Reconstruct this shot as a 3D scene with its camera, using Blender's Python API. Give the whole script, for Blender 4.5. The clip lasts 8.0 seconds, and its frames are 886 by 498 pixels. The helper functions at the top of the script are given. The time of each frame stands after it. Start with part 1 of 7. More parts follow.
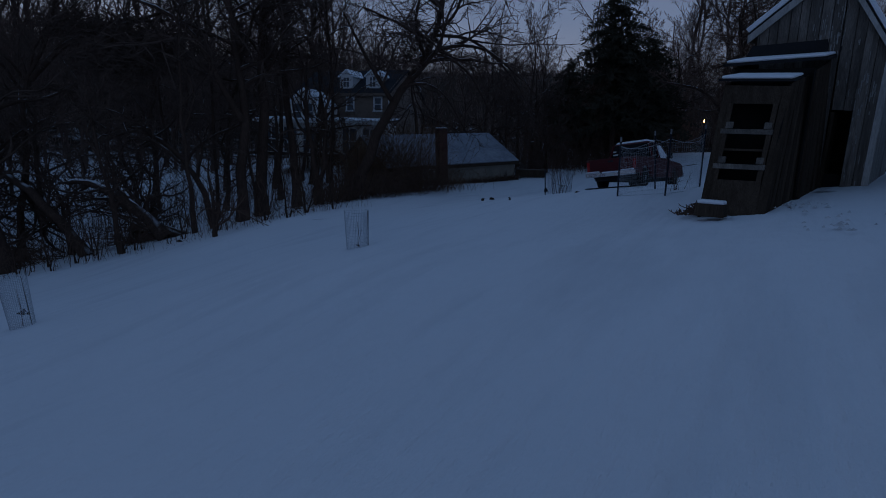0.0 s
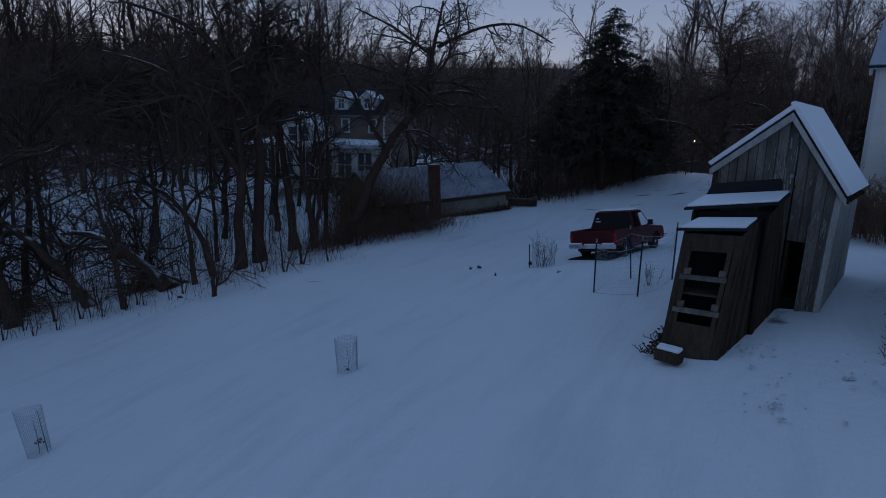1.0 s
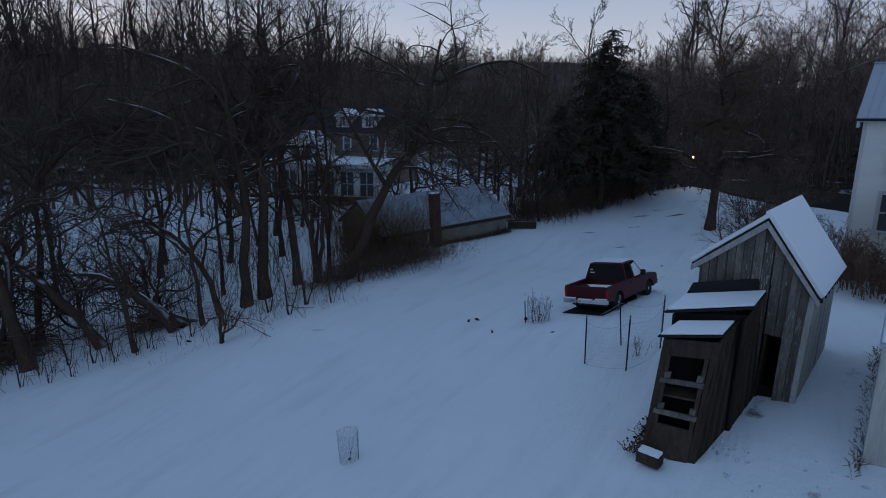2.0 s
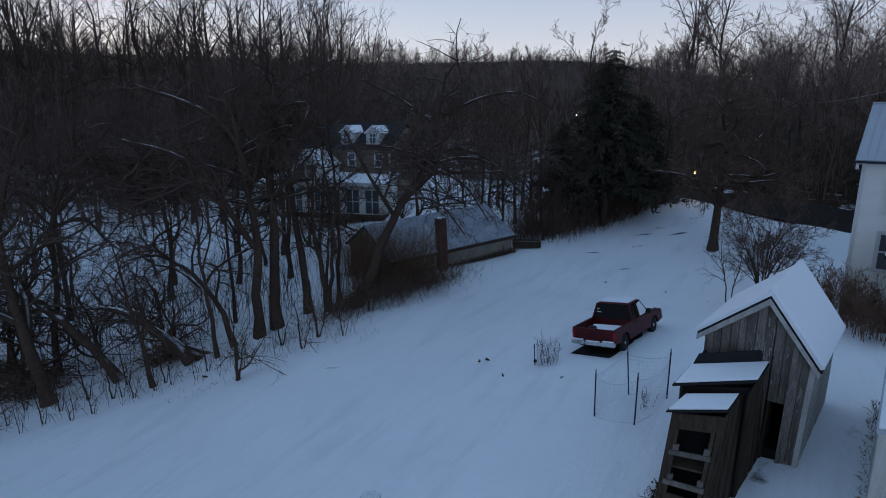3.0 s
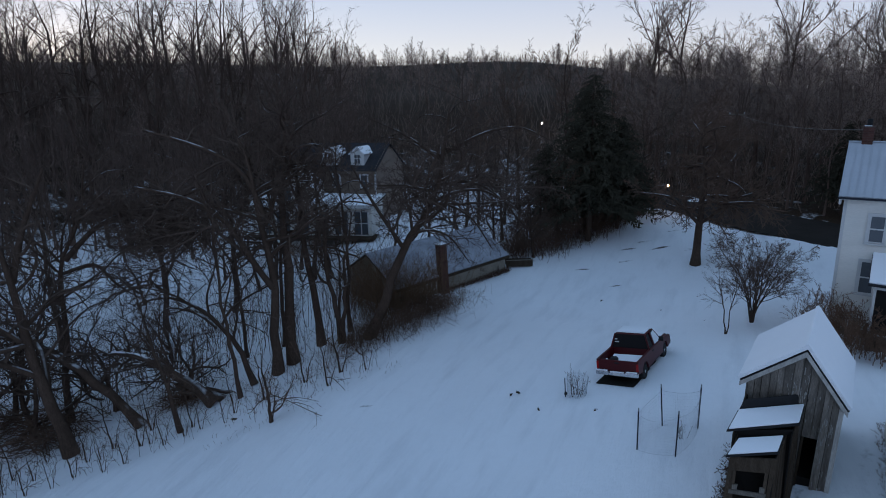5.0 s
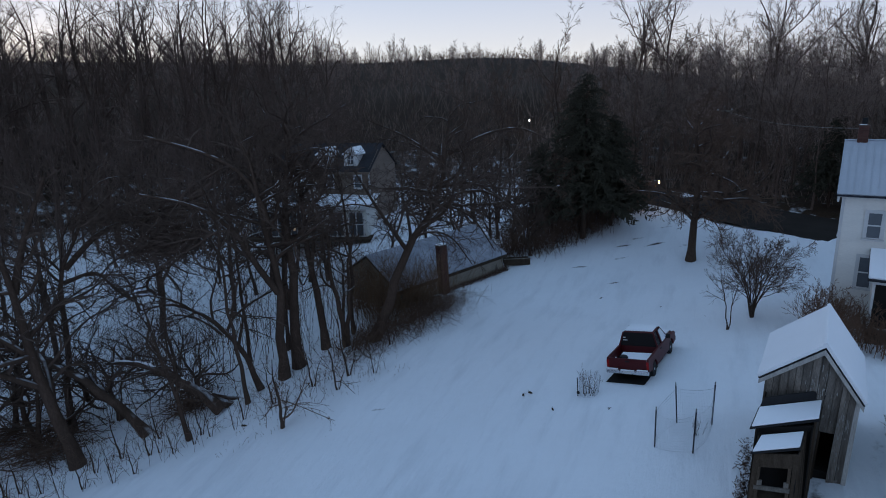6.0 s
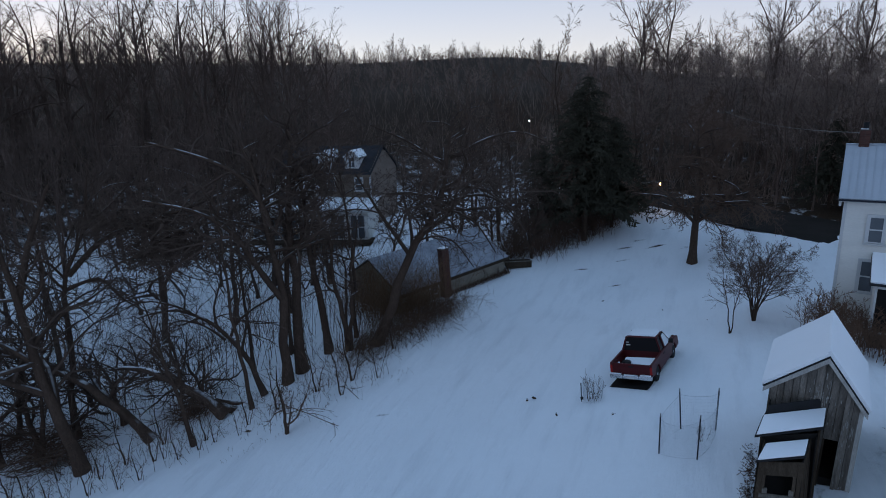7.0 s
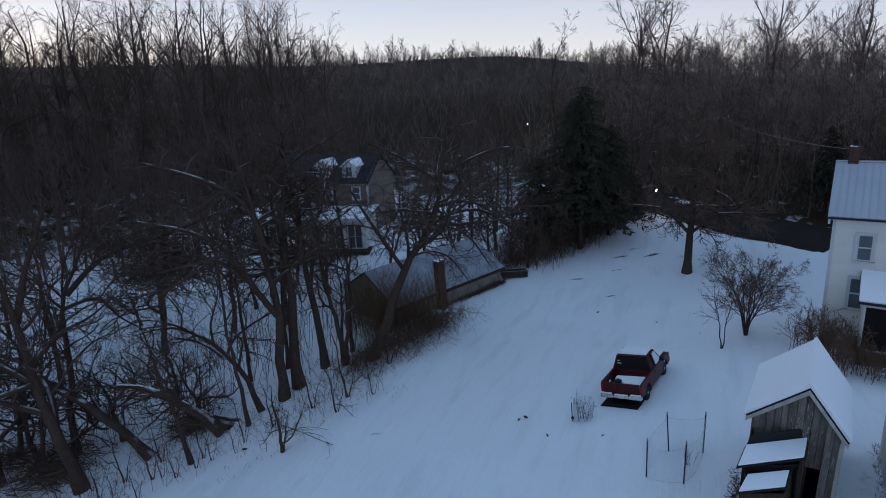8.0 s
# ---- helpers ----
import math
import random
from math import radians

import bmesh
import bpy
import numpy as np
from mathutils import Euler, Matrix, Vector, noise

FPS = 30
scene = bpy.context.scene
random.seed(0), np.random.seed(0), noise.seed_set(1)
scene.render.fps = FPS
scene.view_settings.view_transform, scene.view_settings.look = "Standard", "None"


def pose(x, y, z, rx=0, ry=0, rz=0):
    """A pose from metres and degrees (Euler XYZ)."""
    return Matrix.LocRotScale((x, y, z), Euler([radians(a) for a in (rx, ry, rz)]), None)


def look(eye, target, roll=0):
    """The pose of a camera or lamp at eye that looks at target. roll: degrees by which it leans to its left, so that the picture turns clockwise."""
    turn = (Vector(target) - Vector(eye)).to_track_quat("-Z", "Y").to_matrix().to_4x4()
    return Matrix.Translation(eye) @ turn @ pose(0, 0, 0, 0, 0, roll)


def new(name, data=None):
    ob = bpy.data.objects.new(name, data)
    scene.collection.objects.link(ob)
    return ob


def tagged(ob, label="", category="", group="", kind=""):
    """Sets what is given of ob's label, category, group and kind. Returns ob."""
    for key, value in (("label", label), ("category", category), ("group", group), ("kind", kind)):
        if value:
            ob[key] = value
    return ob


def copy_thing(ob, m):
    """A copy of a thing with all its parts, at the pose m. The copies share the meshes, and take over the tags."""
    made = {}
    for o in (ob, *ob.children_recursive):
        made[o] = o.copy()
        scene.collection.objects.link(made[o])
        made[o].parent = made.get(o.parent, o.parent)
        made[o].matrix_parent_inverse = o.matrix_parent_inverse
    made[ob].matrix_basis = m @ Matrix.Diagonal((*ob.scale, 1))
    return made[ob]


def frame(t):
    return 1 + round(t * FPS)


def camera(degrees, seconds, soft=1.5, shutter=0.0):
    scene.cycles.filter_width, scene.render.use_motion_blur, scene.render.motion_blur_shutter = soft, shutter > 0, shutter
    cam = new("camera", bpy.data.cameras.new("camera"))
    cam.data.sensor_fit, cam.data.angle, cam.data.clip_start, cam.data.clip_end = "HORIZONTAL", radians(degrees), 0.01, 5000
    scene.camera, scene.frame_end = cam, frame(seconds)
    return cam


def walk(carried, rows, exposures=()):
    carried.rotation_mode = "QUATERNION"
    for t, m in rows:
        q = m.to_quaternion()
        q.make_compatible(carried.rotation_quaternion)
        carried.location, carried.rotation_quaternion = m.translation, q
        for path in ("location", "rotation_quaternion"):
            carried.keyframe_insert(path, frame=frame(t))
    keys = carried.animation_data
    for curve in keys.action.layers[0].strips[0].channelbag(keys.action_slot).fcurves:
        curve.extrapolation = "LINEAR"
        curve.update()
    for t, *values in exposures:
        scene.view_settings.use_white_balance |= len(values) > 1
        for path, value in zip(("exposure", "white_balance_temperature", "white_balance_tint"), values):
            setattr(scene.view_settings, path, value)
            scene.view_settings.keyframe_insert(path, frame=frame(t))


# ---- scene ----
cam = camera(75.0, 8.0, soft=1.0)
PATH = [
    (0, (2.205, -1.042, 1.811), (1.973, 0.912, 1.453), 1.9),
    (0.5, (2.369, -1.233, 3.264), (2.141, 0.718, 2.887), 1.6),
    (1, (2.52, -1.341, 4.968), (2.293, 0.605, 4.567), 1.4),
    (1.5, (2.749, -1.442, 6.374), (2.517, 0.499, 5.953), 1.0),
    (3, (2.375, -1.716, 9.634), (2.131, 0.216, 9.178), -0.1),
    (3.5, (1.552, -2.206, 10.68), (1.325, -0.272, 10.222), -0.4),
    (4, (0.961, -2.365, 11.873), (0.737, -0.438, 11.385), -1.0),
    (4.5, (0.152, -2.65, 11.865), (-0.005, -0.711, 11.399), -1.1),
    (6, (-1.878, -2.942, 12.302), (-1.907, -1.002, 11.817), -1.8),
    (6.5, (-2.151, -3.043, 12.52), (-2.179, -1.103, 12.033), -2.0),
    (7, (-2.048, -2.941, 12.625), (-2.075, -1.002, 12.137), -2.0),
    (7.5, (-1.855, -2.934, 13.113), (-1.883, -0.996, 12.62), -2.2),
    (8, (-1.516, -2.912, 13.726), (-1.552, -0.976, 13.228), -2.5),
]
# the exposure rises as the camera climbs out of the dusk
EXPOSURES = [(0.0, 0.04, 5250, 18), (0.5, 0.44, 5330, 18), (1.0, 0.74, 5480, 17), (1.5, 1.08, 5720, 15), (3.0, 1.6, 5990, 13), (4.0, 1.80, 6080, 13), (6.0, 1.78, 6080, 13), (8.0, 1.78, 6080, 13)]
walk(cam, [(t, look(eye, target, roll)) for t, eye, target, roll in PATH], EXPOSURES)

# ---- world and sun: clear winter dusk, the afterglow low behind the woods ----
world = bpy.data.worlds.new("dusk")
scene.world = world
world.use_nodes = True
wn, wl = world.node_tree.nodes, world.node_tree.links
sky = wn.new("ShaderNodeTexSky")
sky.sky_type = "NISHITA"
sky.sun_disc = False
sky.sun_elevation = radians(4.5)
sky.sun_rotation = radians(-38)
sky.air_density, sky.dust_density, sky.ozone_density = 1.0, 0.4, 2.8
haze = wn.new("ShaderNodeMix")
haze.data_type = "RGBA"
haze.inputs[0].default_value = 0.91
# thin high haze: pale low down, blue overhead, and a broad rosy afterglow where the sun has set
aim, height = wn.new("ShaderNodeTexCoord"), wn.new("ShaderNodeSeparateXYZ")
wl.new(aim.outputs["Generated"], height.inputs[0])
tones = []
for low, middle in (((1.18, 1.24, 1.48, 1), (0.86, 1.02, 1.33, 1)), ((1.88, 1.66, 1.48, 1), (1.01, 1.09, 1.27, 1))):
    tone = wn.new("ShaderNodeValToRGB")
    tone.color_ramp.elements[0].position, tone.color_ramp.elements[0].color = 0.0, low
    tone.color_ramp.elements[1].position, tone.color_ramp.elements[1].color = 0.75, (0.49, 0.76, 1.08, 1)
    tone.color_ramp.elements.new(0.20).color = middle
    wl.new(height.outputs[2], tone.inputs[0])
    tones.append(tone)
sunset, spread, glowing = wn.new("ShaderNodeVectorMath"), wn.new("ShaderNodeMapRange"), wn.new("ShaderNodeMix")
sunset.operation = "DOT_PRODUCT"
sunset.inputs[1].default_value = (-0.03, 0.9995, 0.0)
wl.new(aim.outputs["Generated"], sunset.inputs[0])
spread.interpolation_type = "SMOOTHSTEP"
spread.inputs["From Min"].default_value, spread.inputs["From Max"].default_value = 0.60, 1.0
wl.new(sunset.outputs["Value"], spread.inputs["Value"])
glowing.data_type = "RGBA"
wl.new(spread.outputs[0], glowing.inputs[0])
wl.new(tones[0].outputs[0], glowing.inputs[6])
wl.new(tones[1].outputs[0], glowing.inputs[7])
wl.new(glowing.outputs[2], haze.inputs[7])
wl.new(sky.outputs[0], haze.inputs[6])
wl.new(haze.outputs[2], wn["Background"].inputs[0])
wn["Background"].inputs[1].default_value = 0.15
sun_data = bpy.data.lights.new("sun", "SUN")
sun_data.energy, sun_data.angle, sun_data.color = 0.06, radians(30), (1.0, 0.85, 0.72)
sun_lamp = new("sun", sun_data)
sun_lamp.matrix_world = look((-60, 80, 30), (0, 0, 0))


# ---- materials ----
def material(name, colour, rough=0.8, metal=0.0, grain=(40.0, 0.25), stain=(1.5, 0.3), bump=0.3, dist=0.01, stretch=(1, 1, 1), dark=0.45, spec=0.3, tint=None, obj=True, rnd=0.0):
    """A surface with fine grain and broad stains, in object or world metres."""
    m = bpy.data.materials.new(name)
    m.use_nodes = True
    n, l = m.node_tree.nodes, m.node_tree.links
    b = n["Principled BSDF"]
    b.inputs["Roughness"].default_value, b.inputs["Metallic"].default_value = rough, metal
    b.inputs["Specular IOR Level"].default_value = spec
    tc = n.new("ShaderNodeTexCoord") if obj else n.new("ShaderNodeNewGeometry")
    mp = n.new("ShaderNodeMapping")
    mp.inputs["Scale"].default_value = stretch
    l.new(tc.outputs["Object" if obj else "Position"], mp.inputs[0])
    fine, broad = n.new("ShaderNodeTexNoise"), n.new("ShaderNodeTexNoise")
    for t, s, d in ((fine, grain[0], 6), (broad, stain[0], 4)):
        t.inputs["Scale"].default_value, t.inputs["Detail"].default_value = s, d
        t.inputs["Roughness"].default_value = 0.65
        l.new(mp.outputs[0], t.inputs["Vector"])
    base = n.new("ShaderNodeRGB")
    base.outputs[0].default_value = (*colour, 1)
    other = tint or tuple(c * dark for c in colour)
    last = base.outputs[0]
    for t, amount in ((broad, stain[1]), (fine, grain[1])):
        ramp = n.new("ShaderNodeMapRange")
        ramp.inputs["From Min"].default_value, ramp.inputs["From Max"].default_value = 0.38, 0.72
        ramp.inputs["To Max"].default_value = amount * 2
        l.new(t.outputs[0], ramp.inputs[0])
        mix = n.new("ShaderNodeMix")
        mix.data_type = "RGBA"
        l.new(ramp.outputs[0], mix.inputs[0])
        l.new(last, mix.inputs[6])
        mix.inputs[7].default_value = (*other, 1)
        last = mix.outputs[2]
    if rnd:
        info, hsv, rg = n.new("ShaderNodeObjectInfo"), n.new("ShaderNodeHueSaturation"), n.new("ShaderNodeMapRange")
        rg.inputs["To Min"].default_value, rg.inputs["To Max"].default_value = 1 - rnd, 1 + rnd
        l.new(info.outputs["Random"], rg.inputs[0])
        l.new(rg.outputs[0], hsv.inputs["Value"])
        l.new(last, hsv.inputs["Color"])
        last = hsv.outputs[0]
    l.new(last, b.inputs["Base Color"])
    if bump:
        bp = n.new("ShaderNodeBump")
        bp.inputs["Strength"].default_value, bp.inputs["Distance"].default_value = bump, dist
        l.new(fine.outputs[0], bp.inputs["Height"])
        l.new(bp.outputs[0], b.inputs["Normal"])
    return m


def ground_material():
    """Snow over the lawn and field; leaf litter with thin snow under the woods, by the woods attribute."""
    m = material("snow_ground", (0.80, 0.82, 0.86), 0.75, grain=(3.0, 0.05), stain=(0.35, 0.10), bump=0.8, dist=0.06, dark=0.85, obj=False, spec=0.04)
    n, l = m.node_tree.nodes, m.node_tree.links
    b = n["Principled BSDF"]
    snow = b.inputs["Base Color"].links[0].from_socket
    at = n.new("ShaderNodeAttribute")
    at.attribute_name = "woods"
    geo = n.new("ShaderNodeNewGeometry")
    n1, n2 = n.new("ShaderNodeTexNoise"), n.new("ShaderNodeTexNoise")
    n1.inputs["Scale"].default_value, n1.inputs["Detail"].default_value = 0.5, 8
    n1.inputs["Roughness"].default_value = 0.75
    n2.inputs["Scale"].default_value, n2.inputs["Detail"].default_value = 9.0, 5
    for t in (n1, n2):
        l.new(geo.outputs["Position"], t.inputs["Vector"])
    add = n.new("ShaderNodeMath")
    add.operation = "ADD"
    l.new(at.outputs["Fac"], add.inputs[0])
    l.new(n1.outputs[0], add.inputs[1])
    step = n.new("ShaderNodeMapRange")
    step.interpolation_type = "SMOOTHSTEP"
    step.inputs["From Min"].default_value, step.inputs["From Max"].default_value = 0.90, 1.12
    l.new(add.outputs[0], step.inputs[0])
    litter = n.new("ShaderNodeValToRGB")
    litter.color_ramp.elements[0].position, litter.color_ramp.elements[0].color = 0.3, (0.013, 0.009, 0.006, 1)
    litter.color_ramp.elements[1].position, litter.color_ramp.elements[1].color = 0.75, (0.060, 0.038, 0.025, 1)
    l.new(n2.outputs[0], litter.inputs[0])
    mix = n.new("ShaderNodeMix")
    mix.data_type = "RGBA"
    l.new(step.outputs[0], mix.inputs[0])
    l.new(litter.outputs[0], mix.inputs[7])
    l.new(mix.outputs[2], b.inputs["Base Color"])
    # wind-worked streaks and softened tracks
    mp = n.new("ShaderNodeMapping")
    mp.vector_type = "TEXTURE"
    mp.inputs["Rotation"].default_value = (0, 0, radians(66))
    mp.inputs["Scale"].default_value = (5.0, 0.9, 1)
    l.new(geo.outputs["Position"], mp.inputs[0])
    streak = n.new("ShaderNodeTexNoise")
    streak.inputs["Scale"].default_value, streak.inputs["Detail"].default_value = 1.0, 8
    streak.inputs["Roughness"].default_value = 0.6
    l.new(mp.outputs[0], streak.inputs["Vector"])
    bp = n.new("ShaderNodeBump")
    bp.inputs["Strength"].default_value, bp.inputs["Distance"].default_value = 0.65, 0.25
    l.new(streak.outputs[0], bp.inputs["Height"])
    # greyer snow colour along the same streaks, since their bumps barely show
    grey_streak = n.new("ShaderNodeMapRange")
    grey_streak.inputs["From Min"].default_value, grey_streak.inputs["From Max"].default_value = 0.50, 0.72
    grey_streak.inputs["To Max"].default_value = 0.38
    l.new(streak.outputs[0], grey_streak.inputs[0])
    thin = n.new("ShaderNodeMix")
    thin.data_type = "RGBA"
    l.new(grey_streak.outputs[0], thin.inputs[0])
    l.new(snow, thin.inputs[6])
    thin.inputs[7].default_value = (0.56, 0.58, 0.62, 1)
    l.new(thin.outputs[2], mix.inputs[6])
    l.new(b.inputs["Normal"].links[0].from_socket, bp.inputs["Normal"])
    l.new(bp.outputs[0], b.inputs["Normal"])
    return m


def glass_material(name, colour, rough=0.08):
    m = material(name, colour, rough, grain=(3, 0.1), stain=(0.7, 0.2), bump=0, spec=0.6)
    return m


def glow(name, colour, strength):
    m = bpy.data.materials.new(name)
    m.use_nodes = True
    b = m.node_tree.nodes["Principled BSDF"]
    b.inputs["Base Color"].default_value = (*colour, 1)
    b.inputs["Emission Color"].default_value = (*colour, 1)
    b.inputs["Emission Strength"].default_value = strength
    return m


SNOW_G = ground_material()
SNOW = material("snow", (0.80, 0.82, 0.86), 0.7, grain=(12, 0.03), stain=(1.2, 0.06), bump=0.4, dist=0.02, dark=0.85)
BARK = material("bark", (0.088, 0.060, 0.046), 0.95, grain=(14, 0.4), stain=(1.5, 0.35), bump=0.9, dist=0.04, stretch=(1, 1, 0.3), obj=False, spec=0.05)
def lay_snow(m, amount):
    """Snow lying on the upper side of limbs, in broken strips."""
    n, l = m.node_tree.nodes, m.node_tree.links
    b = n["Principled BSDF"]
    geo, sep, noise = n.new("ShaderNodeNewGeometry"), n.new("ShaderNodeSeparateXYZ"), n.new("ShaderNodeTexNoise")
    l.new(geo.outputs["Normal"], sep.inputs[0])
    noise.inputs["Scale"].default_value, noise.inputs["Detail"].default_value = 1.1, 5
    l.new(geo.outputs["Position"], noise.inputs["Vector"])
    up, patch, both, mix = n.new("ShaderNodeMapRange"), n.new("ShaderNodeMapRange"), n.new("ShaderNodeMath"), n.new("ShaderNodeMix")
    up.inputs["From Min"].default_value, up.inputs["From Max"].default_value = 0.62, 0.85
    patch.inputs["From Min"].default_value, patch.inputs["From Max"].default_value = 0.47, 0.60
    patch.inputs["To Max"].default_value = amount
    l.new(sep.outputs[2], up.inputs[0])
    l.new(noise.outputs[0], patch.inputs[0])
    both.operation = "MULTIPLY"
    l.new(up.outputs[0], both.inputs[0])
    l.new(patch.outputs[0], both.inputs[1])
    mix.data_type = "RGBA"
    l.new(both.outputs[0], mix.inputs[0])
    l.new(b.inputs["Base Color"].links[0].from_socket, mix.inputs[6])
    mix.inputs[7].default_value = (0.72, 0.75, 0.80, 1)
    l.new(mix.outputs[2], b.inputs["Base Color"])


lay_snow(BARK, 0.7)
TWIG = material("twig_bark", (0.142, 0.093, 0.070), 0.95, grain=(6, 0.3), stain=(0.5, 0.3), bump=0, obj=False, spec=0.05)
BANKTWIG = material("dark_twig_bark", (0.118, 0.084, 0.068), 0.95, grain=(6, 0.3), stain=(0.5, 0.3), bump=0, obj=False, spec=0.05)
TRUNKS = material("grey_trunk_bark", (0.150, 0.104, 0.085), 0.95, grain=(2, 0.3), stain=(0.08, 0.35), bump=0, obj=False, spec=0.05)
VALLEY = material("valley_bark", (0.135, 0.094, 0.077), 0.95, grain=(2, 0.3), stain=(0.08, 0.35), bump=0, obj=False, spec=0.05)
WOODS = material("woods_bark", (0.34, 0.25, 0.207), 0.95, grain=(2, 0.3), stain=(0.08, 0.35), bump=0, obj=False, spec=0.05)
WEED = material("dry_weed", (0.19, 0.12, 0.075), 0.95, grain=(6, 0.3), stain=(0.6, 0.3), bump=0, obj=False, spec=0.05)
BUSHTWIG = material("brown_bush_twig", (0.20, 0.122, 0.085), 0.95, grain=(6, 0.3), stain=(0.6, 0.3), bump=0, obj=False, spec=0.05)
SHRUBTWIG = material("grey_shrub_twig", (0.15, 0.105, 0.085), 0.95, grain=(6, 0.3), stain=(0.6, 0.3), bump=0, obj=False, spec=0.05)
NEEDLE = material("needles", (0.078, 0.072, 0.052), 0.8, grain=(7, 0.3), stain=(0.6, 0.35), bump=0, obj=False, spec=0.05)
GREYWOOD = material("weathered_board", (0.205, 0.180, 0.155), 0.92, grain=(22, 0.45), stain=(2.2, 0.45), bump=0.8, dist=0.012, stretch=(3, 3, 0.16), dark=0.3, rnd=0.3)
OLDPAINT = material("old_white_paint", (0.36, 0.35, 0.33), 0.9, grain=(25, 0.4), stain=(6, 0.4), bump=0.3)
DARKWOOD = material("dark_weathered_wood", (0.080, 0.060, 0.044), 0.95, grain=(22, 0.45), stain=(2.2, 0.4), bump=0.8, dist=0.012, stretch=(3, 3, 0.2), dark=0.35, rnd=0.3, spec=0.05)
TRIMWOOD = material("faded_white_trim", (0.50, 0.48, 0.45), 0.8, grain=(25, 0.3), stain=(2.5, 0.35), bump=0.5, dist=0.006, stretch=(2, 2, 0.3), dark=0.4)
TARPAPER = material("black_tar_paper", (0.018, 0.018, 0.02), 0.85, grain=(20, 0.3), stain=(2, 0.3), bump=0.4)
# near-black for screens, and for shade painted inside sheds and under things
DARK = material("shade_and_screen_black", (0.012, 0.010, 0.009), 0.95, grain=(9, 0.2), stain=(1, 0.2), bump=0)
WHITESIDE = material("white_clapboard", (0.72, 0.70, 0.66), 0.7, grain=(18, 0.12), stain=(0.9, 0.14), bump=0.2, stretch=(0.4, 0.4, 2), dark=0.6)
WHITEBOARD = material("peeling_white_board", (0.62, 0.60, 0.56), 0.8, grain=(14, 0.25), stain=(1.4, 0.25), bump=0.5, stretch=(2, 2, 0.2), dark=0.45, rnd=0.08)
METALROOF = material("grey_metal_roof", (0.42, 0.45, 0.50), 0.55, 0.0, grain=(10, 0.1), stain=(0.6, 0.2), bump=0.1, dark=0.7)
DUSTED = material("snow_dusted_roof", (0.17, 0.18, 0.21), 0.85, grain=(7, 0.35), stain=(0.9, 0.4), bump=0.5, dist=0.02, tint=(0.38, 0.40, 0.45))
BRICK = material("red_brick", (0.105, 0.048, 0.038), 0.9, grain=(25, 0.3), stain=(3, 0.3), bump=0.6, rnd=0.25)
MORTAR = material("mortar", (0.11, 0.08, 0.07), 0.95, grain=(30, 0.3), stain=(3, 0.2), bump=0.4)
STONE = material("field_stone", (0.30, 0.235, 0.19), 0.9, grain=(9, 0.4), stain=(2.2, 0.45), bump=0.9, dist=0.05, dark=0.5)
TANSIDE = material("tan_siding", (0.17, 0.13, 0.10), 0.85, grain=(12, 0.2), stain=(0.8, 0.2), bump=0.3, stretch=(0.4, 0.4, 3))
# the gable end's tan, paler than the front walls
PALESIDE = material("paler_tan_siding", (0.24, 0.185, 0.15), 0.85, grain=(12, 0.2), stain=(0.8, 0.25), bump=0.3, stretch=(0.4, 0.4, 3))
SHINGLE = material("dark_shingle", (0.045, 0.045, 0.05), 0.9, grain=(14, 0.4), stain=(1.2, 0.3), bump=0.5, spec=0.05)
BLOCK = material("painted_block", (0.27, 0.24, 0.195), 0.9, grain=(14, 0.2), stain=(0.9, 0.3), bump=0.4, dark=0.5)
WHITETRIM = material("white_trim", (0.56, 0.56, 0.56), 0.6, grain=(15, 0.08), stain=(1.5, 0.1), bump=0.1)
PANE = glass_material("window_glass", (0.09, 0.10, 0.115))
RED = material("red_car_paint", (0.066, 0.006, 0.008), 0.45, grain=(60, 0.05), stain=(1.5, 0.15), bump=0, spec=0.22, dark=0.6)
CHROME = material("chrome", (0.62, 0.62, 0.64), 0.25, 0.9, grain=(30, 0.1), stain=(3, 0.15), bump=0)
BLACKPLASTIC = material("black_plastic", (0.015, 0.015, 0.016), 0.6, grain=(30, 0.2), stain=(3, 0.2), bump=0.1)
RUBBER = material("tyre_rubber", (0.018, 0.018, 0.019), 0.85, grain=(30, 0.2), stain=(3, 0.2), bump=0.2)
GLASS = material("tinted_car_glass", (0.010, 0.010, 0.012), 0.25, grain=(3, 0.1), stain=(0.7, 0.2), bump=0, spec=0.12)
LENSRED = material("tail_lamp_red", (0.32, 0.012, 0.012), 0.2, grain=(40, 0.1), stain=(4, 0.1), bump=0)
LENSWHITE = material("lamp_clear", (0.5, 0.5, 0.5), 0.2, grain=(40, 0.1), stain=(4, 0.1), bump=0)
POSTMETAL = material("dark_steel_post", (0.03, 0.035, 0.05), 0.7, 0.3, grain=(30, 0.3), stain=(4, 0.3), bump=0.2)
WIRE = material("galvanised_wire", (0.34, 0.35, 0.36), 0.6, 0.4, grain=(30, 0.2), stain=(3, 0.3), bump=0)
TRODDEN = material("trodden_snow", (0.72, 0.73, 0.76), 0.9, grain=(14, 0.3), stain=(3, 0.4), bump=0.5, obj=False, spec=0.05)
NETTING = material("pale_plastic_net", (0.46, 0.48, 0.51), 0.6, grain=(30, 0.1), stain=(3, 0.2), bump=0)
MESHPLASTIC = material("grey_plastic_mesh", (0.50, 0.53, 0.58), 0.7, grain=(30, 0.2), stain=(3, 0.3), bump=0)
ASPHALT = material("asphalt", (0.034, 0.029, 0.026), 0.95, grain=(30, 0.3), stain=(0.4, 0.3), bump=0.4, obj=False, spec=0.08)
CABLE = material("cable", (0.20, 0.19, 0.18), 0.7, grain=(30, 0.1), stain=(1, 0.1), bump=0)
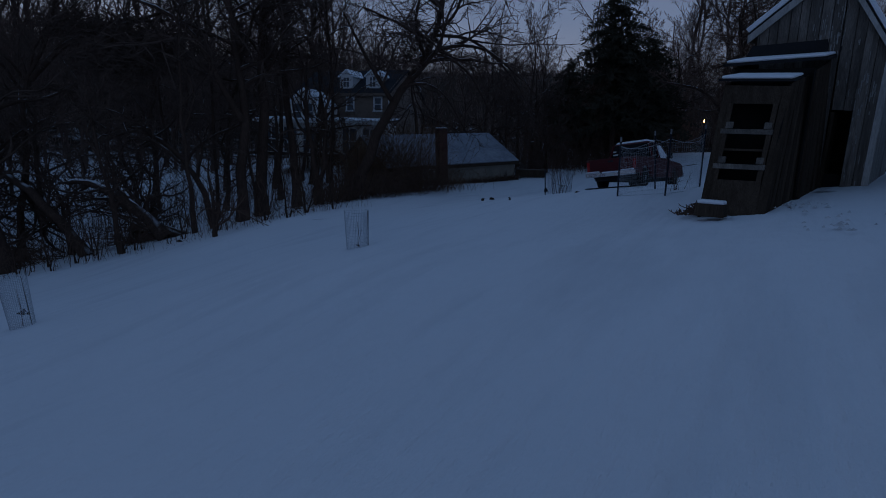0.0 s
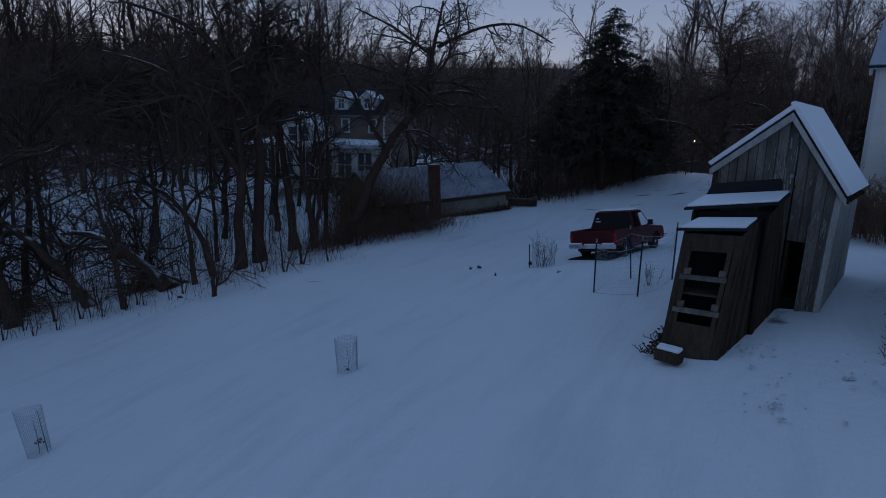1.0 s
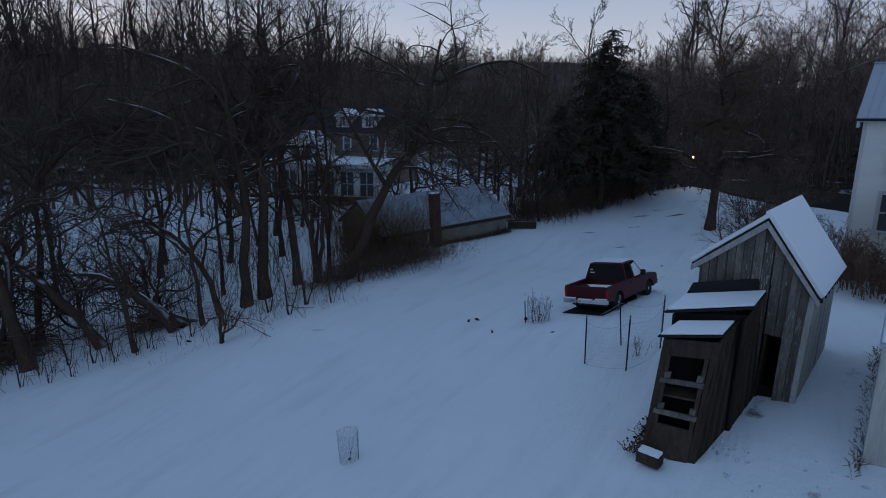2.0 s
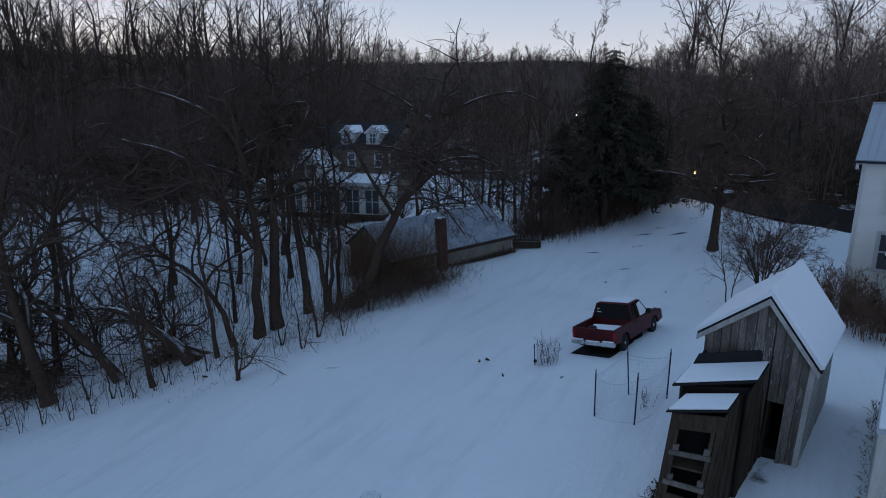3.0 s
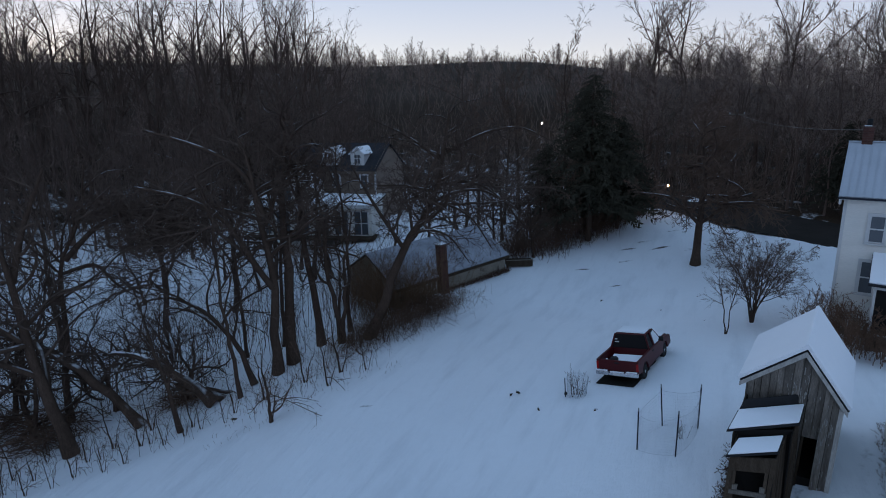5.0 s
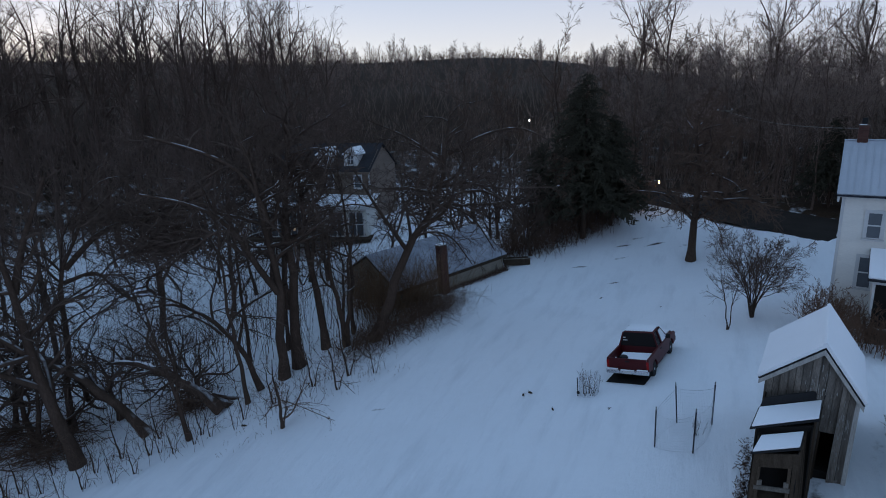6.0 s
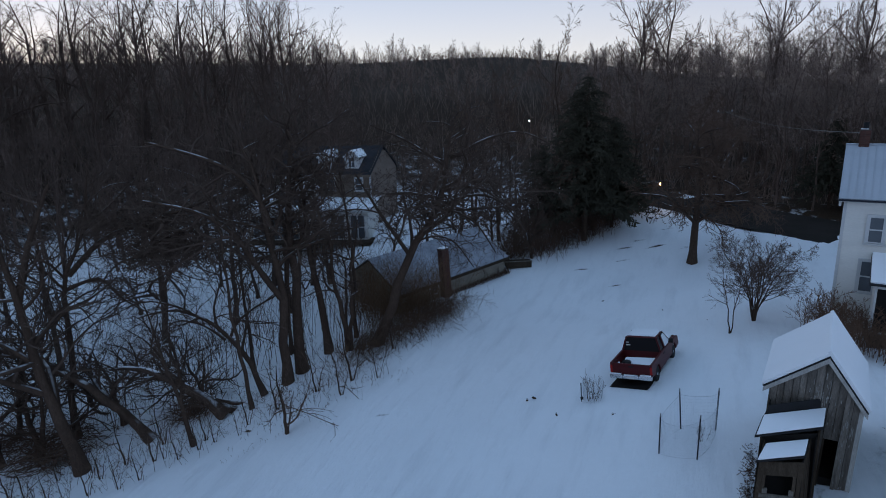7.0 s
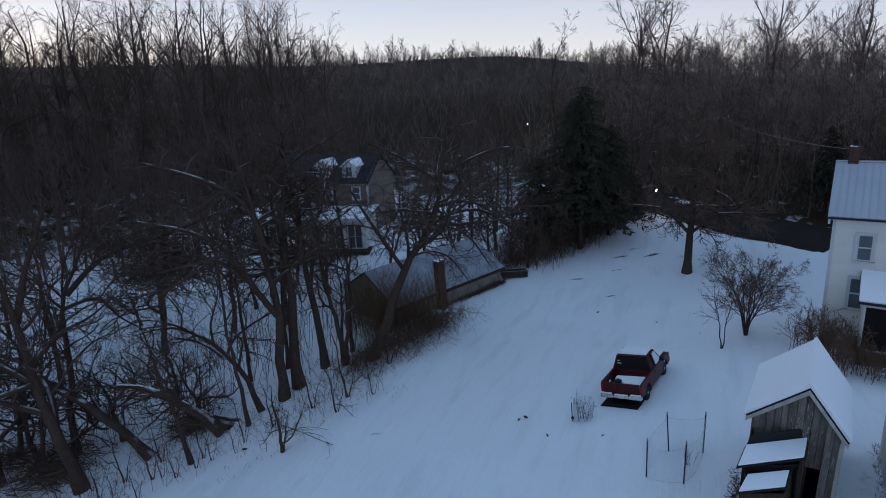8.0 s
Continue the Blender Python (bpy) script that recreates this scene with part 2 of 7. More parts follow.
CERAMIC = material("grey_ceramic", (0.45, 0.46, 0.47), 0.4, grain=(30, 0.1), stain=(3, 0.1), bump=0)
BULB = glow("warm_lamp_glow", (1.0, 0.50, 0.16), 9)
BULBCOLD = glow("pale_lamp_glow", (1.0, 0.85, 0.65), 8)
ROOMGLOW = glow("lit_window_glow", (1.0, 0.72, 0.42), 0.1)


# ---- mesh building ----
class Shape:
    """Collects vertices and faces of one mesh."""

    def __init__(self):
        self.v, self.f = [], []

    def add(self, verts, faces, m=None):
        k = len(self.v)
        self.v += [tuple(m @ Vector(p)) if m else tuple(p) for p in verts]
        self.f += [tuple(i + k for i in f) for f in faces]
        return self

    def hexa(self, p, m=None):
        """Eight corners: four of the bottom, counter-clockwise, then four of the top."""
        return self.add(p, [(3, 2, 1, 0), (4, 5, 6, 7), (0, 1, 5, 4), (1, 2, 6, 5), (2, 3, 7, 6), (3, 0, 4, 7)], m)

    def box(self, x0, y0, z0, x1, y1, z1, m=None):
        return self.hexa([(x0, y0, z0), (x1, y0, z0), (x1, y1, z0), (x0, y1, z0), (x0, y0, z1), (x1, y0, z1), (x1, y1, z1), (x0, y1, z1)], m)

    def slab(self, a, b, c, d, thick, m=None):
        """A plate with the top corners a, b, c, d (counter-clockwise from above) and its thickness downward along the normal."""
        a, b, c, d = map(Vector, (a, b, c, d))
        n = (b - a).cross(d - a).normalized() * -thick
        return self.hexa([a + n, b + n, c + n, d + n, a, b, c, d], m)

    def extrude(self, outline, depth, m=None):
        """An outline in x, z pulled from y = 0 to y = depth."""
        k = len(outline)
        vs = [(x, 0, z) for x, z in outline] + [(x, depth, z) for x, z in outline]
        fs = [tuple(range(k)), tuple(range(2 * k - 1, k - 1, -1))] + [(i, k + i, k + (i + 1) % k, (i + 1) % k) for i in range(k)]
        return self.add(vs, fs, m)

    def lathe(self, profile, sides, m=None):
        """A profile of (radius, z) turned round z."""
        vs, fs = [], []
        for r, z in profile:
            vs += [(r * math.cos(2 * math.pi * i / sides), r * math.sin(2 * math.pi * i / sides), z) for i in range(sides)]
        for j in range(len(profile) - 1):
            for i in range(sides):
                k = (i + 1) % sides
                fs.append((j * sides + i, j * sides + k, (j + 1) * sides + k, (j + 1) * sides + i))
        fs.append(tuple(range(sides - 1, -1, -1)))
        fs.append(tuple((len(profile) - 1) * sides + i for i in range(sides)))
        return self.add(vs, fs, m)

    def rod(self, pts, r, sides=5, m=None):
        pts = np.array([[tuple(p) for p in pts]], float)
        rad = np.broadcast_to(np.asarray(r, float), pts.shape[:2])
        vs, fs = tubes(pts, rad, sides)
        return self.add(vs.tolist(), fs.tolist(), m)

    def mesh(self, name):
        me = bpy.data.meshes.new(name)
        me.from_pydata(self.v, [], self.f)
        me.update()
        return me


def tubes(pts, rad, sides):
    """Tapered tubes along N polylines of n points each: arrays of vertices and quads."""
    N, n, _ = pts.shape
    tan = np.gradient(pts, axis=1)
    tan /= np.linalg.norm(tan, axis=2, keepdims=True) + 1e-9
    ref = np.where(np.abs(tan[:, :1, 2:3]) > 0.8, np.array([1.0, 0, 0]), np.array([0, 0, 1.0]))
    a = np.cross(tan, np.broadcast_to(ref, tan.shape))
    a /= np.linalg.norm(a, axis=2, keepdims=True) + 1e-9
    b = np.cross(tan, a)
    ang = np.arange(sides) * 2 * np.pi / sides
    ring = a[:, :, None] * np.cos(ang)[:, None] + b[:, :, None] * np.sin(ang)[:, None]
    verts = (pts[:, :, None] + ring * rad[:, :, None, None]).reshape(-1, 3)
    base = (np.arange(N) * n * sides)[:, None, None] + (np.arange(n - 1) * sides)[None, :, None]
    i = np.arange(sides)[None, None]
    j = (i + 1) % sides
    faces = np.stack([base + i, base + j, base + sides + j, base + sides + i], -1).reshape(-1, 4)
    return verts, faces


def quad_mesh(name, verts, faces, smooth=True):
    me = bpy.data.meshes.new(name)
    me.vertices.add(len(verts))
    me.vertices.foreach_set("co", np.asarray(verts, np.float32).ravel())
    me.loops.add(faces.size)
    me.loops.foreach_set("vertex_index", np.asarray(faces, np.int32).ravel())
    me.polygons.add(len(faces))
    me.polygons.foreach_set("loop_start", np.arange(0, faces.size, faces.shape[1], dtype=np.int32))
    me.polygons.foreach_set("loop_total", np.full(len(faces), faces.shape[1], np.int32))
    me.polygons.foreach_set("use_smooth", np.full(len(faces), smooth))
    me.update()
    me.validate()
    return me


def part(name, shape, mat, parent, label="", bevel=0.0, smooth=False):
    """One mesh object under a thing or a part."""
    me = shape.mesh(name) if isinstance(shape, Shape) else shape
    if not me.materials:
        me.materials.append(mat)
    if smooth:
        me.polygons.foreach_set("use_smooth", np.full(len(me.polygons), True))
    ob = new(name, me)
    ob.parent = parent
    if bevel:
        md = ob.modifiers.new("bevel", "BEVEL")
        md.width, md.segments, md.limit_method = bevel, 2, "ANGLE"
    if label:
        ob["label"] = label
    return ob


def thing(name, at, label, category, group="", kind="", turn=0.0):
    """An empty at a thing's base."""
    ob = new(name)
    ob.empty_display_size = 0.2
    ob.matrix_basis = at if isinstance(at, Matrix) else pose(*at, 0, 0, turn)
    return tagged(ob, label, category, group, kind)


# ---- the lie of the land ----
def soft(v, w):
    return w * np.logaddexp(0, np.asarray(v, float) / w)


def ease(a, b, v):
    t = np.clip((np.asarray(v, float) - a) / (b - a), 0, 1)
    return t * t * (3 - 2 * t)


def land(x, y):
    """Height of the snow: a lawn falling to the stream, a field beyond, a wooded hill all along the far side."""
    x, y = np.asarray(x, float), np.asarray(y, float)
    z = -5.721 + 0.242 * soft(x + 22, 3) - 0.154 * soft(x - 5, 2.5) - 0.0045 * (np.clip(y, -30, 60) - 15)
    z = z - 2.4 * np.exp(-((x - 7) ** 2 + (y - 34) ** 2) / 130) + 1.303 * np.exp(-((x + 6) ** 2 + (y - 36) ** 2) / 300)
    z = z - 0.06 * soft(x - 25, 4)
    z = z + 4.4 * ease(34, 60, y) * ease(2, -12, x)
    r = np.hypot(x, y * 0.95)
    far = ease(75, 150, r)
    right = ease(10, 150, x)
    roll = 0.5 * np.sin(x / 19 + 1) * ease(150, 235, r)
    return z * (1 - far) - 2.0 * far + roll + ((16 - 6 * right) * ease(66, 130, r) + (16 - 11 * right) * ease(110, 240, r)) * ease(-20, 30, y)


def land_at(x, y):
    return float(land(x, y))


def on_land(x, y, turn=0.0):
    """A pose on the ground, tilted with the slope."""
    e = 0.6
    n = Vector((land_at(x - e, y) - land_at(x + e, y), land_at(x, y - e) - land_at(x, y + e), 2 * e)).normalized()
    q = Vector((0, 0, 1)).rotation_difference(n).to_matrix().to_4x4()
    return Matrix.Translation((x, y, land_at(x, y))) @ q @ pose(0, 0, 0, 0, 0, turn)


ROAD = [(15.2, 66.0), (18.6, 55.6), (21.9, 44.3), (24.6, 36.4), (28.4, 26.0), (34.0, 10.0)]


def road_side(x, y):
    """How far a place lies beyond the near edge of the road."""
    best = None
    for (ax, ay), (bx, by) in zip(ROAD, ROAD[1:]):
        d = np.array([bx - ax, by - ay])
        t = np.clip(((x - ax) * d[0] + (y - ay) * d[1]) / (d @ d), 0, 1)
        px, py = x - ax - t * d[0], y - ay - t * d[1]
        dist = np.hypot(px, py) * np.sign(-(d[1] * px - d[0] * py) * -1 + 1e-9) * -1
        best = dist if best is None else np.where(np.abs(dist) < np.abs(best), dist, best)
    return best


def woods_cover(x, y):
    """Where leaf litter shows through the snow: under the woods, along the stream bank and the garage."""
    r = np.hypot(x, y)
    hill = ease(60, 78, np.hypot(x, y * 0.95)) * ease(-30, 20, y) * (0.60 + 0.25 * ease(85, 110, r))
    far_bank = ease(5.6, 6.8, road_side(x, y)) * 0.68
    bank = 0.16 * np.exp(-((y - 0.55 * (x + 20) - 24.5) ** 2) / 5.0) * ease(-3, -9, x)
    hedge = 0.42 * np.exp(-(((x - 11) * 0.66 - (y - 47) * 0.75 + 1.2) ** 2) / 5) * ease(39, 42, y) * ease(20, 17, x)
    yard = 0.22 * np.exp(-((0.85 * (x - 10.6) - 0.53 * (y - 12.6)) ** 2) / 0.5) * ease(8.6, 10.6, y) * ease(17, 15, y)
    thin = np.zeros_like(x)
    for px, py, sx, sy in ((13.9, 44.3, 1.2, 0.5), (14.5, 42.4, 1.4, 0.4), (12.6, 39.0, 1.6, 0.4), (11.6, 41.2, 1.2, 0.5), (16.8, 46.0, 1.2, 0.6), (-5.4, 21.3, 0.7, 0.3), (9.6, 36.8, 0.9, 0.3), (12.2, 43.2, 1.3, 0.35), (10.4, 38.6, 1.5, 0.3), (16.2, 41.0, 1.2, 0.35), (17.6, 34.6, 1.2, 0.3), (8.2, 40.4, 1.2, 0.3)):
        thin = np.maximum(thin, 0.56 * np.exp(-((x - px) / sx) ** 2 - ((y - py) / sy) ** 2))
    ca, sa = math.cos(radians(-33.85)), math.sin(radians(-33.85))
    u, v = (x - 8.42) * ca + (y - 12.48) * sa, -(x - 8.42) * sa + (y - 12.48) * ca
    strip = 0.52 * np.exp(-(((u + 1.20 + 0.06 * (v + 3.4)) / 0.34) ** 2)) * ease(-3.5, -3.0, v) * ease(1.7, 1.0, v)
    lane = 0.38 * np.exp(-(((u - 2.0) / 0.55) ** 2)) * ease(-2.5, -0.5, v) * ease(4.6, 3.6, v)
    doorway = 0.46 * np.exp(-(((u - 0.5) / 0.4) ** 2)) * ease(-1.9, -1.2, v) * ease(0.5, 0.2, v)
    return np.maximum.reduce([strip, lane, doorway, hill, far_bank, bank, hedge, yard, thin])


def build_ground():
    def axis(lo, hi, fine_lo, fine_hi, step):
        inner = np.arange(fine_lo, fine_hi, step)
        up, down, s = [], [], step
        p = fine_hi
        while p < hi:
            up.append(p)
            s *= 1.07
            p += s
        p, s = fine_lo, step
        while p > lo:
            s *= 1.07
            p -= s
            down.append(p)
        return np.array(down[::-1] + list(inner) + up)

    xs, ys = axis(-1500, 1500, -26, 26, 0.4), axis(-1500, 1500, -6, 50, 0.4)
    X, Y = np.meshgrid(xs, ys)
    Z = land(X, Y)
    rng = np.random.default_rng(3)
    for k in range(14):
        a, wave = rng.uniform(0, 6.28), rng.uniform(0.25, 1.6)
        Z = Z + 0.018 / wave ** 0.7 * np.sin((X * math.cos(a) + Y * math.sin(a)) * wave + rng.uniform(0, 6.28)) * ease(1.5, 3.5, np.hypot(X - 2.2, Y + 1))
    rs = road_side(X, Y)
    Z = Z - 0.22 * ease(-0.6, 0.4, rs) * ease(7.6, 6.6, rs)
    nx = len(xs)
    i = (np.arange(len(ys) - 1)[:, None] * nx + np.arange(nx - 1)[None]).ravel()
    me = quad_mesh("ground", np.stack([X, Y, Z], -1).reshape(-1, 3), np.stack([i, i + 1, i + nx + 1, i + nx], -1))
    at = me.attributes.new("woods", "FLOAT", "POINT")
    at.data.foreach_set("value", woods_cover(X, Y).ravel().astype(np.float32))
    me.materials.append(SNOW_G)
    tagged(new("ground", me), "snow-covered lawn sloping to a wooded stream bank", "ground", kind="structure")


def build_road():
    s = Shape()
    pts = []
    for (ax, ay), (bx, by) in zip(ROAD, ROAD[1:]):
        for k in range(8):
            pts.append((ax + (bx - ax) * k / 8, ay + (by - ay) * k / 8))
    rows = []
    for k, (x, y) in enumerate(pts):
        x1, y1 = pts[min(k + 1, len(pts) - 1)]
        x0, y0 = pts[max(k - 1, 0)]
        n = Vector((-(y1 - y0), x1 - x0)).normalized()
        n = n if n.x > 0 else -n
        rows.append([(x + n.x * w, y + n.y * w, land_at(x + n.x * w, y + n.y * w) - 0.10 + 0.03 * (1 - abs(w - 3.2) / 3.2)) for w in (0.1, 1.6, 3.2, 4.8, 6.4)])
    vs = [p for r in rows for p in r]
    fs = [(5 * k + j, 5 * k + j + 1, 5 * k + j + 6, 5 * k + j + 5) for k in range(len(rows) - 1) for j in range(4)]
    s.add(vs, fs)
    me = s.mesh("road")
    me.materials.append(ASPHALT)
    tagged(new("road", me), "dark wet asphalt road cleared of snow", "road", kind="structure")


build_ground()
build_road()

# ---- bare trees ----
def resample(pts, n):
    pts = np.asarray(pts, float)
    d = np.r_[0, np.cumsum(np.linalg.norm(np.diff(pts, axis=0), axis=1))]
    t = np.linspace(0, d[-1], n)
    out = np.stack([np.interp(t, d, pts[:, k]) for k in range(3)], -1)
    for _ in range(2):
        out[1:-1] = 0.5 * out[1:-1] + 0.25 * (out[:-2] + out[2:])
    return out


def sprout(rng, P, R, count, lo, angle, ratio, n, wander, rise, thin, shortest=0.0):
    """Children of N parent limbs: count on each, from lo to 1 of its length."""
    N, m, _ = P.shape
    t = (lo + (1 - lo) * (np.arange(count)[None] + rng.uniform(0.1, 0.9, (N, count))) / count) * (m - 1)
    k = np.minimum(t.astype(int), m - 2)
    f = (t - k)[..., None]
    idx = np.arange(N)[:, None]
    at = P[idx, k] * (1 - f) + P[idx, k + 1] * f
    tan = P[idx, k + 1] - P[idx, k]
    tan /= np.linalg.norm(tan, axis=-1, keepdims=True) + 1e-9
    rad = R[idx, k] * (1 - f[..., 0]) + R[idx, k + 1] * f[..., 0]
    length = np.linalg.norm(np.diff(P, axis=1), axis=2).sum(1)[:, None] * ratio * rng.uniform(0.55, 1.15, (N, count)) * (1.15 - 0.65 * t / (m - 1))
    length = np.maximum(length, shortest)
    at, tan, rad, length = at.reshape(-1, 3), tan.reshape(-1, 3), rad.ravel(), length.ravel()
    M = len(at)
    side = np.cross(tan, rng.normal(size=(M, 3)))
    side /= np.linalg.norm(side, axis=1, keepdims=True) + 1e-9
    a = np.radians(rng.normal(angle, angle * 0.25, M))[:, None]
    d = np.cos(a) * tan + np.sin(a) * side
    # a slowly changing bend, so that limbs sweep and wind
    pts, bend = [at], rng.normal(size=(M, 3)) * wander * 0.75
    for _ in range(n - 1):
        bend = 0.62 * bend + rng.normal(size=(M, 3)) * wander * 0.55
        d = d + bend
        d[:, 2] += rise
        d /= np.linalg.norm(d, axis=1, keepdims=True)
        pts.append(pts[-1] + d * (length / (n - 1))[:, None])
    Q = np.stack(pts, 1)
    S = np.minimum(rad * thin, length * 0.026 + 0.004)[:, None] * np.linspace(1, 0.3, n)[None]
    return Q, S


def ribbons(rng, pts, rad):
    """Thin flat twigs along N polylines of n points each."""
    N, n, _ = pts.shape
    tan = pts[:, -1] - pts[:, 0]
    side = np.cross(tan, rng.normal(size=(N, 3)))
    side /= np.linalg.norm(side, axis=1, keepdims=True) + 1e-9
    off = side[:, None] * rad[:, :, None] * 1.15
    verts = np.stack([pts - off, pts + off], 2).reshape(-1, 3)
    base = (np.arange(N) * n * 2)[:, None] + (np.arange(n - 1) * 2)[None]
    return verts, np.stack([base, base + 1, base + 3, base + 2], -1).reshape(-1, 4)


def spikes(rng, pts, rad):
    """Straight tapering twigs, one slim triangle each."""
    a, b = pts[:, 0], pts[:, -1]
    side = np.cross(b - a, rng.normal(size=a.shape))
    side *= (rad[:, 0] * 1.25 / (np.linalg.norm(side, axis=1) + 1e-9))[:, None]
    return np.stack([a - side, a + side, b], 1).reshape(-1, 3), np.arange(len(a) * 3).reshape(-1, 3)


HIGH_LEVELS = [  # count, lo, angle, ratio, points, wander, rise: clean trunk, branching above
    (9, 0.40, 50, 0.55, 12, 0.20, 0.04),
    (7, 0.15, 52, 0.58, 8, 0.26, 0.01),
    (5, 0.10, 48, 0.60, 5, 0.28, 0.0),
    (4, 0.08, 44, 0.66, 2, 0.2, -0.01),
]
DENSE_TOP = HIGH_LEVELS[:2] + [(7, 0.10, 48, 0.60, 5, 0.28, 0.0), (6, 0.08, 44, 0.66, 2, 0.2, -0.01)]
HIGH_TOP = [(10, 0.60, 50, 0.50, 12, 0.20, 0.03)] + DENSE_TOP[1:]
DEEP_TOP = [(14, 0.46, 54, 0.46, 12, 0.22, 0.02)] + DENSE_TOP[1:]
SPREADING = [  # long winding limbs from low down
    (7, 0.20, 62, 0.95, 15, 0.24, 0.03),
    (7, 0.12, 54, 0.52, 9, 0.28, 0.01),
    (7, 0.10, 48, 0.50, 5, 0.30, 0.0),
    (5, 0.08, 44, 0.60, 2, 0.2, 0.0),
]
TREE_LEVELS = [
    (10, 0.20, 56, 0.60, 12, 0.22, 0.03),
    (7, 0.10, 52, 0.60, 8, 0.28, 0.0),
    (6, 0.10, 50, 0.60, 5, 0.30, -0.01),
    (4, 0.08, 46, 0.66, 2, 0.2, -0.02),
]
VASE = [  # forks rising steeply into a fine fan of twigs
    (7, 0.34, 30, 0.64, 10, 0.15, 0.05),
    (8, 0.16, 36, 0.48, 7, 0.19, 0.05),
    (8, 0.12, 38, 0.50, 4, 0.20, 0.03),
    (7, 0.10, 38, 0.55, 2, 0.2, 0.02),
]


def tree_limbs(rng, trunks, radii, levels=TREE_LEVELS, limbs=None, scale=1.0, joints=12):
    """All limbs of a bare tree by level; trunks are polylines of equal number of points."""
    P = np.stack([resample(t, joints) for t in trunks])
    tall = np.linalg.norm(P[:, -1] - P[:, 0], axis=1)[:, None]
    P[:, 1:-1] += rng.normal(size=(len(P), joints - 2, 3)) * np.array([0.005, 0.005, 0.0]) * np.minimum(tall, 10)[..., None]
    s = np.linspace(0, 1, joints)[None]
    for k in (0, 1):
        P[..., k] += tall * 0.016 * s ** 0.6 * np.sin(s * rng.uniform(7, 12, (len(P), 1)) + rng.uniform(0, 6.28, (len(P), 1)))
    taper = np.linspace(1, 0.10, joints) ** 0.8
    taper[0] *= 1.35
    R = np.array(radii)[:, None] * taper[None]
    out = [(P, R)]
    if limbs:
        n0 = levels[0][4]
        Q = np.stack([resample(l, n0) for l, _ in limbs])
        S = np.array([r for _, r in limbs])[:, None] * np.linspace(1, 0.35, n0)[None]
    for k, (count, lo, angle, ratio, n, wander, rise) in enumerate(levels):
        src = out[-1] if k else (P, R)
        Q2, S2 = sprout(rng, *src, max(1, round(count * scale)), lo, angle, ratio, n, wander, rise, 0.70)
        if k == 0 and limbs:
            Q2, S2 = np.concatenate([Q, Q2]), np.concatenate([S, S2])
        out.append((Q2, S2))
    return out


def limb_mesh(name, parts, sides, low):
    vs, fs, k = [], [], 0
    rng = np.random.default_rng(len(parts[-1][0]))
    for (P, R), s in zip(parts, sides):
        v, f = tubes(P, np.maximum(R, low), s) if s else ribbons(rng, P, np.maximum(R, low))
        vs.append(v)
        fs.append(f + k)
        k += len(v)
    return quad_mesh(name, np.concatenate(vs), np.concatenate(fs))


def bare_tree(name, seed, trunks, radii, label, category="tree", group="", levels=TREE_LEVELS, limbs=None, scale=1.0, low=0.010, bark=None, twig=None):
    """A leafless tree standing at its trunk's foot; trunk points are x, y and height over the foot."""
    rng = np.random.default_rng(seed)
    x, y = trunks[0][0][:2]
    z = land_at(x, y) - 0.15
    local = lambda line: [(a - x, b - y, c + (land_at(a, b) - z if i == 0 else 0.15)) for i, (a, b, c) in enumerate(line)]
    ob = thing(name, (x, y, z), label, category, group)
    got = tree_limbs(rng, [local(t) for t in trunks], radii, levels, [(local(l), r) for l, r in limbs] if limbs else None, scale)
    if category == "tree":
        part("trunk", limb_mesh("trunk", got[:2], (9, 5), low), bark or BARK, ob)
        part("crown", limb_mesh("crown", got[2:-1], (3, 0)[:len(got) - 3], low), twig or TWIG, ob)
    else:
        P, R = got[0]
        for k in range(len(P)):
            part("stem", limb_mesh("stem", [(P[k:k + 1], R[k:k + 1])], (6,), low), bark or BARK, ob)
        part("crown", limb_mesh("crown", got[1:-1], (4, 0, 0)[:len(got) - 2], low), twig or bark or TWIG, ob)
    fine = part("twig_spray", quad_mesh("twig_spray", *spikes(rng, got[-1][0], np.maximum(got[-1][1], low)), False), twig or (bark if category != "tree" and bark else TWIG), ob)
    tagged(fine, kind="stuff")
    return ob


def upright(x, y, height, lean=(0, 0), bend=0.0):
    return [(x, y, 0), (x + lean[0] * 0.35 * height + bend, y + lean[1] * 0.35 * height, height * 0.4), (x + lean[0] * height, y + lean[1] * height, height)]


def vine_tangle(tree, seed, at, size, n):
    """A hanging mat of vine stems caught in a tree's crown."""
    rng = np.random.default_rng(seed)
    c = rng.normal(size=(n, 3)) * np.array(size) * 0.5
    d = rng.normal(size=(n, 3)) * np.array([1.0, 0.8, 0.7])
    d /= np.linalg.norm(d, axis=1, keepdims=True)
    l = rng.uniform(0.25, 0.8, n)[:, None]
    P = np.stack([c - d * l, c + rng.normal(size=(n, 3)) * 0.10, c + d * l], 1) + np.array(at) - np.array(tree.matrix_basis.translation)
    me = quad_mesh("vine_tangle", *ribbons(rng, P, np.full((n, 3), 0.012)), False)
    tagged(part("vine_tangle", me, BANKTWIG, tree, "dark mat of dead vines"), kind="stuff")


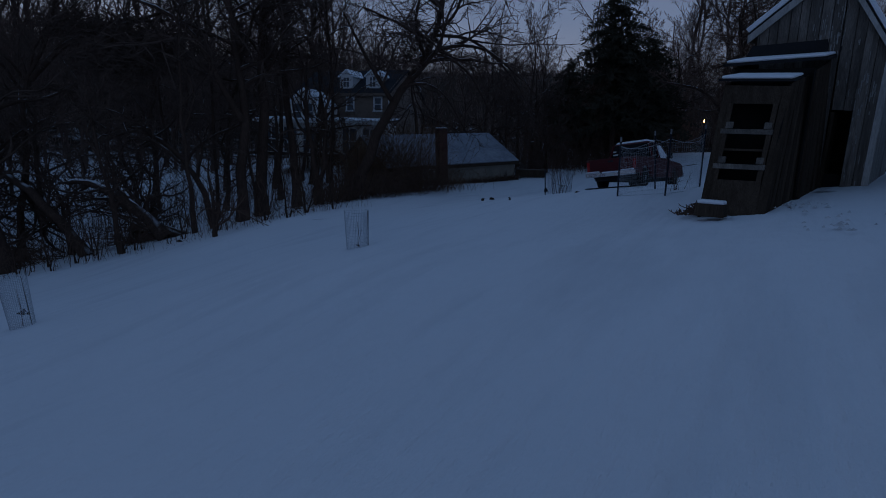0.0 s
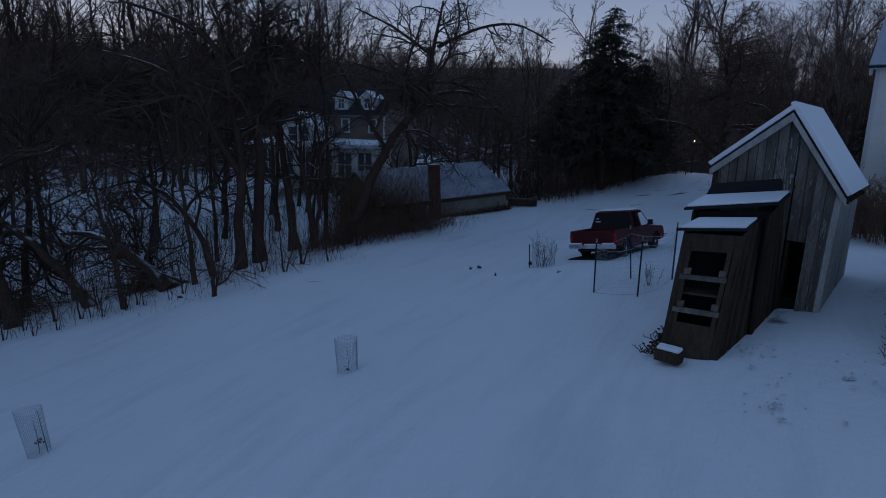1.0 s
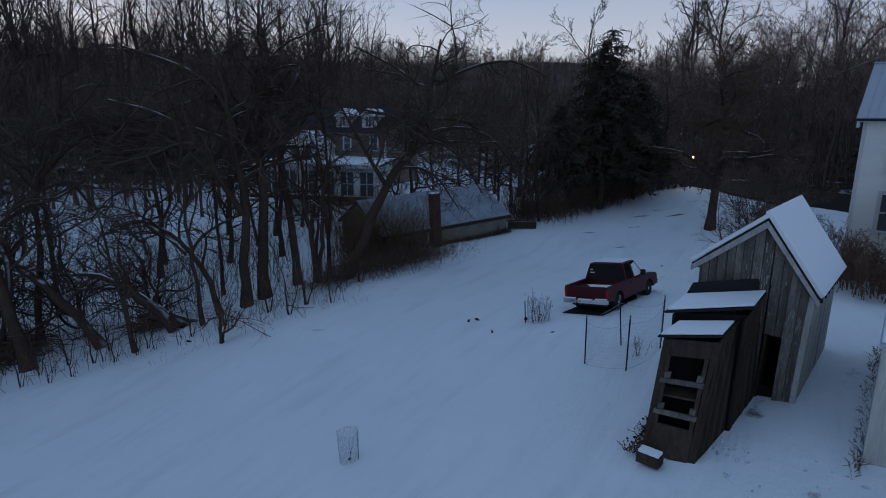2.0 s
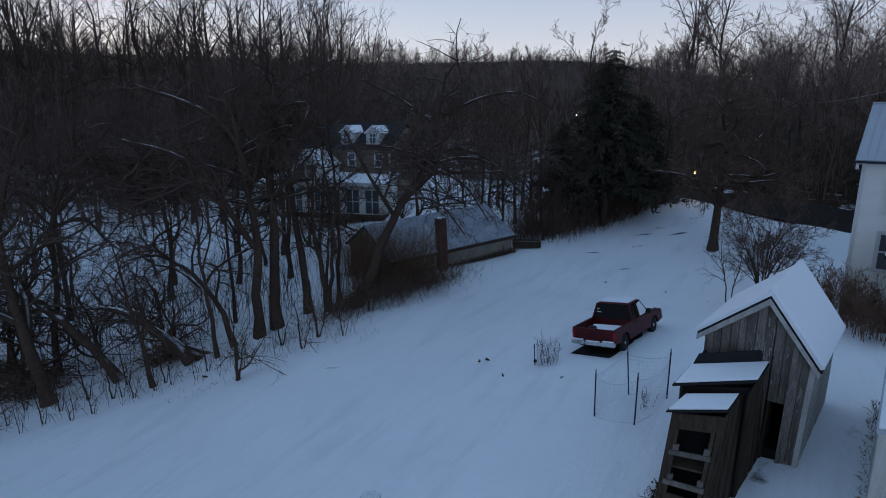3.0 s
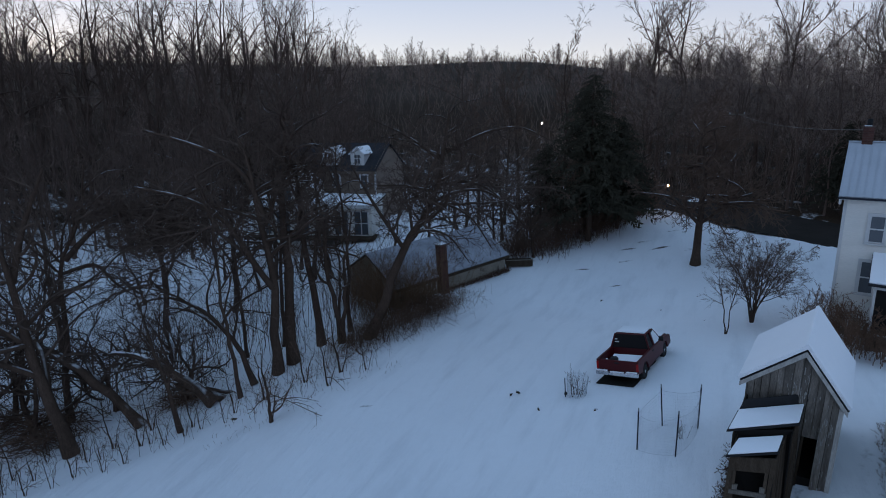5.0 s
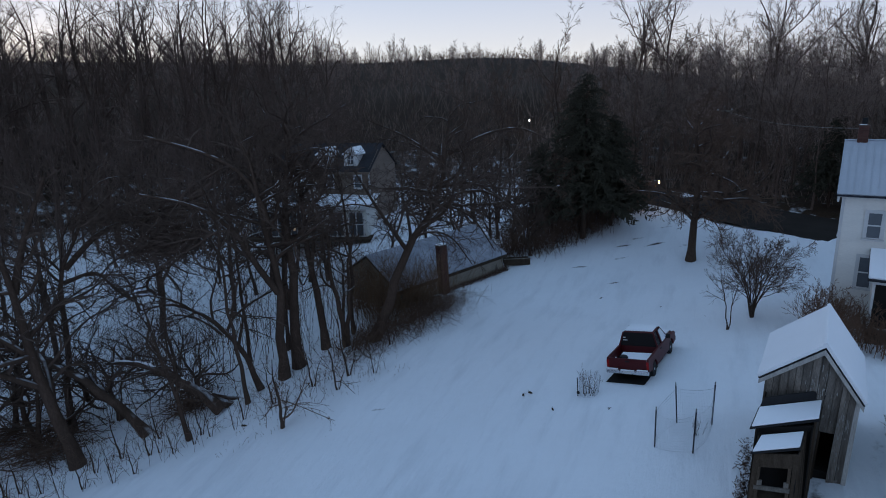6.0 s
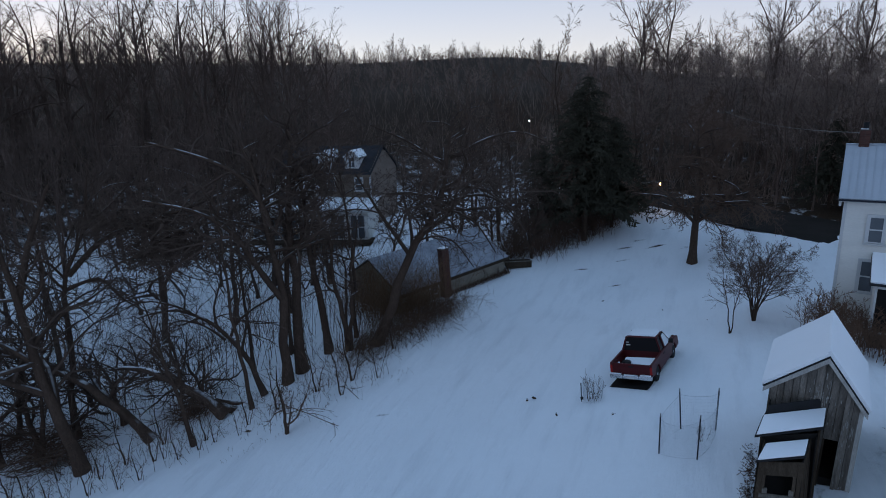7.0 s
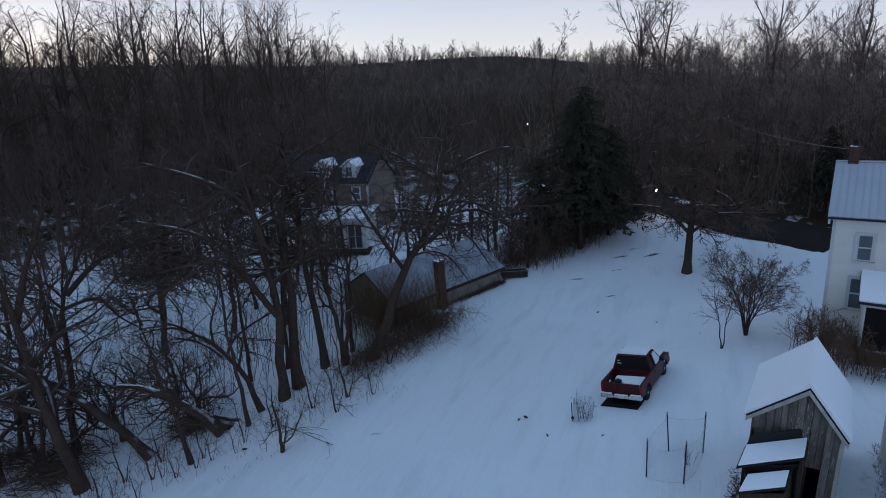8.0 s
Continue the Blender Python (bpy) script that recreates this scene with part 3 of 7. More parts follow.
def stream_bank_trees():
    g = "trees along the stream bank"
    bank = dict(group=g, twig=BANKTWIG, low=0.007)
    # thick leaning trunk at the bank's low end, forked high up
    bare_tree("tree", 11, [[(-20.9, 22.4, 0), (-21.7, 22.5, 3.3), (-22.3, 22.6, 6.2), (-22.8, 22.9, 8.4), (-22.9, 23.2, 11.4), (-23.4, 23.3, 13.6)]], [0.32], "dark leaning bare tree rooted in the snowy bank", scale=0.9, **bank,
              limbs=[([(-22.8, 23.1, 9.2), (-21.9, 23.2, 11.5), (-21.2, 23.5, 13.2), (-20.6, 23.6, 14.4)], 0.20), ([(-22.2, 22.6, 6.0), (-23.6, 22.4, 7.2), (-25.4, 22.3, 7.6), (-27.5, 22.4, 8.4)], 0.14)])
    bare_tree("tree", 12, [[(-18.1, 24.1, 0), (-20.2, 24.3, 2.4), (-21.6, 24.6, 3.4), (-23.2, 24.9, 3.9), (-25.5, 25.3, 4.6), (-28.5, 25.8, 6.0)]], [0.26], "bare tree arching low over the stream bank", scale=1.1, levels=SPREADING, **bank)
    # slim tree whose long limb carries a mat of vines
    vined = bare_tree("tree", 14, [[(-23.6, 26.2, 0), (-23.5, 26.4, 4.0), (-22.8, 26.6, 8.4), (-22.2, 26.8, 11.0), (-21.3, 26.9, 13.2), (-20.6, 27.0, 14.8)]], [0.20], "bare tree with a long limb hung with dead vines", scale=1.0, levels=HIGH_LEVELS, **bank,
              limbs=[([(-22.6, 26.7, 9.3), (-20.5, 27.0, 11.6), (-18.3, 27.2, 12.1), (-16.2, 27.4, 12.7), (-14.1, 27.6, 13.5)], 0.17), ([(-22.8, 26.6, 8.6), (-20.9, 26.8, 9.4), (-20.2, 26.9, 8.0), (-18.8, 27.0, 7.1)], 0.11)])
    foot = land_at(-18.9, 26.4)
    vine_tangle(vined, 61, (-17.2, 26.8, foot + 9.9), (3.3, 1.6, 1.5), 2600)
    vine_tangle(vined, 62, (-19.4, 27.0, foot + 11.3), (3.0, 1.2, 0.8), 900)
    bare_tree("tree", 13, [upright(-15.2, 22.6, 7.5, (-0.22, 0.05))], [0.13], "slender bare tree on the stream bank", scale=0.8, **bank)
    bare_tree("tree", 15, [upright(-12.9, 24.8, 11.5, (-0.10, 0.05))], [0.12], "thin straight bare tree on the stream bank", scale=0.75, levels=HIGH_LEVELS, **bank)
    bare_tree("tree", 16, [[(-12.6, 26.1, 0), (-13.2, 26.5, 1.4), (-14.8, 26.9, 3.7), (-16.3, 27.2, 4.7), (-17.8, 27.6, 4.8), (-20.2, 28.0, 4.0)]], [0.17], "small bare tree bent over in an arch", scale=0.9, levels=TREE_LEVELS, **bank,
              limbs=[([(-14.6, 26.6, 3.6), (-15.6, 26.6, 4.1), (-17.5, 26.8, 4.4), (-18.4, 27.0, 3.1)], 0.08)])
    # the two stout trunks side by side
    bare_tree("tree", 17, [[(-11.5, 26.9, 0), (-11.4, 27.0, 3.0), (-11.4, 27.2, 5.6), (-11.8, 27.5, 8.8), (-12.4, 27.7, 11.5), (-13.0, 27.8, 13.4)]], [0.29], "stout dark bare tree with rough bark", scale=0.95, levels=DEEP_TOP, **bank,
              limbs=[([(-11.4, 27.0, 5.0), (-12.5, 26.6, 7.0), (-13.1, 26.3, 8.9), (-14.8, 26.0, 10.2), (-17.5, 25.8, 10.8)], 0.19), ([(-11.7, 27.4, 9.0), (-12.2, 27.5, 10.9), (-13.3, 27.6, 12.0), (-15.5, 27.8, 12.9), (-18.0, 28.0, 13.6)], 0.18)])
    stout = bare_tree("tree", 18, [[(-10.9, 27.95, 0), (-11.1, 28.2, 2.9), (-11.1, 28.4, 6.3), (-10.8, 28.7, 9.5), (-10.6, 29.0, 12.4), (-11.3, 29.2, 15.2)]], [0.33], "tall stout bare tree with rough bark", scale=1.0, levels=DEEP_TOP, **bank)
    vine_tangle(stout, 64, (-11.2, 29.0, 7.3), (3.6, 1.4, 2.0), 620)
    bare_tree("tree", 19, [upright(-9.7, 29.8, 13.5, (-0.10, 0.03))], [0.25], "bare tree with a forked crown on the stream bank", levels=DEEP_TOP, **bank)
    bare_tree("tree", 20, [upright(-8.4, 29.5, 8.5, (-0.12, 0.0)), upright(-8.3, 29.4, 8.0, (0.10, 0.05)), upright(-8.5, 29.6, 7.0, (0.02, 0.12))], [0.18, 0.15, 0.12], "several bare stems growing from one stump", scale=0.65, levels=HIGH_LEVELS, **bank)
    # the big tree that leans over the garage
    lean = bare_tree("tree", 21, [[(-6.75, 29.5, 0), (-5.8, 29.9, 2.1), (-5.0, 30.3, 4.2), (-4.2, 30.6, 5.9), (-3.1, 31.0, 7.6), (-2.3, 31.3, 9.3), (-1.8, 31.7, 11.2), (-1.6, 32.0, 13.4)]], [0.33], "large bare tree leaning out over the garage", scale=1.0, levels=[(14, 0.48, 58, 0.46, 12, 0.22, 0.02), (8, 0.10, 52, 0.60, 8, 0.28, 0.0), (7, 0.10, 50, 0.60, 5, 0.30, -0.01), (6, 0.08, 46, 0.66, 2, 0.2, -0.02)], **bank,
              limbs=[([(-3.2, 31.0, 7.4), (-1.6, 31.6, 8.6), (0.3, 32.6, 8.6), (2.4, 34.0, 7.0)], 0.13), ([(-4.6, 30.5, 5.2), (-6.2, 31.0, 7.8), (-7.6, 31.5, 10.2)], 0.14), ([(-2.6, 31.2, 8.6), (-0.6, 32.8, 9.2), (1.4, 34.6, 7.8), (3.2, 36.8, 5.4)], 0.11), ([(-3.0, 31.0, 7.6), (-1.8, 30.8, 8.0), (-0.4, 31.4, 7.0), (0.8, 32.6, 4.8)], 0.09), ([(-4.2, 30.6, 5.8), (-3.0, 30.6, 6.6), (-1.8, 31.2, 6.0), (-0.6, 32.8, 3.8)], 0.08), ([(-1.9, 31.6, 10.5), (0.2, 32.0, 12.0), (2.4, 32.6, 12.4), (4.4, 33.4, 11.4)], 0.11), ([(-2.1, 31.5, 10.0), (-4.4, 31.8, 12.0), (-6.6, 32.0, 13.0)], 0.11)])
    vine_tangle(lean, 63, (-3.7, 31.2, land_at(-6.7, 29.5) + 8.6), (1.1, 0.9, 1.6), 500)
    # spreading trees with long winding limbs
    for k, (x, y, h, r, lx) in enumerate(((-26.5, 24.0, 9.0, 0.22, -0.05), (-30.0, 25.5, 10.0, 0.24, 0.10), (-5.0, 41.8, 8.5, 0.18, -0.10), (-13.6, 43.0, 9.5, 0.2, 0.08), (-17.5, 45.0, 9.5, 0.2, 0.0), (-29.5, 30.0, 6.5, 0.17, 0.1), (-25.2, 25.3, 6.0, 0.17, -0.2))):
        bare_tree("tree", 140 + k, [upright(x, y, h, (lx, 0.05), 0.15)], [r], "spreading bare tree with long winding limbs", levels=SPREADING, **bank)
    # low crooked trees whose limbs cross and wind over the snowy bottom
    tangled = [(8, 0.12, 62, 1.05, 15, 0.24, 0.03), (8, 0.10, 54, 0.52, 10, 0.28, 0.02), (6, 0.10, 48, 0.50, 5, 0.28, 0.0), (3, 0.10, 44, 0.55, 2, 0.2, 0.0)]
    for k, (x, y, h, r, lx) in enumerate(((-21.2, 26.8, 4.6, 0.15, -0.25), (-24.6, 24.6, 5.0, 0.16, 0.15), (-18.2, 28.4, 4.8, 0.14, -0.2), (-16.2, 26.6, 4.0, 0.11, -0.35), (-27.5, 26.8, 5.6, 0.17, 0.15))):
        bare_tree("tree", 240 + k, [upright(x, y, h, (lx, 0.05), 0.15)], [r], "low crooked bare tree with winding limbs", levels=tangled, **bank)
    # tall twiggy trees that veil the house across the stream
    for k, (x, y, h, r, lx) in enumerate(((-8.2, 31.2, 13.0, 0.13, -0.02), (-12.4, 31.0, 13.0, 0.14, 0.03), (-14.6, 30.2, 12.0, 0.12, -0.04))):
        bare_tree("tree", 250 + k, [upright(x, y, h, (lx, 0.0), 0.2)], [r], "slender twiggy bare tree standing before the house", levels=HIGH_TOP, **bank)
    # more stems further down the bank and behind it
    more = [(-31.5, 28.0, 13.0, 0.22, 0.06), (-34.0, 31.0, 14.0, 0.25, 0.04), (-31.0, 36.0, 13.0, 0.2, -0.04), (-14.5, 39.0, 12.0, 0.2, -0.03), (-19.5, 40.5, 12.0, 0.2, 0.05), (-24.5, 39.0, 13.0, 0.24, 0.03)]
    for k, (x, y, h, r, tilt) in enumerate(more):
        bare_tree("tree", 40 + k, [upright(x, y, h, (tilt, 0.02), 0.2)], [r], "bare dark tree standing in the snowy stream bottom", scale=0.85, levels=SPREADING if k % 2 else TREE_LEVELS, **bank)
    # ragged trees behind the garage's far end
    for k, (x, y, h, r) in enumerate(((1.2, 44.2, 6.5, 0.13), (3.4, 45.2, 7.5, 0.15), (0.2, 47.0, 8.0, 0.16), (5.4, 45.4, 6.5, 0.13), (2.4, 49.0, 8.5, 0.16), (4.6, 43.4, 5.0, 0.10), (-1.4, 44.6, 7.0, 0.14))):
        bare_tree("tree", 160 + k, [upright(x, y, h, (0.05 - 0.03 * k, 0.0), 0.1)], [r], "ragged bare tree behind the garage", group="trees behind the garage", scale=1.0, twig=BANKTWIG)
    # tall thin trees beyond the garage
    for k, (x, y, h, r) in enumerate(((-1.0, 53.0, 12.0, 0.16), (3.0, 56.0, 12.5, 0.17), (9.4, 60.0, 16.5, 0.18), (12.0, 62.0, 12.0, 0.16), (5.0, 64.0, 13.0, 0.17), (0.5, 61.0, 12.5, 0.16), (14.5, 58.0, 11.0, 0.14))):
        bare_tree("tree", 180 + k, [upright(x, y, h, (0.06 - 0.02 * k, 0.0), 0.2)], [r], "tall thin bare tree beyond the garage", group="trees behind the garage", levels=VASE)
    for k, (x, y, h, r) in enumerate(((12.6, 50.2, 9.0, 0.14), (7.0, 46.6, 7.5, 0.13), (15.6, 52.2, 9.5, 0.14), (10.8, 48.6, 7.0, 0.11))):
        bare_tree("tree", 190 + k, [upright(x, y, h, (0.04 - 0.03 * k, 0.0), 0.1)], [r], "twiggy bare tree before the dark evergreens", group="trees at the end of the lawn", levels=TREE_LEVELS)
    made = [o for o in scene.objects if o.name.split(".")[0] == "tree" and o.parent is None]
    rng = random.Random(3)
    for k, (x, y, s) in enumerate(((-37.0, 36.0, 0.9), (-18.5, 43.5, 0.9), (-12.0, 42.5, 0.85), (-7.0, 43.5, 0.8), (-40.0, 43.0, 1.0), (-29.0, 44.0, 0.95), (-15.5, 46.0, 0.8), (-23.0, 47.0, 0.9), (-4.0, 46.0, 0.75), (4.6, 46.2, 0.6), (7.4, 50.0, 0.7), (15.0, 53.0, 0.6), (-34.0, 40.0, 0.9), (-26.0, 42.0, 0.9))):
        copy_thing(made[11 + (5 * k) % 9], pose(x, y, land_at(x, y) - 0.2, 0, 0, rng.uniform(0, 360)) @ Matrix.Scale(s, 4))
    # short stub with a long low side branch, and young stems at the bank's foot
    bare_tree("sapling", 69, [upright(-10.1, 21.5, 3.4, (-0.08, 0.05)), upright(-10.05, 21.5, 2.2, (0.2, 0.0))], [0.09, 0.04], "crooked sapling with a low branch sweeping over the snow", "sapling", "saplings on the bank", levels=TREE_LEVELS[1:], scale=0.8, low=0.006,
              limbs=[([(-10.15, 21.5, 1.5), (-9.2, 21.3, 1.3), (-8.0, 21.0, 0.8), (-6.6, 20.7, 0.45)], 0.028), ([(-10.1, 21.5, 1.0), (-9.0, 21.8, 1.2), (-7.9, 22.0, 0.8)], 0.022)])
    young = [(-7.6, 25.4, 3.6, 0.06), (-22.8, 20.8, 2.4, 0.035), (-17.0, 22.0, 2.8, 0.04), (-5.6, 28.4, 3.0, 0.045), (-25.6, 20.6, 2.6, 0.04), (-19.4, 21.4, 2.2, 0.035)]
    young += [(-23.6 + 1.55 * k + rng.uniform(-0.5, 0.5), 21.0 + 0.33 * k + rng.uniform(-0.6, 1.2), rng.uniform(1.5, 3.6), rng.uniform(0.022, 0.045)) for k in range(12)]
    for k in range(13):
        x = -22.6 + 9.4 * k / 12 + rng.uniform(-0.4, 0.4)
        young.append((x, 18.9 + 0.30 * (x + 22) + rng.uniform(0, 1.5), rng.uniform(1.4, 3.0), rng.uniform(0.018, 0.032)))
    for k, (x, y, h, r) in enumerate(young):
        bare_tree("sapling", 70 + k, [upright(x, y, h, (-0.15, 0.05)), upright(x + 0.1, y, h * 0.7, (0.3, 0.0))], [r, r * 0.6], "leafless sapling at the edge of the lawn", "sapling", "saplings on the bank", levels=TREE_LEVELS[1:], scale=0.6, low=0.005)


def fallen_tree():
    """A broken trunk with snow along its top and a mat of branches."""
    x, y = -14.7, 24.85
    z = land_at(x, y)
    ob = thing("fallen_tree", (x, y, z), "fallen bare tree with snow along its broken trunk", "tree")
    rng = np.random.default_rng(9)
    lines = [([(0.4, -0.1, 0.10), (-0.7, 0.1, 1.0), (-2.3, 0.3, 2.1), (-4.2, 0.6, 2.7), (-6.2, 1.0, 2.5)], 0.33),
             ([(0.7, 0.4, 0.10), (-0.6, 0.6, 0.7), (-1.9, 0.9, 1.5), (-3.9, 1.2, 1.9), (-5.4, 1.6, 1.5)], 0.21),
             ([(1.7, 0.9, 0.10), (0.3, 1.0, 0.32), (-1.2, 0.8, 0.8), (-2.8, 0.4, 1.2), (-4.4, 0.0, 1.4)], 0.13),
             ([(1.0, -0.2, 0.08), (0.0, 0.5, 0.3), (-1.4, 1.4, 0.4), (-2.8, 2.0, 0.45), (-4.0, 2.5, 0.3)], 0.10)]
    got = tree_limbs(rng, [l for l, _ in lines], [r for _, r in lines], [(9, 0.2, 50, 0.55, 10, 0.24, 0.05), (6, 0.12, 48, 0.52, 6, 0.28, 0.03), (4, 0.1, 46, 0.55, 4, 0.3, 0.0)])
    part("trunk", limb_mesh("trunk", got[:2], (9, 6), 0.008), BARK, ob)
    part("crown", limb_mesh("crown", got[2:], (3, 0), 0.008), BANKTWIG, ob)
    s = Shape()
    for line, r in lines:
        P = resample(line, 12)
        for k in (2, 6, 8):
            seg = P[k:k + 3]
            fat = r * (1 - 0.06 * k)
            s.rod([(a, b, c + fat * 0.85) for a, b, c in seg], [fat * 0.16, fat * 0.30, fat * 0.16], 6)
    tagged(part("snow_cap", s, SNOW, ob, "strips of snow lying on the trunks", smooth=True), kind="stuff")


def brush_piles():
    """Tangled heaps of cut branches on the bank."""
    rng = np.random.default_rng(17)
    for x, y, w, h, n in ((-23.6, 24.4, 2.5, 1.2, 480), (-16.5, 26.0, 1.4, 0.8, 200), (-27.0, 25.8, 2.0, 1.1, 240)):
        c = rng.normal(size=(n, 3)) * np.array([w * 0.5, w * 0.4, 0])
        c[:, 2] = np.abs(rng.normal(size=n)) * h * 0.5 * np.exp(-(c[:, 0] / w) ** 2)
        d = rng.normal(size=(n, 3)) * np.array([1, 0.8, 0.35])
        d /= np.linalg.norm(d, axis=1, keepdims=True)
        l = rng.uniform(0.4, 1.3, n)[:, None]
        P = np.stack([c - d * l, c + rng.normal(size=(n, 3)) * 0.06, c + d * l], 1)
        P[..., 2] = np.maximum(P[..., 2], 0.02)
        v, f = tubes(P, rng.uniform(0.008, 0.028, n)[:, None] * np.array([1, 0.8, 0.4])[None], 4)
        me = quad_mesh("brush_pile", v, f)
        me.materials.append(TWIG)
        ob = new("brush_pile", me)
        ob.location = (x, y, land_at(x, y))
        tagged(ob, "heap of dark tangled branches lying on the bank", "brush pile", kind="stuff")


def stems(name, seed, places, height, radius, label, mat, forks=3, spread=0.25, low=0.004):
    """Many dry stems rising from the given places as one sheet of growth."""
    rng = np.random.default_rng(seed)
    x, y = np.asarray(places, float).T
    n = len(x)
    base = np.stack([x, y, land(x, y) - 0.03], -1)
    d = np.stack([rng.normal(0, spread, n), rng.normal(0, spread, n), np.ones(n)], -1)
    h = rng.uniform(*height, n)[:, None]
    P = np.stack([base, base + d * h * 0.5, base + d * h + rng.normal(size=(n, 3)) * h * np.array([0.16, 0.16, 0.04])], 1)
    R = rng.uniform(*radius, n)[:, None] * np.array([1, 0.8, 0.45])[None]
    groups = [(P, R)]
    if forks:
        groups.append(sprout(rng, P, R, forks, 0.35, 38, 0.42, 2, 0.15, 0.06, 0.6))
    me = limb_mesh(name, groups, (3, 0), low)
    me.materials.append(mat)
    return tagged(new(name, me), label, "undergrowth", kind="stuff")


def undergrowth():
    rng = np.random.default_rng(23)
    n = 620
    x = rng.uniform(-30, -5, n)
    y = 0.30 * (x + 10) + 23.2 + np.abs(rng.normal(0, 2.4, n)) - 0.6 + 0.028 * (x + 12) ** 2 * (x > -12)
    stems("bank_brush", 1, np.stack([x, y], -1)[::2], (0.3, 1.5), (0.006, 0.013), "thin dry stems and brush along the snowy bank", TWIG)
    n = 800
    x = np.where(rng.uniform(0, 1, n) < 0.75, rng.uniform(-45, -20, n), rng.uniform(-20, -7, n))
    y = rng.uniform(26, 46, n)
    stems("bottom_brush", 2, np.stack([x, y], -1), (0.8, 3.2), (0.006, 0.016), "leafless brush in the snowy stream bottom", BANKTWIG, 4, 0.3)
    n = 170
    x = rng.uniform(-24, -8, n)
    stems("bottom_saplings", 12, np.stack([x, 0.35 * (x + 16) + rng.uniform(28, 36, n)], -1), (2.0, 4.5), (0.012, 0.028), "thin upright saplings in the snowy stream bottom", TWIG, 6, 0.14)
    n = 1500
    t = 0.3 - 9.5 * rng.uniform(0, 1, n) ** 0.8
    x, y = -2.3 + t * 0.72 + 0.9 + rng.normal(0, 0.8, n), 36.0 + t * 0.70 - 0.9 + rng.normal(0, 0.8, n)
    stems("wall_brush", 3, np.stack([x, y], -1), (0.2, 1.25), (0.005, 0.010), "dead weeds and brush against the garage wall", WEED, 3, 0.4)
    t = rng.uniform(0.2, 6.6, 800)
    x, y = -2.45 + t * 0.751 + rng.normal(0, 0.10, 800), 36.62 + t * 0.660 + rng.normal(0, 0.10, 800)
    stems("wall_weeds", 14, np.stack([x, y], -1), (0.15, 0.5), (0.006, 0.012), "low dead weeds along the foot of the garage wall", TWIG, 3, 0.4)
    x, y = np.r_[rng.normal(-4.0, 1.0, 360), rng.normal(-6.2, 0.8, 140)], np.r_[rng.normal(33.3, 0.8, 360), rng.normal(35.0, 1.2, 140)]
    t = rng.uniform(0, 1, 300)
    x = np.r_[x, -5.5 - 4.3 * t + rng.normal(0, 0.4, 300)]
    y = np.r_[y, 33.0 + 4.2 * t + rng.normal(0, 0.4, 300)]
    x, y = np.r_[x, rng.normal(-7.0, 0.8, 190)], np.r_[y, rng.normal(33.0, 1.0, 190)]
    stems("corner_brush", 9, np.stack([x, y], -1), (0.9, 4.4), (0.006, 0.012), "tall dead brush at the garage corner", WEED, 5, 0.3)
    n = 2600
    t = rng.uniform(-0.06, 1, n)
    x, y = 3.2 + 13.6 * t + rng.normal(0, 1.0, n), 42.6 + 9.8 * t + np.abs(rng.normal(0, 1.6, n)) + 0.3
    stems("hedge_brush", 4, np.stack([x, y], -1), (0.6, 3.6), (0.008, 0.018), "dark hedgerow brush along the end of the lawn", TWIG, 4, 0.35)
    n = 330
    t = rng.uniform(0.12, 0.72, n)
    stems("spruce_brush", 13, np.stack([3.4 + 13.6 * t + rng.normal(0, 0.6, n), 42.0 + 9.6 * t + rng.normal(0, 0.6, n)], -1), (0.4, 1.8), (0.008, 0.016), "brown brush at the foot of the evergreens", TWIG, 5, 0.4)
    # sprawling low brush where the lawn meets the bank
    n = 150
    x = rng.uniform(-12, -2.5, n)
    y = 25.0 + 0.72 * (x + 9) + np.abs(rng.normal(0, 1.1, n))
    stems("lawn_edge_brush", 6, np.stack([x, y], -1), (0.5, 1.5), (0.006, 0.012), "sprawling leafless brush at the edge of the lawn", TWIG, 5, 0.75)
    # long thin shoots arching out over the snow below the garage
    n = 240
    t = rng.uniform(0, 1, n)
    base = np.stack([-8.6 + 6.2 * t + rng.normal(0, 0.3, n), 28.2 + 5.2 * t + rng.normal(0, 0.4, n), np.zeros(n)], -1)
    base[:, 2] = land(base[:, 0], base[:, 1])
    a, reach, high = np.radians(rng.normal(-42, 26, n)), rng.uniform(1.2, 3.4, n), rng.uniform(0.9, 2.2, n)
    P = []
    for u in (0, 0.25, 0.5, 0.75, 1.0):
        q = base + np.stack([np.cos(a) * reach * u, np.sin(a) * reach * u, 2.6 * high * u * (1 - 0.78 * u)], -1)
        q[:, 2] = np.maximum(q[:, 2], land(q[:, 0], q[:, 1]) + 0.03 - 0.05 * (u == 0))
        P.append(q)
    P = np.stack(P, 1)
    R = rng.uniform(0.007, 0.013, n)[:, None] * np.array([1, 0.85, 0.7, 0.5, 0.3])[None]
    me = limb_mesh("arching_brush", [(P, R), sprout(rng, P, R, 7, 0.3, 34, 0.30, 3, 0.15, -0.02, 0.7)], (3, 0), 0.004)
    me.materials.append(TWIG)
    tagged(new("arching_brush", me), "long thin shoots arching out over the snow", "undergrowth", kind="stuff")
    n = 260
    x, y = rng.uniform(-13, -4, n), rng.uniform(19.5, 25.5, n)
    keep = y > 0.55 * (x + 13) + 19.8
    stems("edge_grass", 5, np.stack([x, y], -1)[keep], (0.12, 0.4), (0.003, 0.006), "dry grass tips poking through the snow", WEED, 2, 0.3)


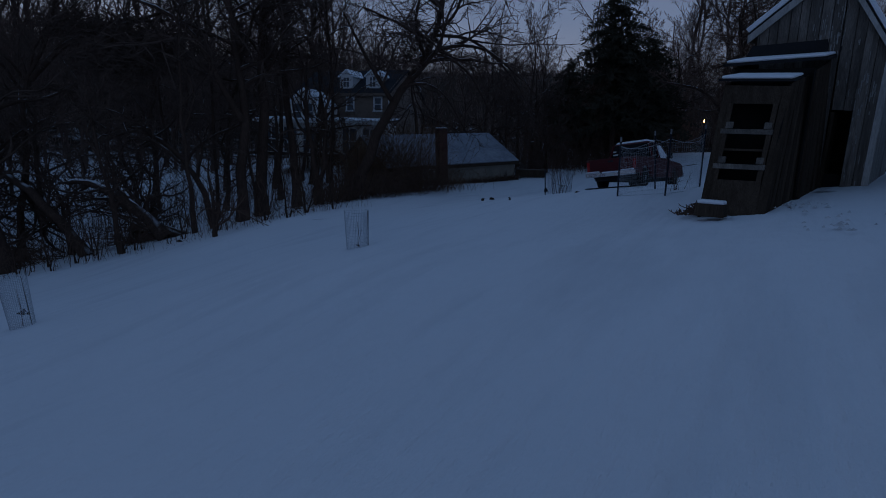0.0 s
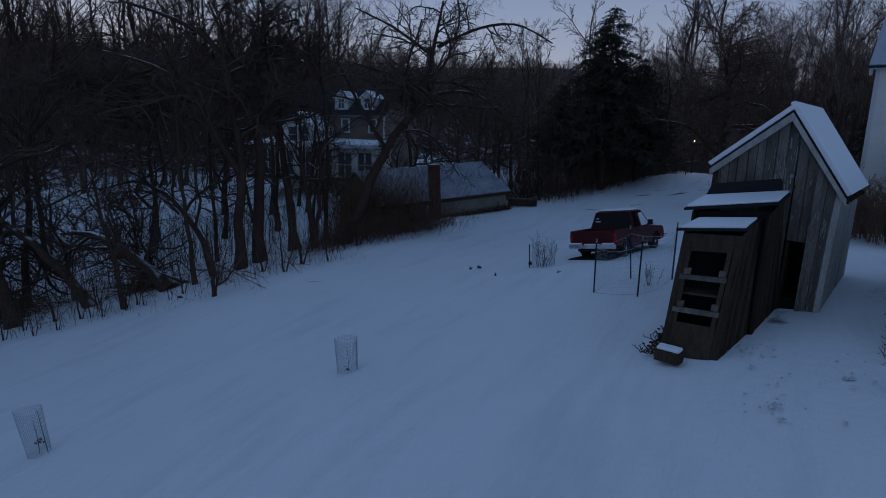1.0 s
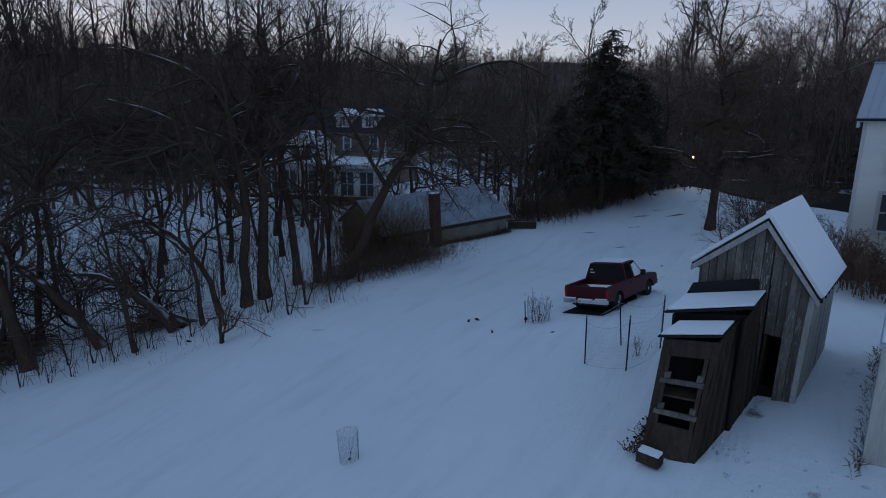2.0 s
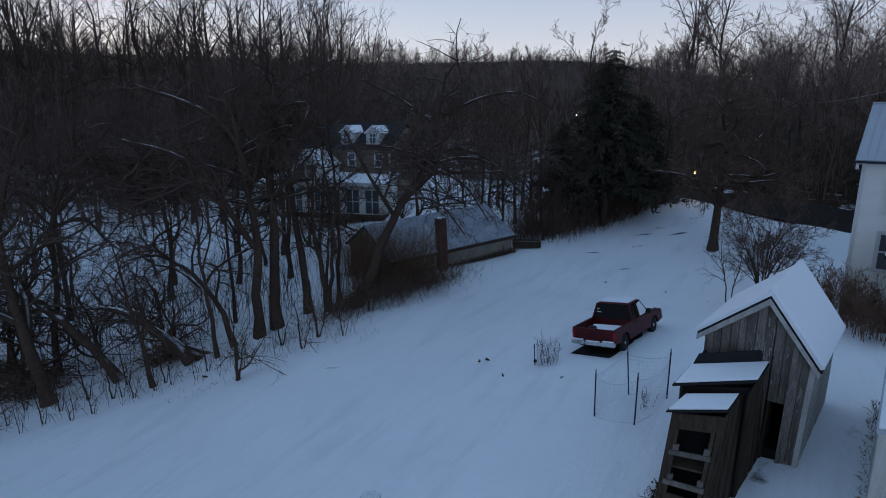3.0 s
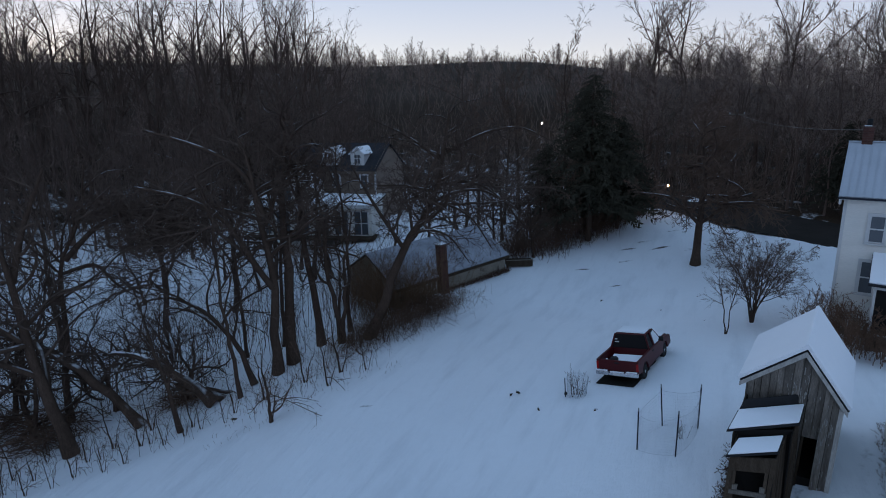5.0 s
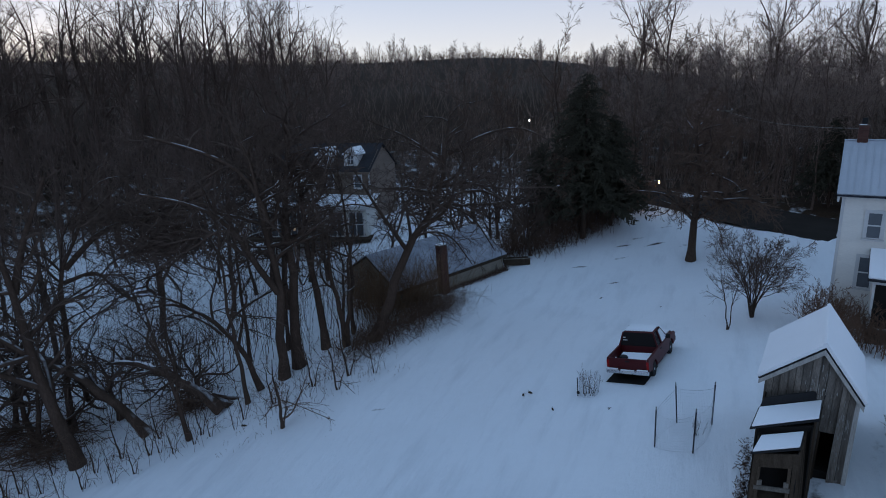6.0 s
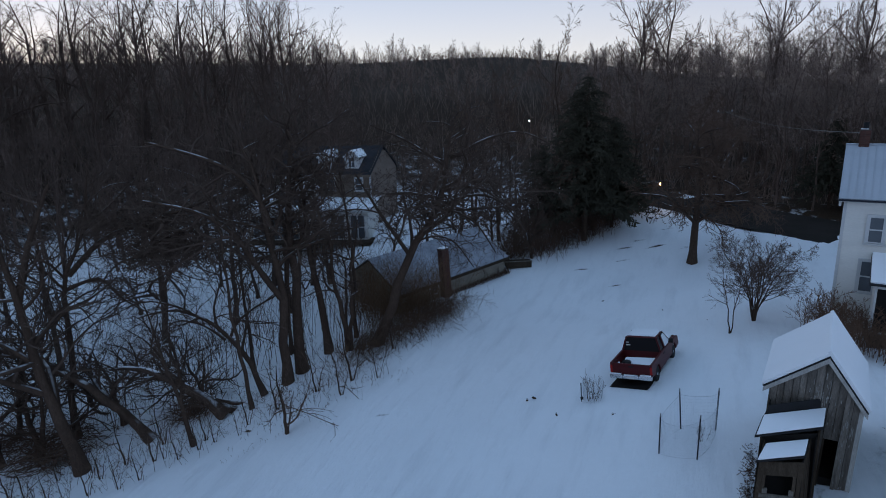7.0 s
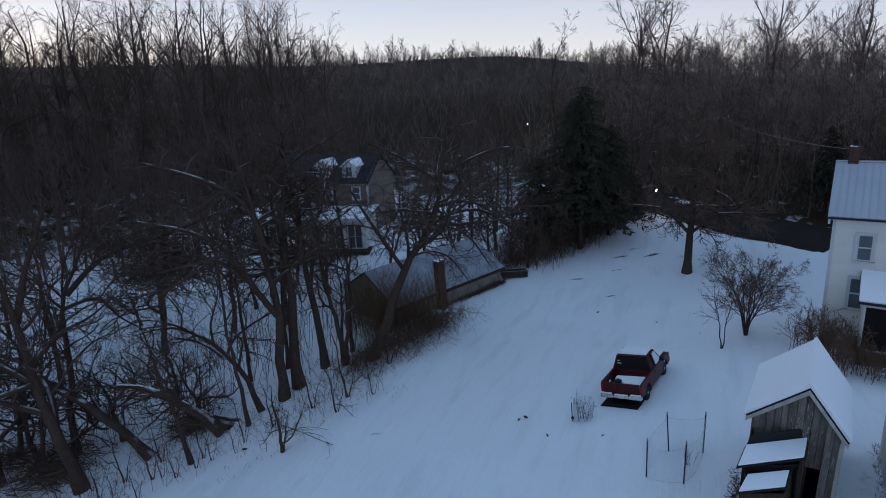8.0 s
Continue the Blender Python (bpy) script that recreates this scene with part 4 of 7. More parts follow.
def far_woods():
    """The wooded hill: bare trees past counting, and the tall ones on the skyline."""
    rng = np.random.default_rng(31)
    protos = []
    near = [(8, 0.30, 36, 0.58, 7, 0.17, 0.05), (8, 0.14, 40, 0.50, 4, 0.24, 0.05), (12, 0.10, 40, 0.60, 2, 0.2, 0.02)]
    sparse = near[:2] + [(6, 0.10, 40, 0.60, 2, 0.2, 0.02)]
    far = [(8, 0.25, 34, 0.55, 4, 0.15, 0.05), (6, 0.14, 38, 0.50, 2, 0.2, 0.04), (6, 0.10, 40, 0.62, 2, 0.2, 0.02)]
    slope = [(8, 0.20, 38, 0.50, 4, 0.15, 0.04), (13, 0.10, 42, 0.55, 2, 0.2, 0.02)]
    for k in range(24):
        lean = rng.normal(0, 0.06, 2)
        got = tree_limbs(rng, [[(0, 0, -0.4), (lean[0] * 3 + 0.3, lean[1] * 3, 6), (lean[0] * 10 - 0.2, lean[1] * 10, 14), (lean[0] * 16, lean[1] * 16, 19)]], [0.30 if k < 5 else 0.18 if k < 10 else 0.24], sparse if k < 5 else near if k < 10 else far if k < 18 else slope, joints=6)
        low = 0.016 if k < 10 else 0.05 if k < 18 else 0.085
        vs, fs, j = [], [], 0
        for (P, R), s in zip(got[:-1], (4, 3, 0) if k < 10 else (3, 0, 0)):
            v, f = tubes(P, np.maximum(R, low), s) if s else ribbons(rng, P, np.clip(R * 0.5, low, low * 1.7))
            vs.append(v)
            fs.append(f + j)
            j += len(v)
        protos.append((np.concatenate(vs), np.concatenate(fs), *spikes(rng, got[-1][0], np.full((len(got[-1][0]), 1), low))))

    def plant(name, spots, label, bark=WOODS):
        bulk = {"": ([], []), "_twigs": ([], [])}
        for x, y, s in spots:
            r = math.hypot(x, y * 0.95)
            v, f, tv, tf = protos[(rng.integers(5) if x < 5 else rng.integers(5, 10)) if r < 118 else rng.integers(18, 24) if r < 205 else rng.integers(10, 18)]
            a = rng.uniform(0, 6.28)
            c, d = math.cos(a), math.sin(a)
            w = s * rng.uniform(0.85, 1.15)
            for (vs, fs), v, f in ((bulk[""], v, f), (bulk["_twigs"], tv, tf)):
                fs.append(f)
                vs.append(np.stack([x + w * (v[:, 0] * c - v[:, 1] * d), y + w * (v[:, 0] * d + v[:, 1] * c), land_at(x, y) + s * v[:, 2]], -1))
        for end, (vs, fs) in bulk.items():
            start = np.cumsum([0] + [len(v) for v in vs[:-1]])
            me = quad_mesh(name + end, np.concatenate(vs), np.concatenate([f + k for f, k in zip(fs, start)]), not end)
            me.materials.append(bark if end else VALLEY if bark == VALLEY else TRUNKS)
            tagged(new(name + end, me), label + (", their fine twigs" if end else ""), "woods", kind="stuff")

    spots = []
    while len(spots) < 140:
        a, r = rng.uniform(-64, 58), rng.triangular(60, 74, 130)
        x, y = r * math.sin(radians(a)), r * math.cos(radians(a)) / 0.95
        if -26 < x < -4 and y < 68 or float(road_side(np.array(x), np.array(y))) < 8 and x > 8:
            continue
        # low growth in the middle of the view, tall timber to the sides
        tall = 1 - 0.55 * math.exp(-((a - 3) / 15) ** 2)
        spots.append((x, y, rng.uniform(0.42, 0.72) * tall))
    for k in range(2800):
        a, r = rng.uniform(-60, 56), rng.uniform(118, 208) if k % 3 else rng.uniform(208, 256)
        spots.append((r * math.sin(radians(a)), r * math.cos(radians(a)) / 0.95, rng.uniform(0.15, 0.42) * (1 + 0.22 * math.sin(a * 0.9) + 0.18 * math.sin(a * 2.3 + 1) + 0.15 * math.sin(a * 5.1)) * (1 - 0.45 * math.exp(-((a - 4) / 12) ** 2))))
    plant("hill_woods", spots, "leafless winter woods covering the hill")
    spots = []
    while len(spots) < 210:
        x, y = rng.uniform(14, 75), rng.uniform(22, 78)
        side = float(road_side(np.array(x), np.array(y)))
        if side < 7.6 or side > 34:
            continue
        spots.append((x, y, rng.uniform(0.42, 0.82)))
    spots += [(58.0, 58.0, 0.9), (61.0, 53.0, 0.9), (64.0, 50.0, 0.95), (52.5, 44.0, 0.8)]
    plant("roadside_woods", spots, "tall leafless woods beyond the road")
    spots = []
    while len(spots) < 150:
        x, y = rng.uniform(-75, -14), rng.uniform(52, 84)
        if x > -28 and y < 64:
            continue
        spots.append((x, y, rng.uniform(0.4, 0.68)))
    while len(spots) < 255:
        a, r = rng.uniform(-64, -13), rng.uniform(84, 116)
        spots.append((r * math.sin(radians(a)), r * math.cos(radians(a)) / 0.95, rng.uniform(0.85, 1.2)))
    plant("valley_woods", spots, "tall leafless trees across the stream", VALLEY)
    # woods added out of view on the left, to block low sky light
    spots = []
    while len(spots) < 70:
        x, y = rng.uniform(-85, -36), rng.uniform(-45, 34)
        spots.append((x, y, rng.uniform(0.7, 1.1)))
    plant("bank_woods", spots, "unseen leafless woods added to shade the lawn", VALLEY)
    # the tall timber standing over the rest
    for k, (x, y, h) in enumerate(((22.0, 74.0, 20.5), (25.5, 73.0, 21.5), (23.8, 77.5, 19.5), (36.5, 68.5, 20.0), (43.0, 63.0, 18.0), (49.0, 57.0, 18.5), (55.0, 50.0, 17.0))):
        bare_tree("tree", 220 + k, [upright(x, y, h, (0.03, 0.0), 0.3)], [0.28], "tall bare tree rising over the woods beyond the road", group="tall trees beyond the road", levels=VASE, low=0.010, bark=TRUNKS, twig=TRUNKS)
    n = 5200
    a, r = np.radians(rng.uniform(-66, 62, n)), rng.uniform(62, 125, n)
    x, y = r * np.sin(a), r * np.cos(a) / 0.95
    ok = ~((x > 8) & (road_side(x, y) < 7.5))
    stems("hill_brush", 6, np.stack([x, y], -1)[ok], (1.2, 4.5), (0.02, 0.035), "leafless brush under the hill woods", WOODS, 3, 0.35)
    n = 2600
    a, r = np.radians(rng.uniform(-62, 58, n)), rng.uniform(205, 252, n)
    stems("crest_brush", 16, np.stack([r * np.sin(a), r * np.cos(a) / 0.95], -1), (0.8, 2.6), (0.08, 0.15), "leafless brush along the crest of the hill", TWIG, 3, 0.4, 0.05)
    n = 1500
    x, y = rng.uniform(14, 62, n), rng.uniform(22, 78, n)
    side = road_side(x, y)
    ok = (side > 7.2) & (side < 26)
    stems("roadside_brush", 7, np.stack([x, y], -1)[ok], (0.8, 3.5), (0.012, 0.025), "leafless brush beyond the road", WOODS, 4, 0.35)


def conifer(seed, x, y, height, width, label, bare=0.18):
    """A dark evergreen: whorls of drooping boughs with needle sprays."""
    rng = np.random.default_rng(seed)
    ob = thing("conifer", (x, y, land_at(x, y) - 0.1), label, "evergreen tree")
    s = Shape()
    s.rod([(0, 0, 0), (0.05, 0, height * 0.5), (0, 0.03, height)], [height * 0.018, height * 0.011, 0.02], 7)
    part("trunk", s, BARK, ob, smooth=True)
    n = int(height * 30)
    t = bare + (0.99 - bare) * rng.uniform(0, 1, n) ** 0.9
    a = rng.uniform(0, 6.28, n)
    reach = width * (1 - t) ** 0.62 * rng.uniform(0.35, 1.15, n) + 0.25
    d = np.stack([np.cos(a), np.sin(a), np.zeros(n)], -1)
    base = np.stack([np.zeros(n), np.zeros(n), t * height], -1)
    P = np.stack([base + d * reach[:, None] * k + np.array([0, 0, 1.0]) * (reach * (0.10 * k - 0.34 * k * k))[:, None] for k in (0, 0.35, 0.7, 1.0)], 1)
    R = (0.012 + reach * 0.008)[:, None] * np.array([1, 0.8, 0.5, 0.25])[None]
    Q, S = sprout(rng, P, R, 23, 0.10, 50, 0.22, 3, 0.14, -0.06, 0.6, 0.10)
    # sprays: flat crossed blades of needles along each twig
    m = len(Q)
    mid, tip = Q[:, 0], Q[:, 2]
    ax = tip - mid
    side = np.cross(ax, rng.normal(size=(m, 3)))
    side /= np.linalg.norm(side, axis=1, keepdims=True) + 1e-9
    w = (np.linalg.norm(ax, axis=1) * 0.15)[:, None]
    up = np.cross(side, ax)
    up /= np.linalg.norm(up, axis=1, keepdims=True) + 1e-9
    blades = [np.stack([mid, (mid + tip) / 2 + q * w, tip, (mid + tip) / 2 - q * w], 1) for q in (side, up)]
    v, f, k = [], [], 0
    for arr in blades:
        v.append(arr.reshape(-1, 3))
        f.append(np.arange(m * 4).reshape(-1, 4) + k)
        k += m * 4
    for arr, rad, sd in ((P, R, 4),):
        vv, ff = tubes(arr, rad, sd)
        v.append(vv)
        f.append(ff + k)
        k += len(vv)
    part("crown", quad_mesh("crown", np.concatenate(v), np.concatenate(f), False), NEEDLE, ob)
    return ob


def lawn_trees():
    bare_tree("tree", 101, [[(15.6, 38.0, 0), (15.7, 38.0, 1.8), (15.6, 38.0, 3.4), (15.8, 38.2, 6.6), (15.7, 38.5, 10.4)]], [0.30], "old bare tree with a thick trunk and a dense twiggy crown", levels=[(14, 0.36, 60, 0.70, 12, 0.20, 0.02), (9, 0.10, 52, 0.58, 8, 0.26, -0.01), (8, 0.10, 48, 0.58, 5, 0.28, -0.02), (10, 0.08, 46, 0.66, 2, 0.2, -0.03)], low=0.012,
              limbs=[([(15.6, 38, 2.9), (17.6, 38.2, 4.4), (20.6, 38.5, 4.6)], 0.13), ([(15.6, 38, 3.0), (13.6, 37.8, 5.0), (10.8, 37.5, 5.4)], 0.14), ([(15.6, 38, 3.2), (15.2, 36.4, 5.2), (14.6, 34.6, 5.6)], 0.11)])
    # vase-shaped shrub of many stems
    rng = np.random.default_rng(5)
    x, y = 14.1, 26.3
    st = []
    for k in range(12):
        az, out = radians(30 * k + rng.uniform(-12, 12)), rng.uniform(0.22, 0.66)
        h = rng.uniform(3.3, 4.3) * (1.2 - 0.5 * out)
        st.append([(x + 0.05 * math.cos(az), y + 0.05 * math.sin(az), 0), (x + 0.35 * out * math.cos(az), y + 0.35 * out * math.sin(az), 0.8), (x + 1.4 * out * math.cos(az), y + 1.4 * out * math.sin(az), h * 0.6), (x + h * out * math.cos(az), y + h * out * math.sin(az), h)])
    bare_tree("shrub_tree", 102, st, [0.040] * 12, "spreading leafless shrub with many upright stems", "shrub", levels=[(9, 0.30, 40, 0.50, 5, 0.16, 0.03), (7, 0.2, 38, 0.55, 4, 0.18, 0.02), (6, 0.15, 36, 0.66, 3, 0.18, 0.01), (6, 0.2, 34, 0.6, 2, 0.15, 0.0)], low=0.0042, twig=SHRUBTWIG)
    x, y = 12.2, 25.0
    bare_tree("shrub_tree", 103, [upright(x, y, 3.5, (-0.16, 0.05)), upright(x + 0.05, y, 3.3, (0.16, 0.1))], [0.035, 0.03], "slender leafless shrub with two stems", "shrub", levels=[(9, 0.3, 34, 0.42, 5, 0.12, 0.06), (7, 0.2, 32, 0.55, 4, 0.14, 0.04), (6, 0.2, 32, 0.6, 3, 0.15, 0.02)], low=0.0038, twig=SHRUBTWIG)
    # twiggy bush beside the truck
    x, y = 3.75, 19.3
    st = [upright(x + rng.normal(0, 0.16), y + rng.normal(0, 0.12), rng.uniform(0.5, 1.15), (rng.uniform(-0.3, 0.3), rng.uniform(-0.25, 0.25))) for _ in range(14)]
    bare_tree("small_bush", 104, st, [0.011] * 14, "small twiggy leafless bush in the snow", "bush", levels=[(4, 0.3, 30, 0.4, 4, 0.12, 0.05), (3, 0.2, 30, 0.5, 3, 0.14, 0.02)], low=0.004)


def house_bushes():
    rng = np.random.default_rng(77)
    for k, (x, y, w, h) in enumerate(((15.5, 22.9, 1.3, 2.2), (16.0, 21.8, 1.3, 2.3), (15.5, 20.6, 1.2, 1.6), (16.0, 19.7, 1.1, 1.3), (16.9, 18.9, 1.0, 1.2))):
        st = [upright(x + rng.normal(0, w * 0.35), y + rng.normal(0, w * 0.35), rng.uniform(h * 0.6, h), (rng.uniform(-0.25, 0.25), rng.uniform(-0.25, 0.25))) for _ in range(34)]
        bare_tree("foundation_bush", 110 + k, st, [0.014] * 34, "dense brown twiggy bush against the farmhouse", "bush", "bushes along the farmhouse", levels=[(6, 0.15, 34, 0.45, 4, 0.14, 0.05), (5, 0.1, 34, 0.5, 3, 0.16, 0.02), (4, 0.1, 34, 0.5, 2, 0.16, 0.0)], low=0.006, bark=BUSHTWIG)


stream_bank_trees()
fallen_tree()
brush_piles()
lawn_trees()
house_bushes()
conifer(201, 9.6, 46.2, 14.0, 5.6, "tall dark spruce at the end of the lawn")
conifer(202, 12.6, 48.6, 10.0, 4.7, "dark evergreen beside a taller spruce")
conifer(203, 6.2, 48.5, 8.5, 3.6, "dark evergreen behind the garage")
conifer(204, 31.0, 47.0, 8.0, 3.4, "dark evergreen beyond the road")
conifer(205, 35.0, 43.0, 9.0, 3.6, "dark evergreen beyond the road")
undergrowth()
far_woods()

# ---- windows and clapboards ----
def sash_window(parent, m, w, h, name="window", lit=False):
    """A sash window, flush on a wall: x along the wall, y into it, z up, the middle of its sill at the origin."""
    win = part(name, Shape().box(-w / 2, -0.02, 0, w / 2, 0.03, h, m), PANE, parent, "dark glass pane in a white frame")
    f = Shape()
    for x0, z0, x1, z1 in ((-w / 2 - 0.1, -0.02, -w / 2, h + 0.1), (w / 2, -0.02, w / 2 + 0.1, h + 0.1), (-w / 2, h, w / 2, h + 0.1)):
        f.box(x0, -0.06, z0, x1, 0.03, z1, m)
    for x0, z0, x1, z1 in ((-w / 2, 0, -w / 2 + 0.05, h), (w / 2 - 0.05, 0, w / 2, h), (-w / 2, h - 0.05, w / 2, h), (-w / 2, h / 2 - 0.03, w / 2, h / 2 + 0.03), (-w / 2, 0, w / 2, 0.05)):
        f.box(x0, -0.045, z0, x1, -0.022, z1, m)
    part("frame", f, WHITETRIM, win)
    part("sill", Shape().box(-w / 2 - 0.14, -0.12, -0.08, w / 2 + 0.14, 0.02, -0.022, m), WHITETRIM, win)
    if lit:
        part("lamplight", Shape().box(-w * 0.2, -0.030, h * 0.1, w * 0.1, -0.022, h * 0.35, m), ROOMGLOW, win, "warm lamplight behind the glass")
    return win


def clapboard(s, length, z0, z1, step, m):
    """Lapped boards along x, facing -y."""
    z = z0
    while z < z1 - 0.01:
        t = min(z + step, z1)
        s.hexa([(0, -0.028, z), (length, -0.028, z), (length, 0.02, z), (0, 0.02, z), (0, -0.006, t), (length, -0.006, t), (length, 0.02, t), (0, 0.02, t)], m)
        z = t
    return s


def bricks(parent, w, d, h, m, size=(0.21, 0.075), mat=None):
    """Courses of single bricks round a rectangular stack, one mesh shared."""
    L, H = size
    cache = {}
    for c in range(int(h / H)):
        for face in range(4):
            span = w if face % 2 == 0 else d
            n = max(1, round(span / L))
            for k in range(n):
                bl = span / n
                key = (face % 2, n)
                if key not in cache:
                    cache[key] = Shape().box(-bl / 2 + 0.006, -0.012, 0.006, bl / 2 - 0.006, 0.03, H - 0.006).mesh("brick")
                    cache[key].materials.append(mat or BRICK)
                ob = new("brick", cache[key])
                ob.parent = parent
                x = -span / 2 + bl * (k + 0.5)
                off = d / 2 if face % 2 == 0 else w / 2
                ob.matrix_basis = m @ pose(0, 0, c * H, 0, 0, face * 90) @ pose(x, -off, 0)


# ---- the weathered shed ----
def settle(ob, foot, head, height):
    """Racks a timber frame: its foot stands as foot says, and from height upward it leans as head says."""
    for p in ob.children_recursive:
        for v in p.data.vertices:
            v.co = (foot @ v.co).lerp(head @ v.co, min(max(v.co.z / height, 0.0), 1.0))


def weathered_shed():
    ob = thing("shed", (8.42, 12.48, 0.72), "leaning weathered board shed with a snow-covered gable roof", "shed", turn=-33.85)
    lean = Matrix(((1, 0, 0.03, -0.03), (0, 1, -0.21, 0), (0, 0, 1, 0), (0, 0, 0, 1)))
    rng = random.Random(4)
    up, zp, zl, zr, L = 0.18, 4.82, 3.45, 3.13, 4.07
    ul, ur = -1.295, 1.295
    left_slope, right_slope = (zp - zl) / (up - ul), (zp - zr) / (ur - up)
    top = lambda u: zp - 0.10 - (left_slope * (up - u) if u < up else right_slope * (u - up))
    wl, wr, v0, v1 = -1.10, 1.16, 0.15, 3.90

    # front gable, board by board, with the doorway left open
    front = part("front_wall", Shape().box(wl + 0.02, v0 + 0.05, 2.05, wr - 0.02, v0 + 0.09, 3.1, lean), DARKWOOD, ob, "dark backing behind the gable boards")
    u, gable = wl, []
    while u < wr - 0.02:
        w = min(rng.uniform(0.15, 0.21), wr - u)
        z0 = rng.uniform(-0.35, -0.2)
        if 0.42 < u + w / 2 < 0.66:
            z0 = 2.02 + rng.uniform(-0.02, 0.02)
        a, b = u + 0.006, u + w - 0.006
        out = rng.uniform(0.0, 0.018)
        cut = sorted({a, b, min(max(up, a), b)})
        s = Shape()
        for p, q in zip(cut, cut[1:]):
            if q - p > 0.002:
                s.hexa([(p, v0 - out, z0), (q, v0 - out, z0), (q, v0 + 0.03, z0), (p, v0 + 0.03, z0), (p, v0 - out, top(p)), (q, v0 - out, top(q)), (q, v0 + 0.03, top(q)), (p, v0 + 0.03, top(p))], lean)
        part("board", s, GREYWOOD, front)
        gable.append((a, b, out, z0))
        u += w
    # side and back walls
    for name, u, face, mat, zt in (("left_wall", wl, -1, GREYWOOD, top(wl)), ("right_wall", wr, 1, TRIMWOOD, top(wr))):
        side = part(name, Shape().box(u - 0.02 * (face + 1), v0 + 0.05, 0.0, u + 0.02 * (1 - face), v1 - 0.05, zt - 0.05, lean), DARKWOOD, ob)
        v = v0
        while v < v1 - 0.02:
            w = min(rng.uniform(0.16, 0.24), v1 - v)
            o = rng.uniform(0.0, 0.015)
            x0, x1 = (u - 0.03 - o, u - 0.004) if face < 0 else (u + 0.004, u + 0.03 + o)
            part("board", Shape().box(x0, v + 0.005, rng.uniform(-0.15, 0), x1, v + w - 0.005, zt + 0.02, lean), mat, side)
            v += w
    s = Shape().extrude([(wl, -0.1), (wr, -0.1), (wr, top(wr)), (up, top(up)), (wl, top(wl))], 0.05, lean @ pose(0, v1, 0))
    part("back_wall", s, GREYWOOD, ob)
    # near-black floor block painted as the shade inside, and the door hanging ajar
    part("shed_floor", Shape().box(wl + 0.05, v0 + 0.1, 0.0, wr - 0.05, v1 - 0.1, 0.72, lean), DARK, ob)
    door = part("door", Shape().box(0.34, 0, 0.05, 0.40, 0.55, 1.98, lean @ pose(0, 0.2, 0)), DARKWOOD, ob, "dark plank door standing ajar")
    part("batten", Shape().box(0.30, 0.05, 0.5, 0.34, 0.5, 0.62, lean @ pose(0, 0.2, 0)), DARKWOOD, door)
    part("corner_post", Shape().box(wr - 0.07, v0 - 0.035, -0.1, wr + 0.045, v0 + 0.06, top(wr) - 0.02, lean), TRIMWOOD, ob, "pale corner board with worn paint")
    part("door_post", Shape().box(0.74, v0 - 0.03, -0.05, 0.82, v0 + 0.05, 2.05, lean), GREYWOOD, ob)

    # roof plates, trim and snow
    vf, vb = 0.0, L
    for name, ue, ze, ul0 in (("roof_left", ul, zl, -1), ("roof_right", ur, zr, 1)):
        a, b = Vector((up, vf, zp)), Vector((ue, vf, ze))
        c, d = Vector((ue, vb, ze)), Vector((up, vb, zp))
        corners = (b, a, d, c) if ul0 < 0 else (a, b, c, d)
        roof = part(name, Shape().slab(*corners, 0.05, lean), TARPAPER, ob, "dark edged roof plate")
        n = Vector((-(ze - zp) * (1 if ul0 > 0 else -1), 0, abs(ue - up))).normalized()
        e = (b - a).normalized()
        peak = Vector((0, 0, 0.105 / n.z))
        lift = [a + peak, b - e * 0.02 + n * 0.105, c - e * 0.02 + n * 0.105, d + peak]
        lift = [lift[0] + Vector((0, 0.015, 0)), lift[1] + Vector((0, 0.03, 0)), lift[2] - Vector((0, 0.03, 0)), lift[3] - Vector((0, 0.015, 0))]
        corners = (lift[1], lift[0], lift[3], lift[2]) if ul0 < 0 else tuple(lift)
        part("snow", Shape().slab(*corners, 0.095, lean), SNOW, roof, "even blanket of snow", bevel=0.012)
        drop = Vector((0, 0, -0.05))
        q0, q1 = a + drop, b + drop
        s = Shape().hexa([q0 + Vector((0, -0.02, -0.17)), q1 + Vector((0, -0.02, -0.15)), q1 + Vector((0, 0.02, -0.15)), q0 + Vector((0, 0.02, -0.17)), q0 + Vector((0, -0.02, 0)), q1 + Vector((0, -0.02, 0)), q1 + Vector((0, 0.02, 0)), q0 + Vector((0, 0.02, 0))], lean)
        part("rake_board", s, TRIMWOOD, roof, "faded white rake board")
        for k in range(7):
            v = 0.3 + k * 0.55
            part("rafter_tail", Shape().box(ue - 0.03 if ul0 < 0 else ue - 0.14, v, ze - 0.16, ue + 0.14 if ul0 < 0 else ue + 0.03, v + 0.05, ze - 0.06, lean), DARKWOOD, roof)
    # the frame has racked: its lower side stands back from the other
    foot = Matrix(((1.0, 0, 0, 0), (0, 1.07, 0, -0.35), (0, 0, 1, 0), (0, 0, 0, 1)))
    head = Matrix(((1.0, -0.004, -0.009, 0.018), (0.24, 0.897, -0.063, 0.367), (-0.08, 0.003, 0.993, 0.082), (0, 0, 0, 1)))
    settle(ob, foot, head, 3.0)

    # flakes of old white paint left on the gable boards
    def on_board(a, z, z0, v):
        ends = [lean @ Vector((a, v, h)) for h in (z0, top(a))]
        ends = [(foot @ e).lerp(head @ e, min(max(e.z / 3.0, 0.0), 1.0)) for e in ends]
        return ends[0].lerp(ends[1], (z - z0) / (top(a) - z0))

    s = Shape()
    rng = random.Random(14)
